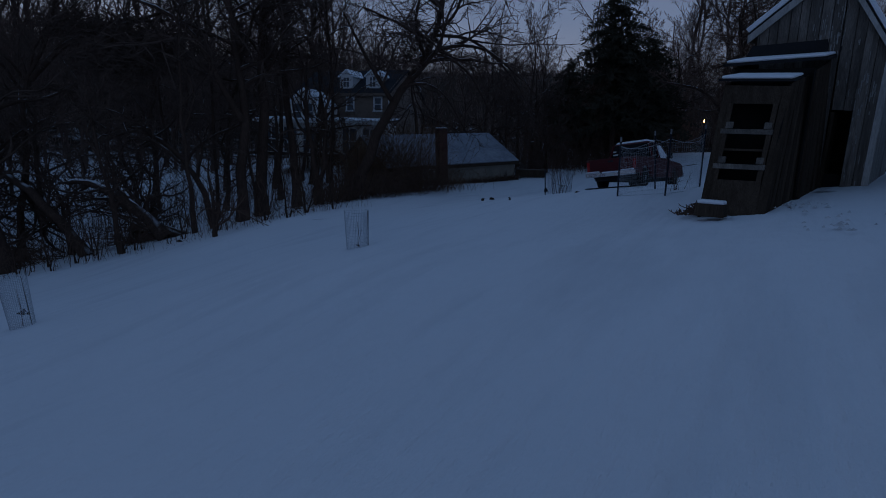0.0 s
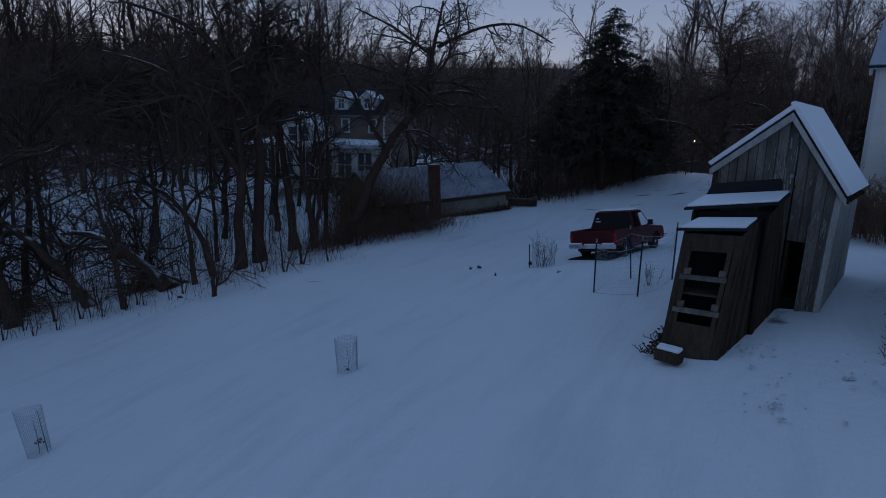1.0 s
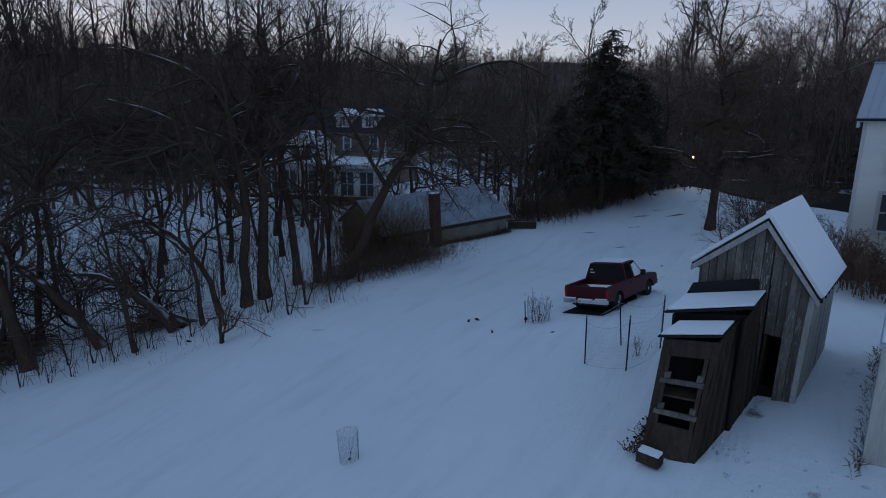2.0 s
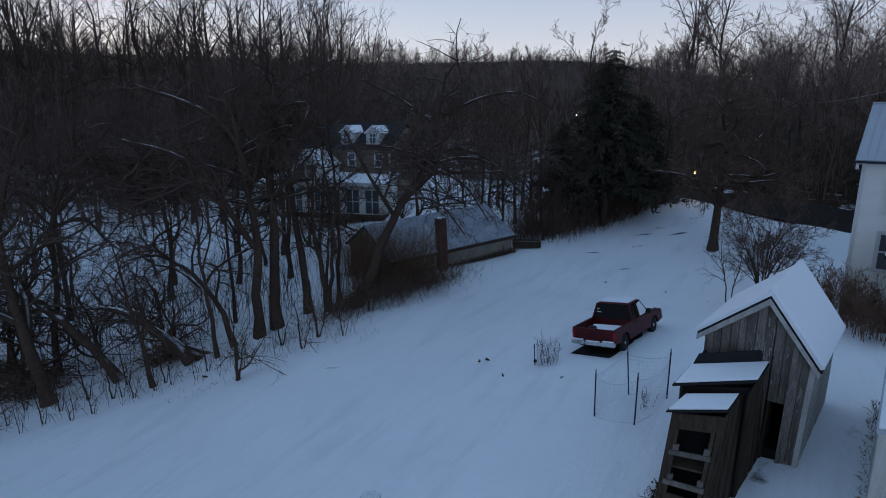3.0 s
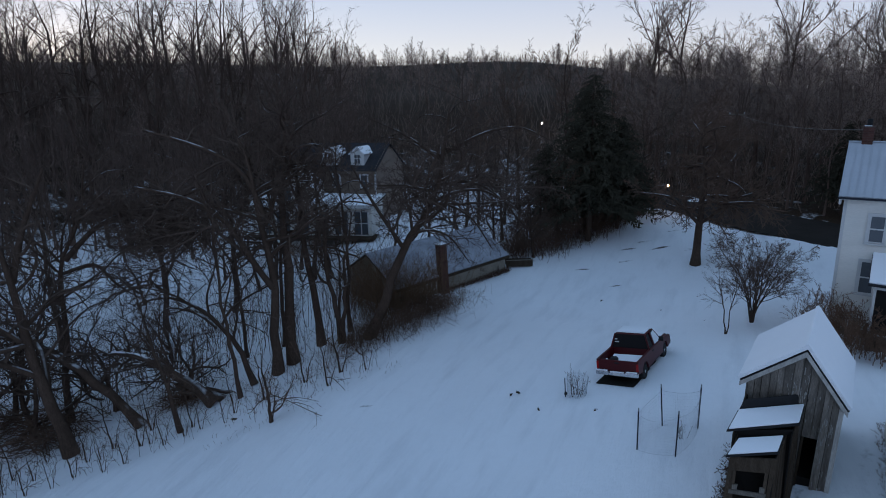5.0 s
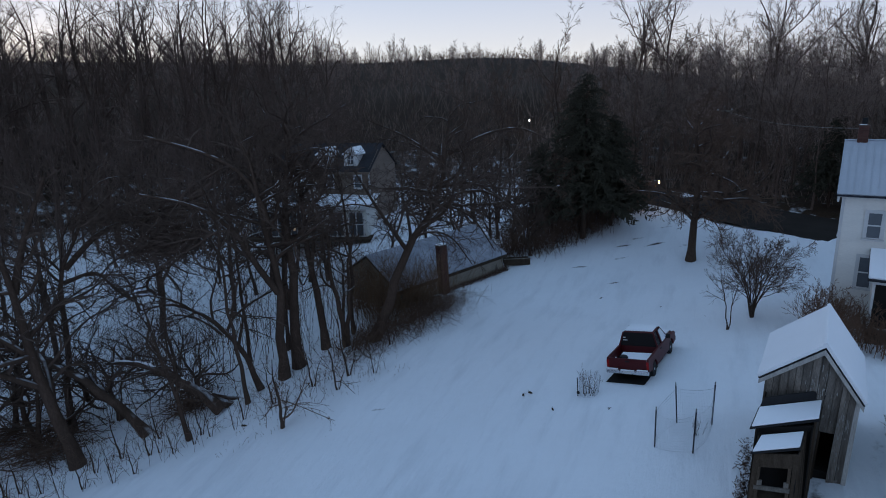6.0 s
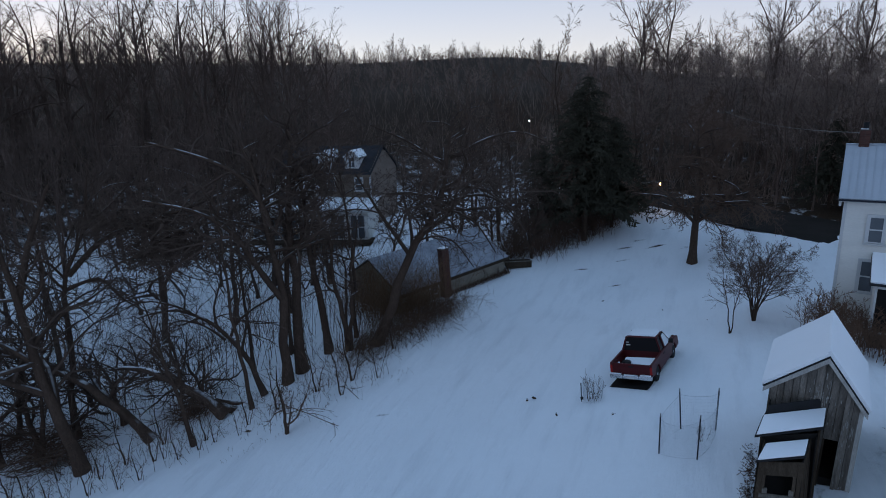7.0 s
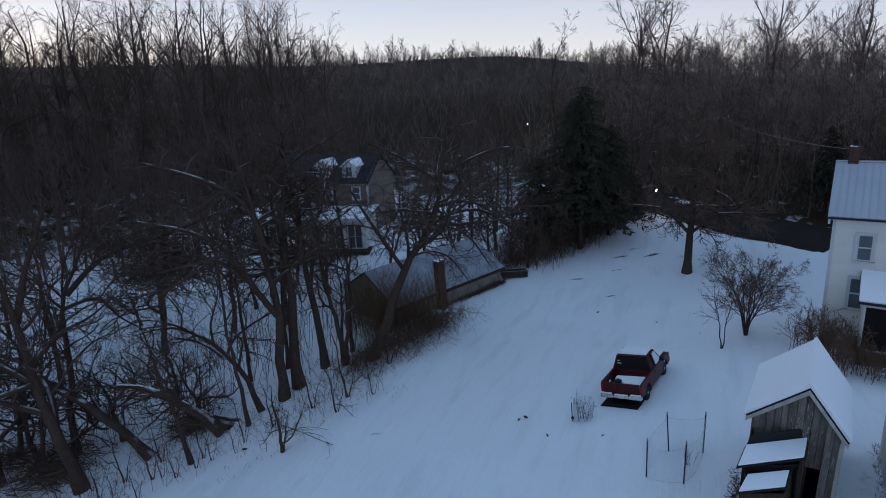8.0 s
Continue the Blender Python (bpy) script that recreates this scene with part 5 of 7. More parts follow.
    for k in range(130):
        pu, pz = ((rng.gauss(up - 0.02, 0.13), rng.uniform(3.0, 4.2)), (rng.gauss(0.82, 0.14), rng.uniform(0.4, 2.7)), (rng.uniform(-0.2, wr), rng.uniform(2.1, 3.5)))[k % 3]
        hgt, wid = rng.uniform(0.03, 0.24), rng.uniform(0.005, 0.020)
        for a, b, out, z0 in gable:
            if a < pu and pu + wid < b and z0 + 0.1 < pz and pz + hgt < top(pu) - 0.2:
                s.hexa([on_board(p, z, z0, v0 - out - d) for z in (pz, pz + hgt) for p, d in ((pu, 0.006), (pu + wid, 0.006), (pu + wid, -0.004), (pu, -0.004))])
    tagged(part("old_paint", s, OLDPAINT, front, "flaking remains of white paint"), kind="stuff")
    return ob


def shed_lean_to():
    """Two stepped sheds of old boards built against the gable."""
    ob = thing("lean_to", (8.42, 12.48, 0.72), "stepped lean-to of dark boards with snow on its two roofs", "lean-to", turn=-33.85)
    rng = random.Random(8)

    def board_wall(name, p0, p1, z0a, z0b, z1a, z1b, mat, slant=(0, 0)):
        """Upright boards from p0 to p1 (u, v), tops from z1a to z1b; slant shifts the tops."""
        p0, p1, sl = Vector((*p0, 0)), Vector((*p1, 0)), Vector((*slant, 0))
        L = (p1 - p0).length
        d = (p1 - p0) / L
        n = Vector((d.y, -d.x, 0))
        host = part(name, Shape().hexa([p0 - n * 0.03, p1 - n * 0.03, p1 - n * 0.06, p0 - n * 0.06] + [p0 - n * 0.03 + sl + Vector((0, 0, z1a - 0.03)), p1 - n * 0.03 + sl + Vector((0, 0, z1b - 0.03)), p1 - n * 0.06 + sl + Vector((0, 0, z1b - 0.03)), p0 - n * 0.06 + sl + Vector((0, 0, z1a - 0.03))]), DARK, ob)
        t = 0.0
        while t < L - 0.01:
            w = min(rng.uniform(0.13, 0.2), L - t)
            o = n * rng.uniform(0, 0.02)
            a, b = p0 + d * (t + 0.005), p0 + d * (t + w - 0.005)
            za, zb = Vector((0, 0, z1a + (z1b - z1a) * t / L)), Vector((0, 0, z1a + (z1b - z1a) * (t + w) / L))
            g = Vector((0, 0, z0a + rng.uniform(-0.1, 0.02)))
            part("board", Shape().hexa([a + o + g, b + o + g, b - n * 0.028 + g, a - n * 0.028 + g, a + o + za + sl, b + o + zb + sl, b - n * 0.028 + zb + sl, a - n * 0.028 + za + sl]), mat, host)
            t += w
        return host

    # upper part: side wall towards the doorway, outer side wall, dark face under the eave
    board_wall("side_wall", (0.18, -1.62), (0.24, 0.10), 0, 0, 2.72, 3.15, DARKWOOD, (0.02, -0.30))
    board_wall("outer_wall", (-1.16, 0.10), (-1.20, -1.62), 0, 0, 3.15, 2.72, DARKWOOD, (0.0, -0.28))
    # this face gets its shade under the eave as near-black colour
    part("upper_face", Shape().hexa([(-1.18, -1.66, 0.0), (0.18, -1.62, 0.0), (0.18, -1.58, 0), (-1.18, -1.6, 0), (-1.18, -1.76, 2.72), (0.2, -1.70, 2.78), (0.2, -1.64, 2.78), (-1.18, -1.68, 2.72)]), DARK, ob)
    roof = part("upper_roof", Shape().slab((-1.36, -1.98, 2.80), (0.28, -1.72, 2.98), (0.33, -0.74, 3.13), (-1.24, -0.98, 2.97), 0.05), TARPAPER, ob)
    part("snow", Shape().slab((-1.33, -1.96, 2.87), (0.25, -1.70, 3.05), (0.30, -0.78, 3.19), (-1.22, -1.02, 3.03), 0.062), SNOW, roof, "slab of snow", bevel=0.03)
    part("flashing", Shape().hexa([(-1.22, -0.98, 2.96), (0.36, -0.74, 3.12), (0.36, -0.70, 3.12), (-1.22, -0.94, 2.96), (-1.14, -0.92, 3.26), (0.40, -0.70, 3.46), (0.40, -0.66, 3.46), (-1.14, -0.88, 3.26)]), TARPAPER, ob, "black tar paper strip under the gable")
    # lower part with the open slatted front
    board_wall("low_side_wall", (-0.04, -2.78), (0.10, -1.66), 0, 0, 2.42, 2.70, DARKWOOD, (-0.02, 0.22))
    board_wall("low_outer_wall", (-1.10, -1.66), (-1.12, -2.80), 0, 0, 2.66, 2.38, DARKWOOD, (0.0, 0.22))
    low = part("low_roof", Shape().slab((-1.22, -2.78, 2.46), (-0.06, -2.52, 2.50), (0.0, -1.78, 2.62), (-1.06, -2.02, 2.58), 0.045), TARPAPER, ob)
    part("snow", Shape().slab((-1.19, -2.76, 2.52), (-0.09, -2.50, 2.56), (-0.03, -1.80, 2.68), (-1.04, -2.04, 2.64), 0.058), SNOW, low, "slab of snow", bevel=0.025)
    tilt = Matrix(((1, 0, 0, 0), (0, 1, 0.10, 0), (0, 0, 1, 0), (0, 0, 0, 1)))
    m = pose(-1.12, -2.84, 0, 0, 0, 2) @ tilt
    w = 1.08
    front = part("front_frame", Shape().box(0, 0, -0.05, 0.13, 0.06, 2.36, m).box(w - 0.15, 0, -0.05, w, 0.06, 2.36, m).box(0.13, 0, 2.02, w - 0.15, 0.05, 2.36, m), DARKWOOD, ob, "dark board frame of the slatted front")
    part("rail", Shape().box(0.10, -0.03, 1.46, w - 0.14, 0.02, 1.55, m), GREYWOOD, front)
    part("rail", Shape().box(0.10, -0.03, 0.82, w - 0.14, 0.02, 0.91, m), GREYWOOD, front)
    for x in (0.16, w - 0.30):
        for z in (1.56, 0.92):
            part("block", Shape().box(x, -0.02, z, x + 0.12, 0.05, z + 0.12, m), GREYWOOD, front, bevel=0.012)
    part("stile", Shape().box(0.13, -0.01, 0.0, 0.20, 0.04, 2.02, m), DARKWOOD, front)
    part("stile", Shape().box(w - 0.24, -0.01, 0.6, w - 0.16, 0.04, 2.02, m), DARKWOOD, front)
    part("kick_panel", Shape().box(0.2, 0.0, 0.0, w - 0.15, 0.045, 0.62, m), DARKWOOD, front, "dark low panel of worn boards")
    # back painted near-black for the shade behind the slats
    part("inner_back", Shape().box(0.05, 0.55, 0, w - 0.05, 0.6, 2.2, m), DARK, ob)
    part("inner_shelf", Shape().box(0.06, 0.08, 1.15, w - 0.08, 0.5, 1.19, m), DARKWOOD, ob)
    # the whole lean-to has sunk sideways
    slump = Matrix(((1, 0, 0.06, -0.15), (0, 1, 0, 0), (0, 0, 1, 0), (0, 0, 0, 1)))
    foot = Matrix(((1, 0, 0, 0.26), (0, 1.22, 0, -0.05), (0, 0, 1, 0), (0, 0, 0, 1)))
    head = Matrix(((0.943, -0.041, 0.037, -0.121), (0.509, 0.893, 0.004, 0.081), (-0.006, 0.011, 0.996, 0.013), (0, 0, 0, 1)))
    settle(ob, foot @ slump, head @ slump, 2.5)
    return ob


def shed_clutter():
    """The step before the lean-to and the rubbish along the shed."""
    rot = pose(8.42, 12.48, 0.72, 0, 0, -33.85)
    step = thing("door_step", rot @ pose(-0.70, -3.85, -0.02), "low wooden block with a cap of snow", "step")
    part("block", Shape().box(-0.24, -0.15, 0, 0.24, 0.15, 0.22), DARKWOOD, step, bevel=0.02)
    part("snow", Shape().box(-0.22, -0.13, 0.222, 0.22, 0.13, 0.29), SNOW, step, "cap of snow", bevel=0.03)
    g = np.random.default_rng(12)
    n = 620
    v = g.uniform(-3.7, 1.6, n)
    u = g.normal(-1.16, 0.13, n) - 0.06 * (v + 3.4)
    ca, sa = math.cos(radians(-33.85)), math.sin(radians(-33.85))
    stems("shed_debris", 14, np.stack([8.42 + u * ca - v * sa, 12.48 + u * sa + v * ca], -1), (0.03, 0.09), (0.008, 0.018), "sticks and dead leaves along the lean-to", TWIG, 2, 1.2)
    rng = random.Random(12)
    for k in range(60):
        u, v = rng.gauss(-1.18, 0.13), rng.uniform(-3.6, 0.2)
        p = rot @ Vector((u, v, 0))
        s = rng.uniform(0.02, 0.06)
        ob = thing("rubble", (p.x, p.y, land_at(p.x, p.y) - 0.02), "dark lump of rubble half buried in snow", "rubble", "rubble along the lean-to", turn=rng.uniform(0, 360))
        pr = [(s * 0.9, 0), (s, s * 0.25), (s * 0.65, s * 0.5), (0.02, s * 0.6)]
        part("lump", Shape().lathe(pr, 6, Matrix.Diagonal((rng.uniform(0.9, 1.4), rng.uniform(0.6, 1), 1.6, 1))), rng.choice((DARKWOOD, DARKWOOD, BARK, TARPAPER)), ob)


# ---- the white building close by ----
def white_outbuilding():
    a = math.degrees(math.atan2(5.0, 3.1))
    base = land_at(11, 12) - 0.25
    ob = thing("outbuilding", (9.55, 9.42, base), "white outbuilding with peeling vertical boards", "outbuilding", turn=a)
    L, H = 6.0, 2.6
    wall = part("wall", Shape().box(0, -3.4, 0, L, -0.03, H), WHITEBOARD, ob)
    rng = random.Random(2)
    x = 0.0
    while x < L - 0.02:
        w = min(rng.uniform(0.20, 0.27), L - x)
        part("board", Shape().box(x + 0.006, -0.03, rng.uniform(0.1, 0.16), x + w - 0.006, rng.uniform(0.0, 0.012), H), WHITEBOARD, wall)
        x += w
    part("sill_beam", Shape().box(-0.02, -0.06, 0, L + 0.02, 0.03, 0.1), DARKWOOD, ob)
    roof = part("roof", Shape().slab((-0.25, 0.06, H + 0.02), (-0.25, -3.7, H + 1.0), (L + 0.05, -3.7, H + 1.0), (L + 0.05, 0.06, H + 0.02), 0.08), METALROOF, ob)
    part("snow", Shape().slab((-0.23, 0.04, H + 0.11), (-0.23, -3.6, H + 1.09), (L + 0.03, -3.6, H + 1.09), (L + 0.03, 0.04, H + 0.11), 0.08), SNOW, roof, "blanket of snow", bevel=0.03)
    # low bulkhead with snow beside it
    bk = thing("cellar_hatch", (8.9, 6.0, land_at(8.9, 7) - 0.1), "low slanted cellar hatch with snow on its boards", "hatch", turn=a)
    part("cheek", Shape().hexa([(0, -1.6, 0), (2.2, -1.6, 0), (2.2, 0, 0), (0, 0, 0), (0, -1.6, 0.9), (2.2, -1.6, 0.9), (2.2, 0, 0.32), (0, 0, 0.32)]), DARKWOOD, bk)
    part("snow", Shape().slab((0.12, -0.16, 0.46), (0.12, -1.55, 0.97), (2.1, -1.55, 0.97), (2.1, -0.16, 0.46), 0.09), SNOW, bk, "smooth sheet of snow", bevel=0.03)
    crate = thing("crate", pose(8.74, 8.0, land_at(8.74, 8.0) - 0.03, 0, 0, 30) @ Matrix.Scale(0.6, 4), "small dark crate topped with snow", "crate")
    part("box", Shape().box(-0.2, -0.15, 0, 0.2, 0.15, 0.2), DARKWOOD, crate, bevel=0.015)
    part("snow", Shape().box(-0.19, -0.14, 0.203, 0.19, 0.14, 0.27), SNOW, crate, "cap of snow", bevel=0.03)
    d = Vector((math.cos(radians(a)), math.sin(radians(a))))
    rng = np.random.default_rng(6)
    n = 420
    t, o = rng.uniform(-0.6, 6.4, n), np.abs(rng.normal(0.04, 0.07, n))
    stems("wall_weeds", 8, np.stack([9.55 + d.x * t - d.y * o, 9.42 + d.y * t + d.x * o], -1), (0.05, 0.2), (0.004, 0.010), "dead brown weeds along the white wall", WEED, 3, 0.5)


# ---- the white farmhouse ----
def farmhouse():
    g = 1.0
    at = pose(16.17, 23.49, g, 0, 0, -34.4)
    ob = thing("farmhouse", at, "white two-storey farmhouse with a grey metal roof", "house")
    # local x runs along the wall, y into the house
    L, D, H, R = 10.0, 4.9, 8.0 - g, 10.0 - g
    swap = Matrix(((0, 1, 0, 0.05), (1, 0, 0, 0), (0, 0, 1, 0), (0, 0, 0, 1)))
    wall = part("wall", Shape().extrude([(0.05, 0), (D, 0), (D, H), (D / 2, R - 0.15), (0.05, H)], L - 0.1, swap), WHITESIDE, ob)
    part("siding", clapboard(Shape(), L, 0.7, H - 0.05, 0.115, Matrix.Identity(4)), WHITESIDE, wall, "lapped white clapboards")
    part("foundation", Shape().box(-0.02, -0.05, 0, L, 0.04, 0.7), STONE, ob)
    part("corner_board", Shape().box(-0.03, -0.05, 0.7, 0.10, 0.03, H - 0.1), WHITETRIM, ob)
    # roof with standing seams
    e = 0.30
    k = (R - H) / (D / 2)
    for name, sgn in (("roof_front", 1), ("roof_back", -1)):
        y0, y1 = (-e, D / 2) if sgn > 0 else (D + e, D / 2)
        z0, z1 = H - e * k + 0.06, R + 0.06
        c = [(-0.25, y0, z0), (L + 0.25, y0, z0), (L + 0.25, y1, z1), (-0.25, y1, z1)]
        roof = part(name, Shape().slab(*(c if sgn > 0 else (c[1], c[0], c[3], c[2])), 0.06), METALROOF, ob)
        if sgn > 0:
            x = -0.24
            while x < L + 0.25:
                part("seam", Shape().slab((x, y0, z0 + 0.03), (x + 0.025, y0, z0 + 0.03), (x + 0.025, y1, z1 + 0.03), (x, y1, z1 + 0.03), 0.04), METALROOF, roof)
                x += 0.30
    part("ridge_cap", Shape().box(-0.26, D / 2 - 0.09, R + 0.03, L + 0.26, D / 2 + 0.09, R + 0.09), METALROOF, ob, bevel=0.02)
    part("cornice", Shape().box(-0.23, -e + 0.02, H - 0.34, L, -0.03, H - 0.22), WHITETRIM, ob)
    part("gutter", Shape().box(-0.25, -e - 0.08, H - e * k - 0.06, L + 0.25, -e - 0.005, H - e * k + 0.03), POSTMETAL, ob, "dark gutter along the eave", bevel=0.02)
    part("bracket", Shape().box(-0.22, -e + 0.03, H - 0.56, -0.12, -0.08, H - 0.34), WHITETRIM, ob, bevel=0.03)
    for x, z, w, h in ((1.30, 5.80 - g, 0.58, 1.22), (1.20, 3.45 - g, 0.58, 1.50), (4.6, 5.80 - g, 0.58, 1.22), (7.6, 5.80 - g, 0.58, 1.22)):
        sash_window(ob, pose(x, -0.03, z), w, h)
    # chimney through the ridge
    m = pose(0.45, D / 2 + 0.05, R - 0.35)
    ch = part("chimney", Shape().box(-0.19, -0.19, 0, 0.19, 0.19, 1.05, m), MORTAR, ob, "red brick chimney")
    bricks(ch, 0.40, 0.40, 1.05, m)
    part("cap", Shape().box(-0.22, -0.22, 1.05, 0.22, 0.22, 1.11, m), MORTAR, ch, bevel=0.015)
    part("snow", Shape().box(-0.20, -0.20, 1.112, 0.10, 0.20, 1.14, m), SNOW, ch, "thin cap of snow", bevel=0.012)
    part("flue", Shape().lathe([(0.11, 1.10), (0.11, 1.44), (0.08, 1.44)], 10, m), TARPAPER, ch, "dark flue pipe")

    # porch
    p = thing("porch", at @ pose(1.5, -1.8, 0.1), "screened white porch with a snow-covered roof", "porch")
    PL, PD, F, zt = 6.5, 1.76, 1.0, 3.30
    part("skirt", Shape().box(0, 0.02, 0, PL, PD - 0.04, F - 0.12), DARKWOOD, p)
    part("deck", Shape().box(-0.08, -0.10, F - 0.12, PL, PD - 0.04, F), GREYWOOD, p)
    roof = part("roof", Shape().slab((-0.22, -0.28, zt + 0.02), (PL, -0.28, zt + 0.02), (PL, PD - 0.03, zt + 0.92), (-0.22, PD - 0.03, zt + 0.92), 0.09), SHINGLE, p)
    part("snow", Shape().slab((-0.20, -0.26, zt + 0.13), (PL - 0.02, -0.26, zt + 0.13), (PL - 0.02, PD - 0.05, zt + 1.02), (-0.20, PD - 0.05, zt + 1.02), 0.10), SNOW, roof, "thick blanket of snow", bevel=0.035)
    part("beam", Shape().box(-0.05, -0.05, zt - 0.22, PL, 0.1, zt - 0.07), WHITETRIM, p)
    for k in range(6):
        part("post", Shape().box(k * 1.0, -0.02, F, k * 1.0 + 0.10, 0.09, zt - 0.22), WHITETRIM, p, bevel=0.01)
    for k in range(5):
        sc = part("screen", Shape().box(k * 1.0 + 0.10, 0.04, F + 0.06, (k + 1) * 1.0, 0.05, zt - 0.22), DARK, p, "dark insect screen")
        part("mid_rail", Shape().box(k * 1.0 + 0.10, 0.01, F + 0.02, (k + 1) * 1.0, 0.07, F + 0.10), WHITETRIM, sc)
    part("end_wall", Shape().box(0.0, 0.1, F, 0.06, PD - 0.04, zt), WHITESIDE, p)


# ---- the low garage ----
def garage():
    # it has settled down the slope along its length
    ob = thing("garage", pose(-5.45, 34.31, -2.77, 0, -3.1, 41.3), "long low masonry garage with a snow-covered roof", "garage")
    L, D = 10.25, 6.4
    z0, zt, rise = 0.0, 3.1, 1.75
    wall = part("wall", Shape().extrude([(0, z0), (D, z0), (D, zt), (D / 2, zt + rise), (0, zt)], L, Matrix(((0, 1, 0, 0), (1, 0, 0, 0), (0, 0, 1, 0), (0, 0, 0, 1)))), BLOCK, ob)
    # courses of block on the lawn side
    s = Shape()
    for c in range(14):
        x = -0.2 if c % 2 else 0.0
        while x < L:
            s.box(max(x, 0) + 0.006, -0.02, 0.35 + c * 0.2 + 0.006, min(x + 0.4, L) - 0.006, 0.02, 0.35 + (c + 1) * 0.2 - 0.006)
            x += 0.4
    tagged(part("blockwork", s, BLOCK, wall), kind="stuff")
    e = 0.3
    k = rise / (D / 2)
    for name, sgn in (("roof_front", 1), ("roof_back", -1)):
        y0 = -e if sgn > 0 else D + e
        c = [(-0.25, y0, zt - e * k + 0.05), (L + 0.25, y0, zt - e * k + 0.05), (L + 0.25, D / 2, zt + rise + 0.05), (-0.25, D / 2, zt + rise + 0.05)]
        roof = part(name, Shape().slab(*(c if sgn > 0 else (c[1], c[0], c[3], c[2])), 0.07), SHINGLE, ob)
        c = [(x * 0.995, y * 0.99, z + 0.075) for x, y, z in c]
        part("snow", Shape().slab(*(c if sgn > 0 else (c[1], c[0], c[3], c[2])), 0.07), DUSTED, roof, "thin patchy cover of snow", bevel=0.02)
    part("fascia", Shape().box(-0.25, -e - 0.03, zt - e * k - 0.14, L + 0.25, -e, zt - e * k + 0.05), DARKWOOD, ob)
    win = part("window", Shape().box(2.6, -0.05, 2.15, 3.3, 0.0, 2.75), PANE, ob)
    part("frame", Shape().box(2.52, -0.07, 2.08, 2.6, 0.0, 2.82).box(3.3, -0.07, 2.08, 3.38, 0.0, 2.82).box(2.6, -0.07, 2.75, 3.3, 0.0, 2.82).box(2.6, -0.07, 2.08, 3.3, 0.0, 2.15).box(2.92, -0.06, 2.15, 2.97, -0.02, 2.75), WHITETRIM, win)
    m = pose(3.78, -0.34, 0.9)
    ch = part("chimney", Shape().box(-0.29, -0.24, -0.6, 0.29, 0.24, 4.39, m), MORTAR, ob, "square red brick chimney standing against the wall")
    bricks(ch, 0.60, 0.50, 4.39, m, (0.215, 0.095))
    part("cap", Shape().box(-0.34, -0.29, 4.39, 0.34, 0.29, 4.47, m), MORTAR, ch, bevel=0.015)
    part("snow", Shape().box(-0.3, -0.25, 4.472, 0.3, 0.25, 4.51, m), SNOW, ch, bevel=0.015)


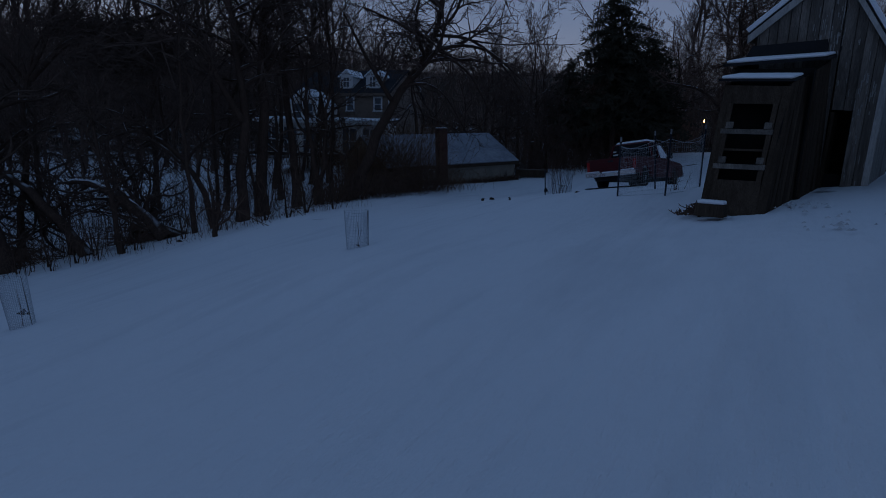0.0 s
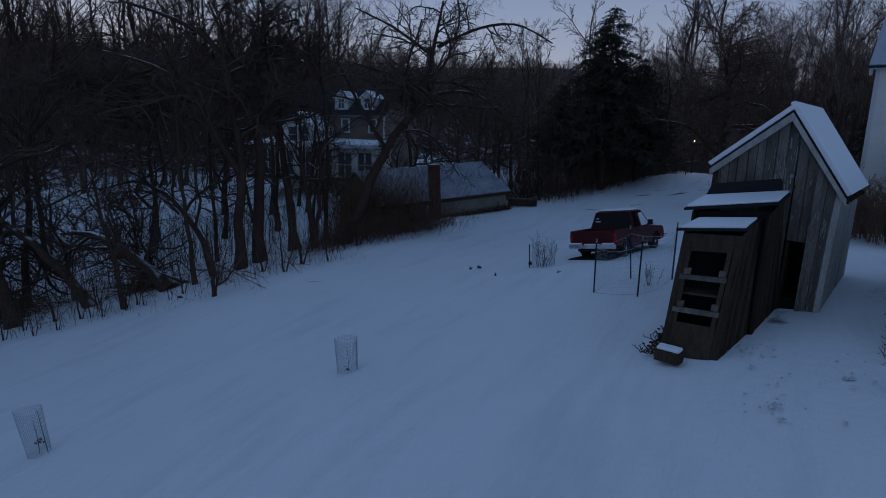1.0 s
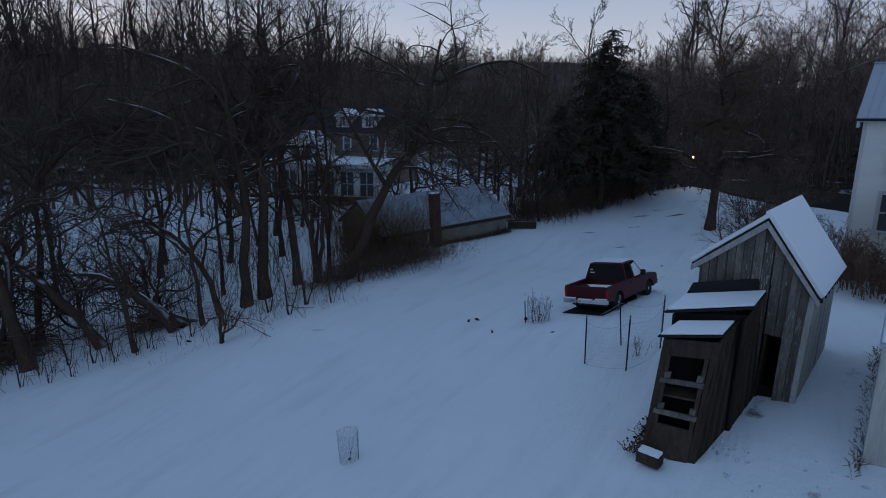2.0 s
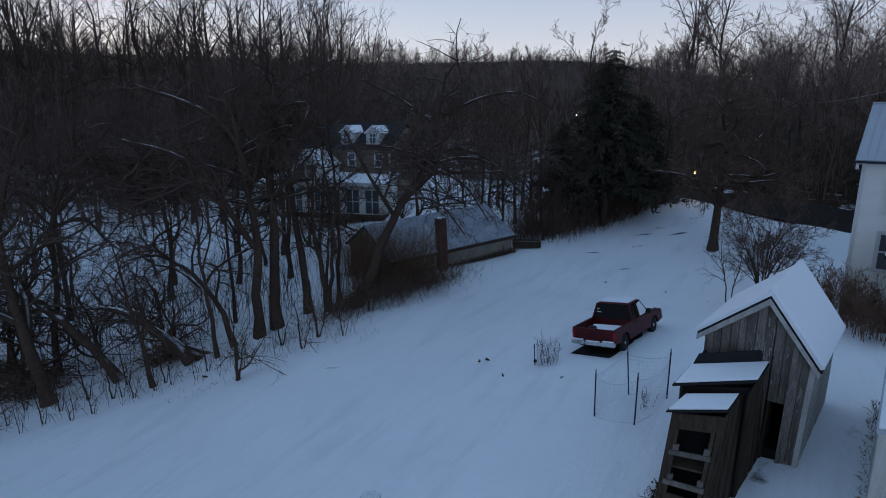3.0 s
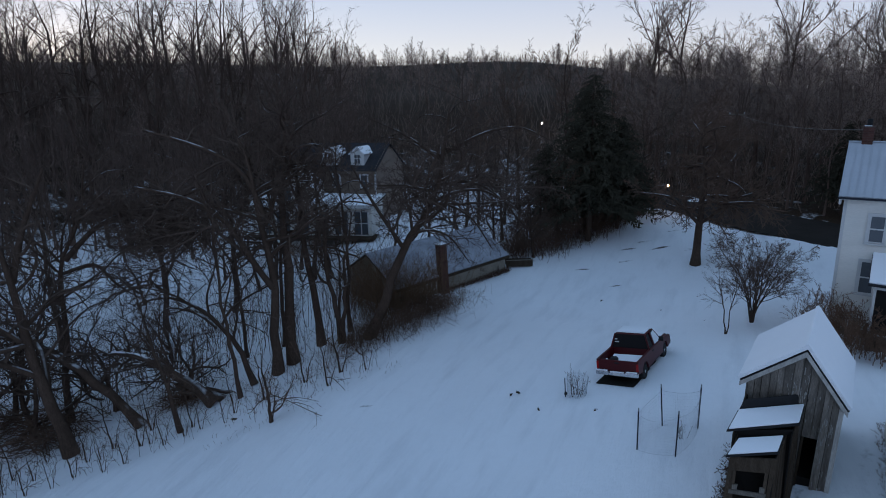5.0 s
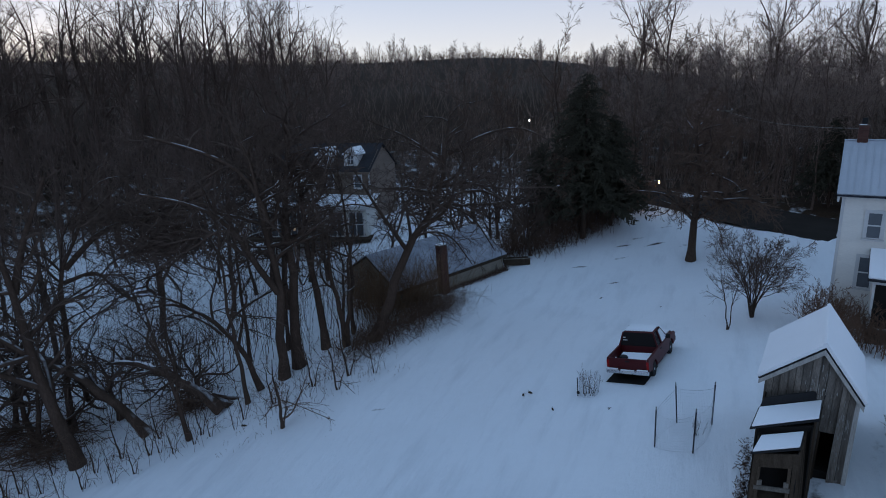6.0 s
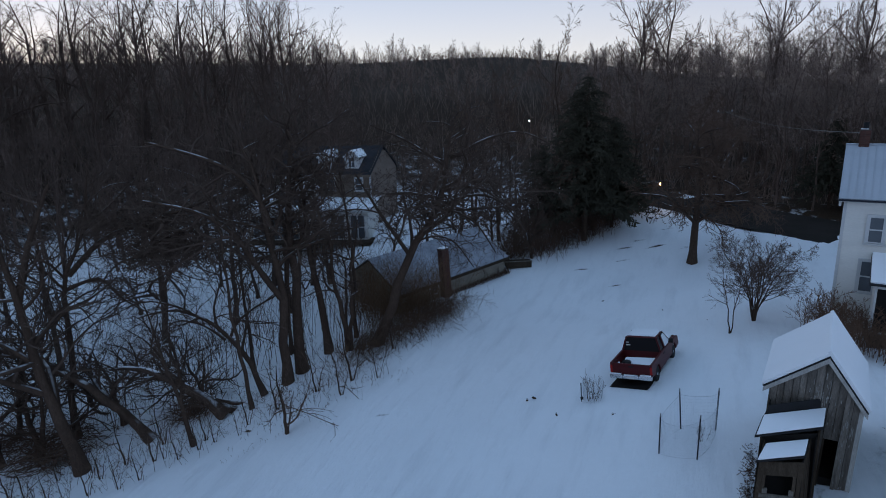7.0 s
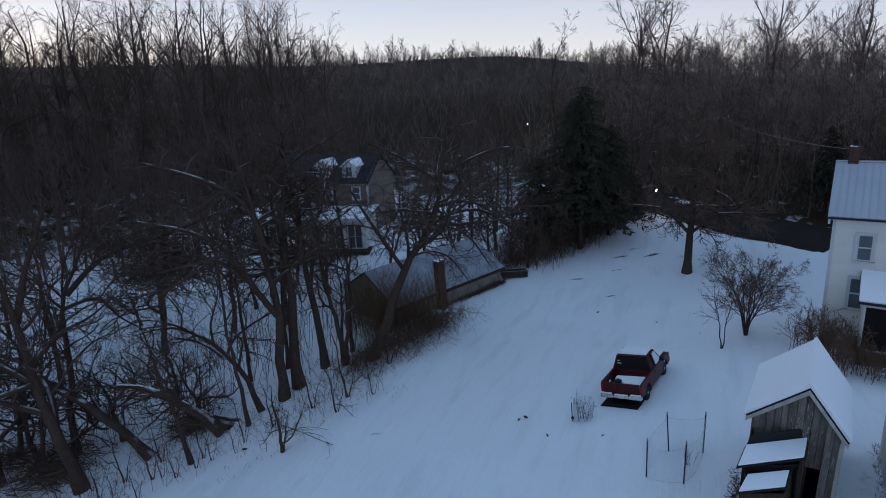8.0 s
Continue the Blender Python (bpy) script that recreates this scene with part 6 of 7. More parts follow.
# ---- the house across the stream ----
def dormer_house():
    ob = thing("dormer_house", (-9.65, 52.9, -0.6), "brown-sided house with two white dormers in its dark roof", "house", turn=164)
    # local x runs leftwards along the front, y towards the lawn
    L, D, H = 10.5, 7.0, 7.0
    R = H + 2.3
    wall = part("wall", Shape().extrude([(-D, 0), (0, 0), (0, H), (-D / 2, R - 0.2), (-D, H)], L, Matrix(((0, 1, 0, 0), (1, 0, 0, 0), (0, 0, 1, 0), (0, 0, 0, 1)))), TANSIDE, ob)
    k = (R - H) / (D / 2)
    e = 0.3
    rf = part("roof_front", Shape().slab((L + 0.2, e, H - e * k + 0.05), (-0.2, e, H - e * k + 0.05), (-0.2, -D / 2, R + 0.05), (L + 0.2, -D / 2, R + 0.05), 0.08), SHINGLE, ob)
    part("roof_back", Shape().slab((-0.2, -D - e, H - e * k + 0.05), (L + 0.2, -D - e, H - e * k + 0.05), (L + 0.2, -D / 2, R + 0.05), (-0.2, -D / 2, R + 0.05), 0.08), SHINGLE, ob)
    part("eave_board", Shape().box(-0.2, e, H - e * k - 0.2, L + 0.2, e + 0.04, H - e * k + 0.03), TANSIDE, ob)
    for x in (2.05, 4.95):
        y1, z0, w, h = -0.45, H + 0.25, 1.45, 1.25
        dm = part("dormer", Shape().box(x - w / 2, -2.6, z0 - 0.2, x + w / 2, y1, z0 + h), WHITETRIM, rf, "white gabled dormer")
        part("gable", Shape().extrude([(x - w / 2, z0 + h), (x + w / 2, z0 + h), (x, z0 + h + 0.55)], 2.1, pose(0, -2.55, 0)), WHITETRIM, dm)
        for s in (-1, 1):
            a, b = (x, z0 + h + 0.66), (x + s * (w / 2 + 0.18), z0 + h - 0.05)
            c = [(a[0], y1 + 0.15, a[1]), (b[0], y1 + 0.15, b[1]), (b[0], -3.0, b[1]), (a[0], -3.0, a[1])]
            part("snow", Shape().slab(*(c if s < 0 else (c[1], c[0], c[3], c[2])), 0.1), SNOW, dm, bevel=0.02)
        part("pane", Shape().box(x - 0.3, y1 - 0.02, z0 + 0.25, x + 0.3, y1 + 0.02, z0 + 1.1), PANE, dm)
        part("muntin", Shape().box(x - 0.03, y1 + 0.02, z0 + 0.25, x + 0.03, y1 + 0.03, z0 + 1.1).box(x - 0.3, y1 + 0.02, z0 + 0.72, x + 0.3, y1 + 0.03, z0 + 0.78), WHITETRIM, dm)
    back = Matrix(((-1, 0, 0, 0), (0, -1, 0, 0), (0, 0, 1, 0), (0, 0, 0, 1)))
    for x in (1.2, 4.2, 8.0):
        sash_window(ob, pose(x, 0.005, H - 1.75) @ back, 0.75, 1.2)
    # lapped siding and corner trim of the gable end
    side = Shape()
    z = 0.2
    while z < R - 0.5:
        lo = -D + 0.05 if z < H else -D + (z - H) / k
        hi = -0.05 if z < H else -(z - H) / k
        side.box(-0.03, lo, z, 0.0, hi, z + 0.19)
        z += 0.2
    tagged(part("gable_siding", side, PALESIDE, wall), kind="stuff")
    part("corner_board", Shape().box(-0.05, -0.12, 0, 0.1, 0.03, H - 0.25), WHITETRIM, ob)

    # sunroom wing before it
    s = thing("sunroom", (-9.6, 49.35, -0.7), "low white sunroom with glazed doors and a snowy roof", "sunroom", turn=174)
    SL, SD, F, SH = 11.7, 4.4, 1.3, 4.2
    part("deck", Shape().box(-0.4, -SD, F - 0.25, SL + 0.4, 1.1, F), DARKWOOD, s, "dark deck before the doors")
    for k in range(8):
        part("deck_post", Shape().box(k * 1.6, 0.9, 0, k * 1.6 + 0.12, 1.02, F - 0.25), DARKWOOD, s)
    part("wall", Shape().box(0, -SD, F, SL, 0, SH), WHITESIDE, s)
    for k in range(6):
        x = 1.0 + k * 1.9
        d = part("glazed_door", Shape().box(x - 0.62, -0.02, F + 0.12, x + 0.62, 0.03, F + 2.25), PANE, s, "glazed double door")
        part("frame", Shape().box(x - 0.7, -0.02, F, x - 0.62, 0.06, F + 2.35).box(x + 0.62, -0.02, F, x + 0.7, 0.06, F + 2.35).box(x - 0.05, 0.0, F, x + 0.05, 0.06, F + 2.25).box(x - 0.62, 0.0, F + 2.25, x + 0.62, 0.06, F + 2.35).box(x - 0.62, 0.0, F + 1.15, x + 0.62, 0.05, F + 1.22), WHITETRIM, d)
        if k == 3:
            part("lamplight", Shape().box(x + 0.2, 0.032, F + 0.6, x + 0.45, 0.04, F + 0.95), ROOMGLOW, d, "warm lamplight behind the glass")
    roof = part("roof", Shape().slab((SL + 0.4, 0.5, SH), (-0.4, 0.5, SH), (-0.4, -SD, SH + 0.4), (SL + 0.4, -SD, SH + 0.4), 0.12), SHINGLE, s)
    part("snow", Shape().slab((SL + 0.38, 0.48, SH + 0.12), (-0.38, 0.48, SH + 0.12), (-0.38, -SD, SH + 0.52), (SL + 0.38, -SD, SH + 0.52), 0.11), SNOW, roof, "thick blanket of snow", bevel=0.03)
    part("fascia", Shape().box(-0.4, 0.5, SH - 0.25, SL + 0.4, 0.54, SH), WHITETRIM, s)
    # gabled bay rising behind the sunroom
    b = thing("gabled_bay", (-17.3, 51.2, -0.7), "white gabled bay with a pair of windows", "house wing", turn=170)
    part("wall", Shape().extrude([(-1.6, 0), (1.6, 0), (1.6, 5.6), (0, 6.9), (-1.6, 5.6)], -4.0, pose(0, 0, 0)), WHITESIDE, b)
    for q in (-1, 1):
        c = [(0, 0.2, 7.15), (q * 1.8, 0.2, 5.6), (q * 1.8, -4.0, 5.6), (0, -4.0, 7.15)]
        part("roof", Shape().slab(*(c if q < 0 else (c[1], c[0], c[3], c[2])), 0.15), SNOW, b)
        win = part("window", Shape().box(q * 0.6 - 0.38, -0.01, 4.3, q * 0.6 + 0.38, 0.03, 5.7), PANE, b)
        part("frame", Shape().box(q * 0.6 - 0.46, 0, 4.2, q * 0.6 - 0.38, 0.05, 5.78).box(q * 0.6 + 0.38, 0, 4.2, q * 0.6 + 0.46, 0.05, 5.78).box(q * 0.6 - 0.38, 0, 5.7, q * 0.6 + 0.38, 0.05, 5.78).box(q * 0.6 - 0.38, 0, 4.97, q * 0.6 + 0.38, 0.045, 5.03), WHITETRIM, win)


weathered_shed()
shed_lean_to()
shed_clutter()
white_outbuilding()
farmhouse()
garage()
dormer_house()

# ---- the red pickup ----
def pickup():
    c = on_land(6.9, 21.8, 56.9 - 90)
    ob = thing("pickup_truck", c @ pose(0, -2.5, -0.02) @ Matrix.Scale(0.965, 4), "parked dark red pickup truck with snow on roof and bed", "truck")
    W = 0.93
    arch = lambda y, r: [(y + r * math.cos(radians(t)), 0.36 + r * math.sin(radians(t))) for t in range(0, 181, 20)]
    outline = [(0.14, 0.52), (0.14, 1.02), (0.18, 1.08), (1.98, 1.08), (3.42, 1.06), (4.9, 0.95), (5.08, 0.86), (5.12, 0.6), (5.06, 0.42)] + arch(4.2, 0.42) + [(3.7, 0.36), (1.6, 0.36)] + arch(1.12, 0.42) + [(0.64, 0.46)]
    turn = Matrix(((0, 1, 0, 0), (1, 0, 0, 0), (0, 0, 1, 0), (0, 0, 0, 1)))
    for name, x0 in (("left_side", -W), ("right_side", W - 0.10)):
        part(name, Shape().extrude(outline, 0.10, pose(x0, 0, 0) @ turn), RED, ob, bevel=0.025)
    part("bed_floor", Shape().box(-W + 0.1, 0.2, 0.60, W - 0.1, 1.95, 0.66), BLACKPLASTIC, ob)
    part("tailgate", Shape().box(-W + 0.11, 0.13, 0.58, W - 0.11, 0.20, 1.07).box(-0.5, 0.12, 0.70, 0.5, 0.13, 0.95), RED, ob, bevel=0.015)
    part("tailgate_handle", Shape().box(-0.1, 0.105, 0.93, 0.1, 0.125, 0.99), BLACKPLASTIC, ob)
    bump = part("rear_bumper", Shape().box(-W, -0.02, 0.42, -0.36, 0.12, 0.60).box(0.36, -0.02, 0.42, W, 0.12, 0.60).box(-0.36, 0.0, 0.42, 0.36, 0.12, 0.55), CHROME, ob, "chrome rear bumper with a step", bevel=0.02)
    part("number_plate", Shape().box(-0.16, -0.012, 0.43, 0.16, -0.002, 0.55), WHITETRIM, bump, "pale blank plate")
    part("snow", Shape().box(-0.9, -0.01, 0.603, -0.42, 0.1, 0.635).box(0.42, -0.01, 0.603, 0.88, 0.1, 0.635).box(-0.3, 0.0, 0.553, 0.3, 0.09, 0.60), SNOW, bump, "ledge of snow", bevel=0.012)
    # cab
    # near-black sheet laid on the snow as the truck's shade
    part("bare_ground", Shape().hexa([(-0.98, -0.10, 0.0), (0.72, -0.06, 0.0), (0.95, 4.9, 0.0), (-0.95, 4.9, 0.0), (-0.92, -0.05, 0.04), (0.66, -0.01, 0.04), (0.88, 4.8, 0.04), (-0.88, 4.8, 0.04)]), DARK, ob, "dark sheet standing in for the shade under the truck", bevel=0.02)
    part("cab_base", Shape().box(-W + 0.1, 1.95, 0.40, W - 0.1, 3.45, 1.08), RED, ob)
    b, t = 1.07, 1.68
    lo = [(-0.86, 1.94), (0.86, 1.94), (0.86, 3.62), (-0.86, 3.62)]
    hi = [(-0.68, 2.06), (0.68, 2.06), (0.68, 3.06), (-0.68, 3.06)]
    part("cab_glass", Shape().hexa([(x, y, b) for x, y in lo] + [(x, y, t) for x, y in hi]), GLASS, ob, "dark tinted windows")
    P = lambda k, f, out=0.012: Vector((*lo[k], b)).lerp(Vector((*hi[k], t)), f) + Vector((out if lo[k][0] > 0 else -out, out if k > 1 else -out, 0))
    for k in range(4):
        a, c2 = P(k, -0.02), P(k, 1.02)
        part("pillar", Shape().rod([a, c2], 0.04, 6), RED, ob, smooth=True)
    for s in (-1, 1):
        part("door_pillar", Shape().rod([(s * 0.868, 2.62, b), (s * 0.69, 2.60, t)], 0.04, 6), RED, ob, smooth=True)
    part("roof", Shape().hexa([(-0.71, 2.02, t), (0.71, 2.02, t), (0.71, 3.10, t), (-0.71, 3.10, t), (-0.62, 2.12, t + 0.07), (0.62, 2.12, t + 0.07), (0.62, 3.0, t + 0.07), (-0.62, 3.0, t + 0.07)]), RED, ob, bevel=0.03)
    part("roof_snow", Shape().hexa([(-0.66, 2.10, t + 0.06), (0.66, 2.10, t + 0.06), (0.66, 3.04, t + 0.06), (-0.66, 3.04, t + 0.06), (-0.58, 2.16, t + 0.14), (0.58, 2.16, t + 0.14), (0.58, 2.98, t + 0.14), (-0.58, 2.98, t + 0.14)]), SNOW, ob, "layer of snow", bevel=0.03)
    # snow on the windscreen and bonnet, wipers' corner left dark
    part("windscreen_snow", Shape().hexa([(-0.80, 3.62, b), (0.80, 3.62, b), (0.80, 3.67, b + 0.03), (-0.80, 3.67, b + 0.03), (-0.3, 3.16, t - 0.06), (0.60, 3.10, t - 0.02), (0.60, 3.15, t + 0.01), (-0.3, 3.20, t - 0.03)]), SNOW, ob, "snow sheet on the windscreen", bevel=0.01)
    part("side_window_snow", Shape().hexa([(0.875, 2.72, b + 0.03), (0.905, 2.72, b + 0.03), (0.905, 3.54, b + 0.03), (0.875, 3.54, b + 0.03), (0.705, 2.80, t - 0.10), (0.735, 2.80, t - 0.10), (0.735, 3.10, t - 0.05), (0.705, 3.10, t - 0.05)]), SNOW, ob, "snow stuck to the side window", bevel=0.008)
    part("hood", Shape().hexa([(-W + 0.1, 3.40, 0.6), (W - 0.1, 3.40, 0.6), (W - 0.12, 5.06, 0.6), (-W + 0.12, 5.06, 0.6), (-W + 0.1, 3.40, 1.075), (W - 0.1, 3.40, 1.075), (W - 0.16, 5.02, 0.93), (-W + 0.16, 5.02, 0.93)]), RED, ob, bevel=0.04)
    part("hood_snow", Shape().slab((-0.76, 3.68, 1.10), (0.76, 3.68, 1.10), (0.70, 4.96, 0.985), (-0.70, 4.96, 0.985), 0.06), SNOW, ob, "layer of snow", bevel=0.02)
    part("front_bumper", Shape().box(-W, 5.04, 0.40, W, 5.22, 0.58), CHROME, ob, bevel=0.03)
    part("grille", Shape().box(-0.5, 5.05, 0.60, 0.5, 5.13, 0.86), BLACKPLASTIC, ob)
    for s in (-1, 1):
        part("headlight", Shape().box(s * 0.72 - 0.17, 5.04, 0.66, s * 0.72 + 0.17, 5.12, 0.86), LENSWHITE, ob, bevel=0.02)
        part("tail_lamp", Shape().box(s * 0.875 - 0.055, 0.122, 0.64, s * 0.875 + 0.055, 0.16, 0.98), LENSRED, ob, bevel=0.015)
        mir = part("mirror", Shape().box(s * 1.02 - 0.10, 3.28, 1.08, s * 1.02 + 0.10, 3.38, 1.30), BLACKPLASTIC, ob, "black door mirror", bevel=0.03)
        part("bracket", Shape().box(min(s * 0.86, s * 0.94), 3.30, 1.10, max(s * 0.86, s * 0.94), 3.36, 1.16), BLACKPLASTIC, mir)
        part("door_handle", Shape().box(s * 0.945 - 0.015, 2.18, 0.92, s * 0.945 + 0.015, 2.36, 0.97), BLACKPLASTIC, ob)
        for y in (1.12, 4.2):
            m = pose(s * 0.78, y, 0.34, 0, 90, 0)
            wheel = part("wheel", Shape().lathe([(0.20, -0.11), (0.31, -0.115), (0.345, -0.08), (0.345, 0.08), (0.31, 0.115), (0.20, 0.11)], 22, m), RUBBER, ob, smooth=True)
            part("rim", Shape().lathe([(0.05, -0.1), (0.21, -0.085), (0.21, 0.085), (0.12, 0.10), (0.05, 0.115)], 16, m), CHROME, wheel)
    # snow lying in the bed, and stickers on the rear glass
    part("bed_snow", Shape().hexa([(-0.62, 0.75, 0.66), (0.80, 0.62, 0.66), (0.80, 1.90, 0.66), (-0.70, 1.90, 0.66), (-0.55, 0.86, 0.88), (0.77, 0.74, 0.84), (0.77, 1.55, 0.92), (-0.60, 1.45, 0.92)]), SNOW, ob, "drift of snow in the bed", bevel=0.05)
    part("bed_bag", Shape().lathe([(0.16, 0.86), (0.20, 0.93), (0.14, 1.0), (0.03, 1.03)], 9, pose(-0.34, 0.75, 0)), BLACKPLASTIC, ob, "dark bundle in the bed", smooth=True)
    for f, w in ((0.58, 0.06), (0.38, 0.10)):
        y, z = 1.94 + 0.12 * f - 0.012, b + (t - b) * f
        part("sticker", Shape().box(-0.70 + 0.0, y - 0.008, z, -0.70 + w * 2, y, z + 0.05), WHITETRIM, ob)
    part("under_body", Shape().box(-0.7, 0.3, 0.28, 0.7, 4.9, 0.42), BLACKPLASTIC, ob)


# ---- garden enclosure of posts and netting ----
def garden_fence():
    posts = [(4.96, 14.82, 1.42, -0.02), (6.03, 14.25, 1.48, 0.0), (7.28, 15.69, 1.56, 0.0), (6.22, 16.10, 1.50, -0.09)]
    ob = thing("garden_fence", (6.1, 15.2, land_at(6.1, 15.2)), "square garden pen of dark steel posts and wire netting", "fence")
    tops = []
    for x, y, h, lean in posts:
        z = land_at(x, y) - ob.location.z
        m = pose(x - 6.1, y - 15.2, z - 0.2)
        p = part("post", Shape().box(-0.019, -0.016, 0, 0.019, 0.016, h + 0.2, m @ Matrix(((1, 0, lean, 0), (0, 1, 0, 0), (0, 0, 1, 0), (0, 0, 0, 1)))), POSTMETAL, ob)
        part("snow_tip", Shape().box(-0.018, -0.015, h + 0.2, 0.018, 0.015, h + 0.32, m @ Matrix(((1, 0, lean, 0), (0, 1, 0, 0), (0, 0, 1, 0), (0, 0, 0, 1)))), WIRE, p, "pale bare tip")
        tops.append((x - 6.1, y - 15.2, z, h, lean))
    rng = random.Random(5)
    for k in range(4):
        a, b = tops[k], tops[(k + 1) % 4]
        s = Shape()
        n = 22
        bow = 0.15
        mid = Vector(((a[0] + b[0]) / 2, (a[1] + b[1]) / 2))
        out = mid.normalized() * bow

        def at(t, f):
            q = 4 * t * (1 - t)
            h = (a[3] * (1 - t) + b[3] * t) * (0.92 - 0.10 * q)
            return (a[0] * (1 - t) + b[0] * t + out.x * q + (a[4] * (1 - t) + b[4] * t) * h * f, a[1] * (1 - t) + b[1] * t + out.y * q, a[2] * (1 - t) + b[2] * t + h * f)
        for i in range(n + 1):
            s.rod([at(i / n, f) for f in (0, 0.5, 1)], 0.0015, 3)
        for f in (0.0, 0.08, 0.16, 0.24, 0.32, 0.41, 0.5, 0.6, 0.7, 0.8, 0.9, 1.0):
            s.rod([at(i / 8, f) for i in range(9)], 0.006 if f in (0.0, 1.0) else 0.0017, 3)
        part("netting", s, NETTING, ob, "thin pale netting")
    # a tuft of dead plants inside
    st = [upright(6.5 + rng.gauss(0, 0.12), 15.2 + rng.gauss(0, 0.12), rng.uniform(0.35, 0.65), (rng.uniform(-0.3, 0.3), rng.uniform(-0.2, 0.2))) for _ in range(9)]
    bare_tree("dead_plant", 120, st, [0.006] * 9, "dead garden plant inside the wire pen", "plant", levels=[(4, 0.3, 30, 0.4, 4, 0.12, 0.05), (3, 0.2, 30, 0.5, 3, 0.14, 0.02)], low=0.003)


def trodden_snow():
    """Kicked-up lumps along the footpaths to the shed's doorway."""
    rng = np.random.default_rng(41)
    v, f = [], []
    paths = (((7.9, 10.9), (7.4, 9.6), (6.9, 8.2), (6.8, 6.9), 34), ((8.0, 10.9), (9.4, 11.3), (10.6, 12.4), (12.0, 14.6), 70), ((6.9, 10.2), (7.5, 10.5), (8.2, 10.9), (8.9, 10.9), 80), ((8.9, 10.6), (8.8, 9.8), (8.6, 9.0), (8.5, 8.2), 20))
    for a, b, c, d, n in paths:
        line = np.array([a, b, c, d])
        for t in rng.uniform(0, 2.999, n):
            k = int(t)
            x, y = line[k] + (line[k + 1] - line[k]) * (t - k) + rng.normal(0, 0.3, 2)
            r, turn, long = rng.uniform(0.014, 0.045), rng.uniform(0, 6.28), rng.uniform(1.0, 1.9)
            j = len(v)
            for q in range(7):
                w = r * rng.uniform(0.7, 1.25)
                p, o = w * long * math.cos(q * 0.898), w * math.sin(q * 0.898)
                px, py = x + p * math.cos(turn) - o * math.sin(turn), y + p * math.sin(turn) + o * math.cos(turn)
                v.append((px, py, land_at(px, py) - 0.02))
            v.append((x, y, land_at(x, y) + r * rng.uniform(0.35, 0.6)))
            f += [(j + q, j + (q + 1) % 7, j + 7) for q in range(7)]
    me = bpy.data.meshes.new("trodden_snow")
    me.from_pydata(v, [], f)
    me.materials.append(TRODDEN)
    tagged(new("trodden_snow", me), "lumps of trodden dirty snow round the shed doorway", "snow", kind="stuff")


def tree_guard(x, y, h, r, lean, label):
    """A tube of plastic mesh round a seedling, tied to a stake."""
    ob = thing("tree_guard", (x, y, land_at(x, y) - 0.03), label, "tree guard", "mesh tree guards on the lawn")
    s = Shape()
    n = 44
    sh = Matrix(((1, 0, lean, 0), (0, 1, 0, 0), (0, 0, 1, 0), (0, 0, 0, 1)))
    for i in range(n):
        a = 2 * math.pi * i / n
        s.rod([(r * 0.9 * math.cos(a), r * 0.9 * math.sin(a), 0), (r * 1.06 * math.cos(a), r * 1.06 * math.sin(a), h * (1 + 0.03 * math.sin(2 * a)))], 0.0030, 3, sh)
    k = 0
    while k * 0.032 < h:
        z = k * 0.032
        w = r * (0.9 + 0.16 * z / h)
        s.rod([(w * math.cos(t / 12 * math.pi), w * math.sin(t / 12 * math.pi), z) for t in range(25)], 0.0024, 3, sh)
        k += 1
    part("mesh_tube", s, MESHPLASTIC, ob, "grey mesh tube")
    part("stake", Shape().rod([(r * 0.96, -0.02, -0.1), (r * 1.0, -0.02, h * 1.02)], 0.007, 6, sh), GREYWOOD, ob, "grey stake tied to the tube")
    part("seedling", Shape().rod([(0, 0, 0), (0.03, 0.02, h * 0.4), (0.0, 0.05, h * 0.75)], [0.010, 0.007, 0.003], 5, sh).rod([(0.03, 0.02, h * 0.35), (0.10, -0.02, h * 0.6)], 0.004, 4, sh), TWIG, ob)
    leaves = random.Random(int(x * 10))
    tuft = Shape()
    for _ in range(6):
        a, z, q = leaves.uniform(0, 6.28), h * leaves.uniform(0.15, 0.4), leaves.uniform(0.02, 0.10)
        c = Vector((q * math.cos(a), q * math.sin(a), z))
        tuft.add([c, c + Vector((0.05, 0.02, 0.02)), c + Vector((0.09, 0.0, -0.03)), c + Vector((0.045, -0.03, -0.01))], [(0, 1, 2, 3)], sh)
    tagged(part("dead_leaf", tuft, DARKWOOD, ob, "dead brown leaves on the seedling"), kind="stuff")


# ---- lamp, power line and the small things ----
def street_lamp(x, y, top, label, bulb, r=0.11):
    ob = thing("yard_lamp", (x, y, land_at(x, y) - 0.05), label, "lamp post")
    h = top - land_at(x, y)
    part("post", Shape().lathe([(0.09, 0), (0.06, 0.25), (0.045, 0.4), (0.04, h - 0.15), (0.06, h - 0.1)], 10), POSTMETAL, ob, smooth=True)
    lan = part("lantern", Shape().lathe([(0.07, h + 0.18), (0.17, h + 0.20), (0.05, h + 0.34), (0.02, h + 0.40)], 8), POSTMETAL, ob)
    part("bulb", Shape().lathe([(0.03, h - 0.10), (r, h - 0.02), (r * 1.1, h + 0.06), (r * 0.8, h + 0.16), (0.03, h + 0.19)], 10), bulb, lan, "glowing lamp globe", smooth=True)
    d = bpy.data.lights.new("lamp_light", "POINT")
    d.energy, d.color, d.shadow_soft_size = 18, (1.0, 0.66, 0.36), 0.12
    l = new("lamp_light", d)
    l.parent = ob
    l.location = (0, 0, h + 0.06)


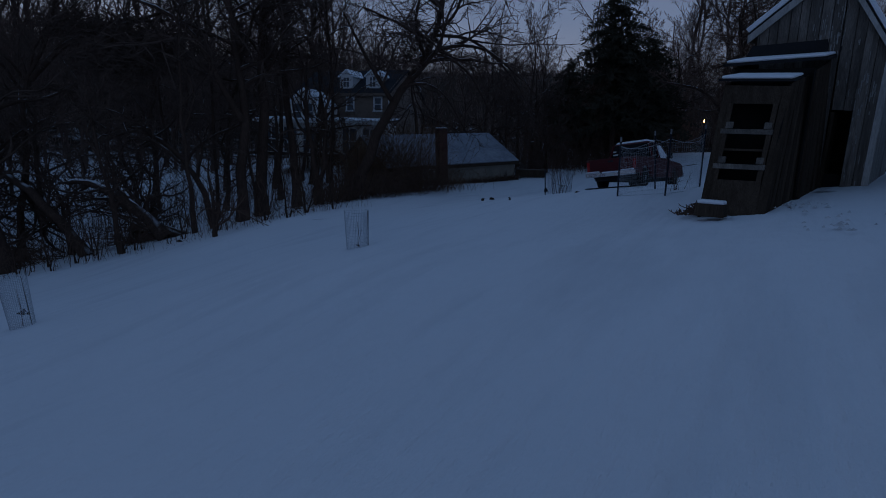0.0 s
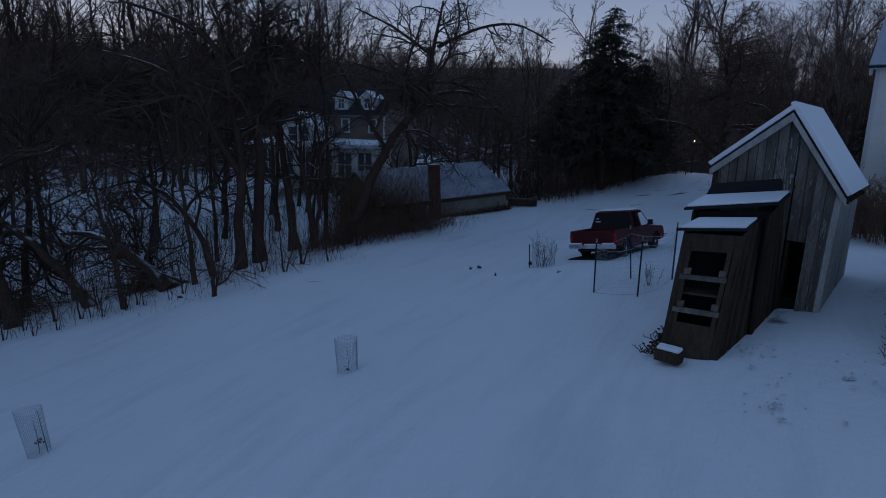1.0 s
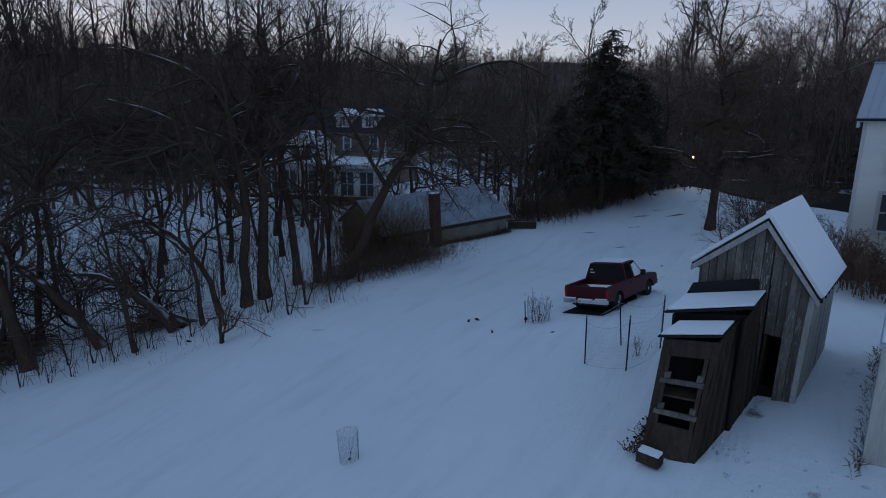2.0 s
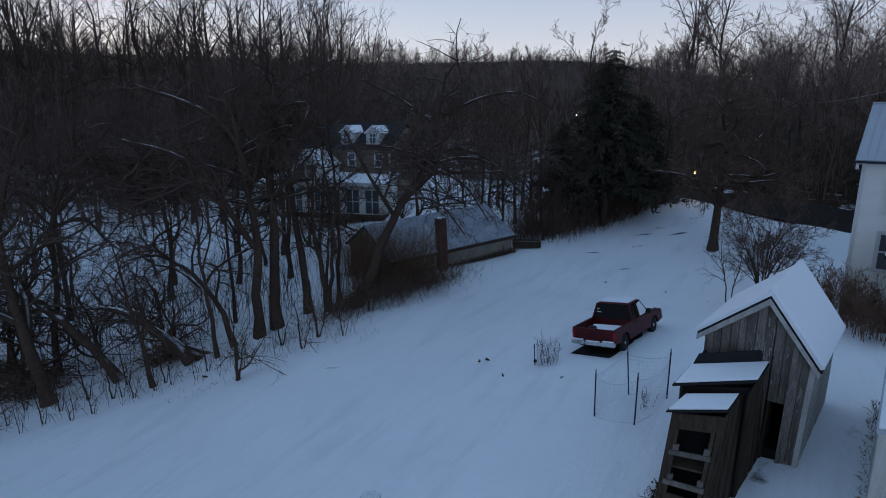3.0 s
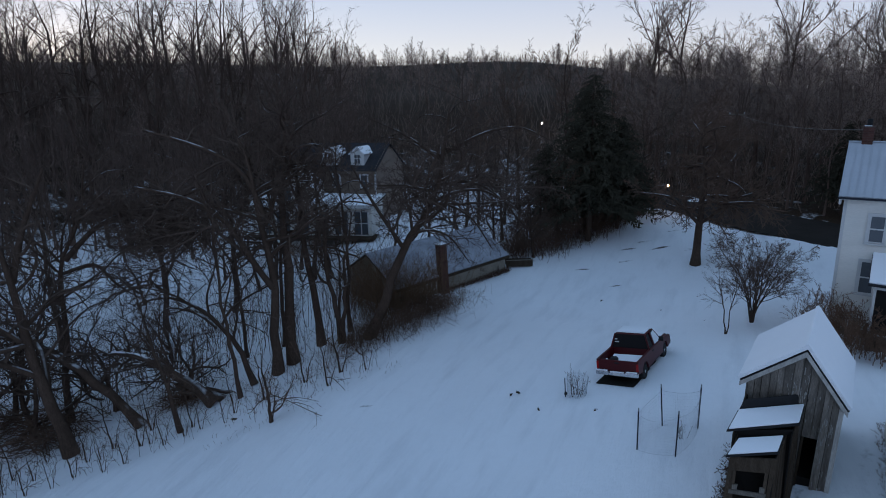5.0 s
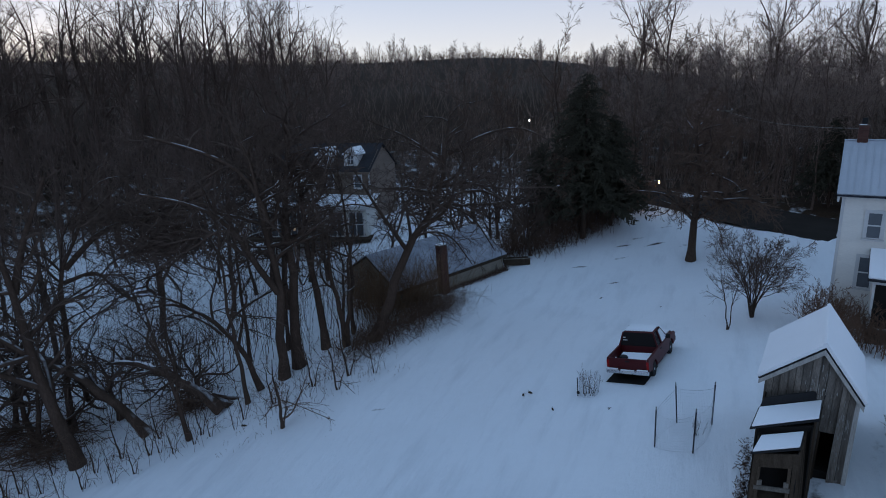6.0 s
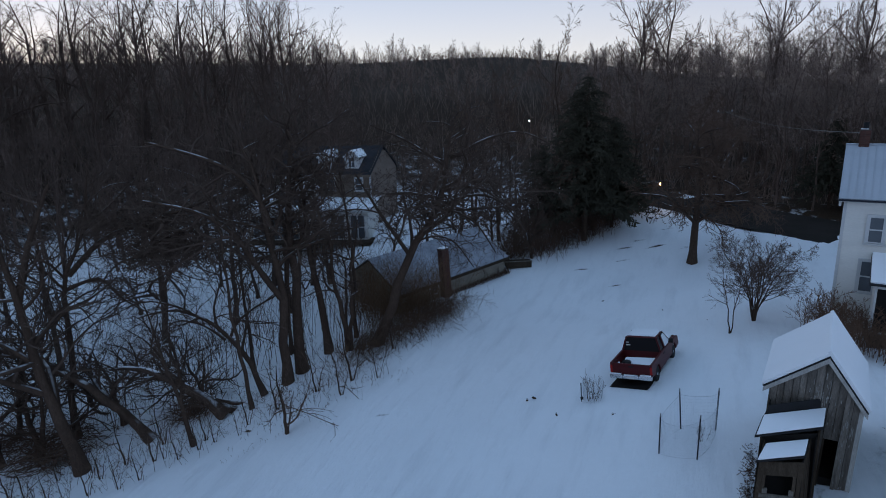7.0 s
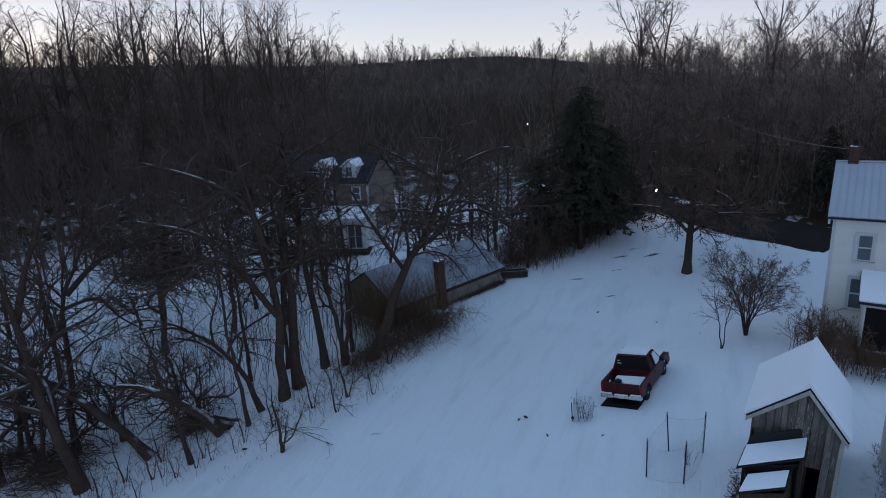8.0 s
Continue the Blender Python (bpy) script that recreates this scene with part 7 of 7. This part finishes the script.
def power_line():
    x, y = 26.1, 57.2
    g = land_at(x, y)
    ob = thing("utility_pole", (x, y, g - 0.3), "wooden utility pole among the trees beyond the road", "utility pole")
    H = 11.3 - g + 0.3
    part("pole", Shape().lathe([(0.15, 0), (0.10, H)], 10), BARK, ob, smooth=True)
    arm = part("crossarm", Shape().box(-0.8, -0.05, H - 0.55, 0.8, 0.05, H - 0.43), GREYWOOD, ob)
    for k in (-0.7, 0.0, 0.7):
        part("insulator", Shape().lathe([(0.05, H - 0.43), (0.07, H - 0.36), (0.04, H - 0.28), (0.02, H - 0.24)], 8, pose(k, 0, 0)), CERAMIC, arm, "pale ceramic insulator")
    start = Vector((26.1, 57.2, 10.9))
    for name, a, b, sag in (("power_cable", start, Vector((17.9, 25.2, 10.6)), 0.45),):
        pts = [a.lerp(b, t / 24) - Vector((0, 0, sag * 4 * (t / 24) * (1 - t / 24))) for t in range(25)]
        me = Shape().rod(pts, 0.015, 5).mesh("power_cable")
        me.materials.append(CABLE)
        tagged(new(name, me), "thin pale cable strung to the farmhouse", "cable", "power cables")


def lawn_bits():
    """Twigs, clods and scraps showing through the snow."""
    rng = random.Random(21)
    spots = [(8.2, 34.4), (12.27, 27.67), (1.42, 20.24), (1.1, 20.1), (2.09, 18.46), (4.19, 17.73), (-12.39, 22.62), (-9.03, 26.05), (17.17, 29.38), (11.0, 31.0)]
    for x, y in spots:
        ob = thing("clod", (x, y, land_at(x, y)), "dark clod and twigs showing through the snow", "clod", "clods on the lawn", turn=rng.uniform(0, 180))
        s = rng.uniform(0.035, 0.07)
        part("lump", Shape().lathe([(s * 1.3, -0.02), (s * 1.1, 0.02), (s * 0.5, 0.05), (0.01, 0.06)], 7, Matrix.Diagonal((rng.uniform(1.2, 2.2), 0.7, 1, 1))), DARKWOOD, ob)
        part("twig", Shape().rod([(-s * 2, 0, 0.02), (0, 0.05, 0.07), (s * 2.4, -0.04, 0.05)], 0.008, 4), DARKWOOD, ob)
    stake = thing("garden_stake", (3.3, 19.25, land_at(3.3, 19.25) - 0.1), "short dark stake beside a twiggy bush", "stake")
    part("stake", Shape().rod([(0, 0, 0), (-0.06, 0, 0.95)], 0.022, 6), POSTMETAL, stake)
    part("tie", Shape().lathe([(0.06, 0.2), (0.07, 0.26), (0.03, 0.32)], 7), BLACKPLASTIC, stake)
    # old trough of planks at the garage's end
    tr = thing("plank_trough", (2.3, 41.5, land_at(3.2, 41.5) - 0.05), "old plank trough beside the garage with a rim of snow", "trough", turn=4)
    part("side", Shape().box(0, 0, 0.12, 2.1, 0.06, 0.62), DARKWOOD, tr, bevel=0.01)
    part("side", Shape().box(0, 0.7, 0.12, 2.1, 0.76, 0.62), DARKWOOD, tr, bevel=0.01)
    part("bottom", Shape().box(0.06, 0.062, 0.14, 2.04, 0.698, 0.2), DARK, tr)
    part("rim", Shape().box(-0.03, -0.03, 0.622, 2.13, 0.09, 0.67), GREYWOOD, tr, bevel=0.01)
    for x in (0.1, 1.9):
        part("leg", Shape().box(x, 0.1, 0, x + 0.1, 0.66, 0.12), DARKWOOD, tr)
    brd = thing("old_board", (1.6, 40.2, land_at(1.6, 40.2) - 0.03), "weathered board leaning at the garage corner", "board", turn=20)
    part("plank", Shape().hexa([(0, 0, 0), (0.2, 0, 0), (0.2, 0.04, 0), (0, 0.04, 0), (-0.1, 0.35, 1.0), (0.1, 0.35, 1.0), (0.1, 0.39, 1.0), (-0.1, 0.39, 1.0)]), GREYWOOD, brd)


pickup()
trodden_snow()
garden_fence()
tree_guard(-0.95, 10.5, 0.95, 0.24, -0.04, "grey mesh tube round a seedling on the lawn")
tree_guard(-7.2, 8.75, 1.05, 0.24, -0.16, "leaning mesh tube round a seedling on the lawn")
tree_guard(3.75, 19.3, 0.85, 0.42, 0.03, "loose wire ring round a small twiggy bush")
street_lamp(18.2, 52.4, 4.5, "lit lamp post beside the drive", BULB, 0.05)
street_lamp(11.9, 97.3, 9.3, "distant lit lamp among the trees", BULBCOLD, 0.055)
power_line()
lawn_bits()
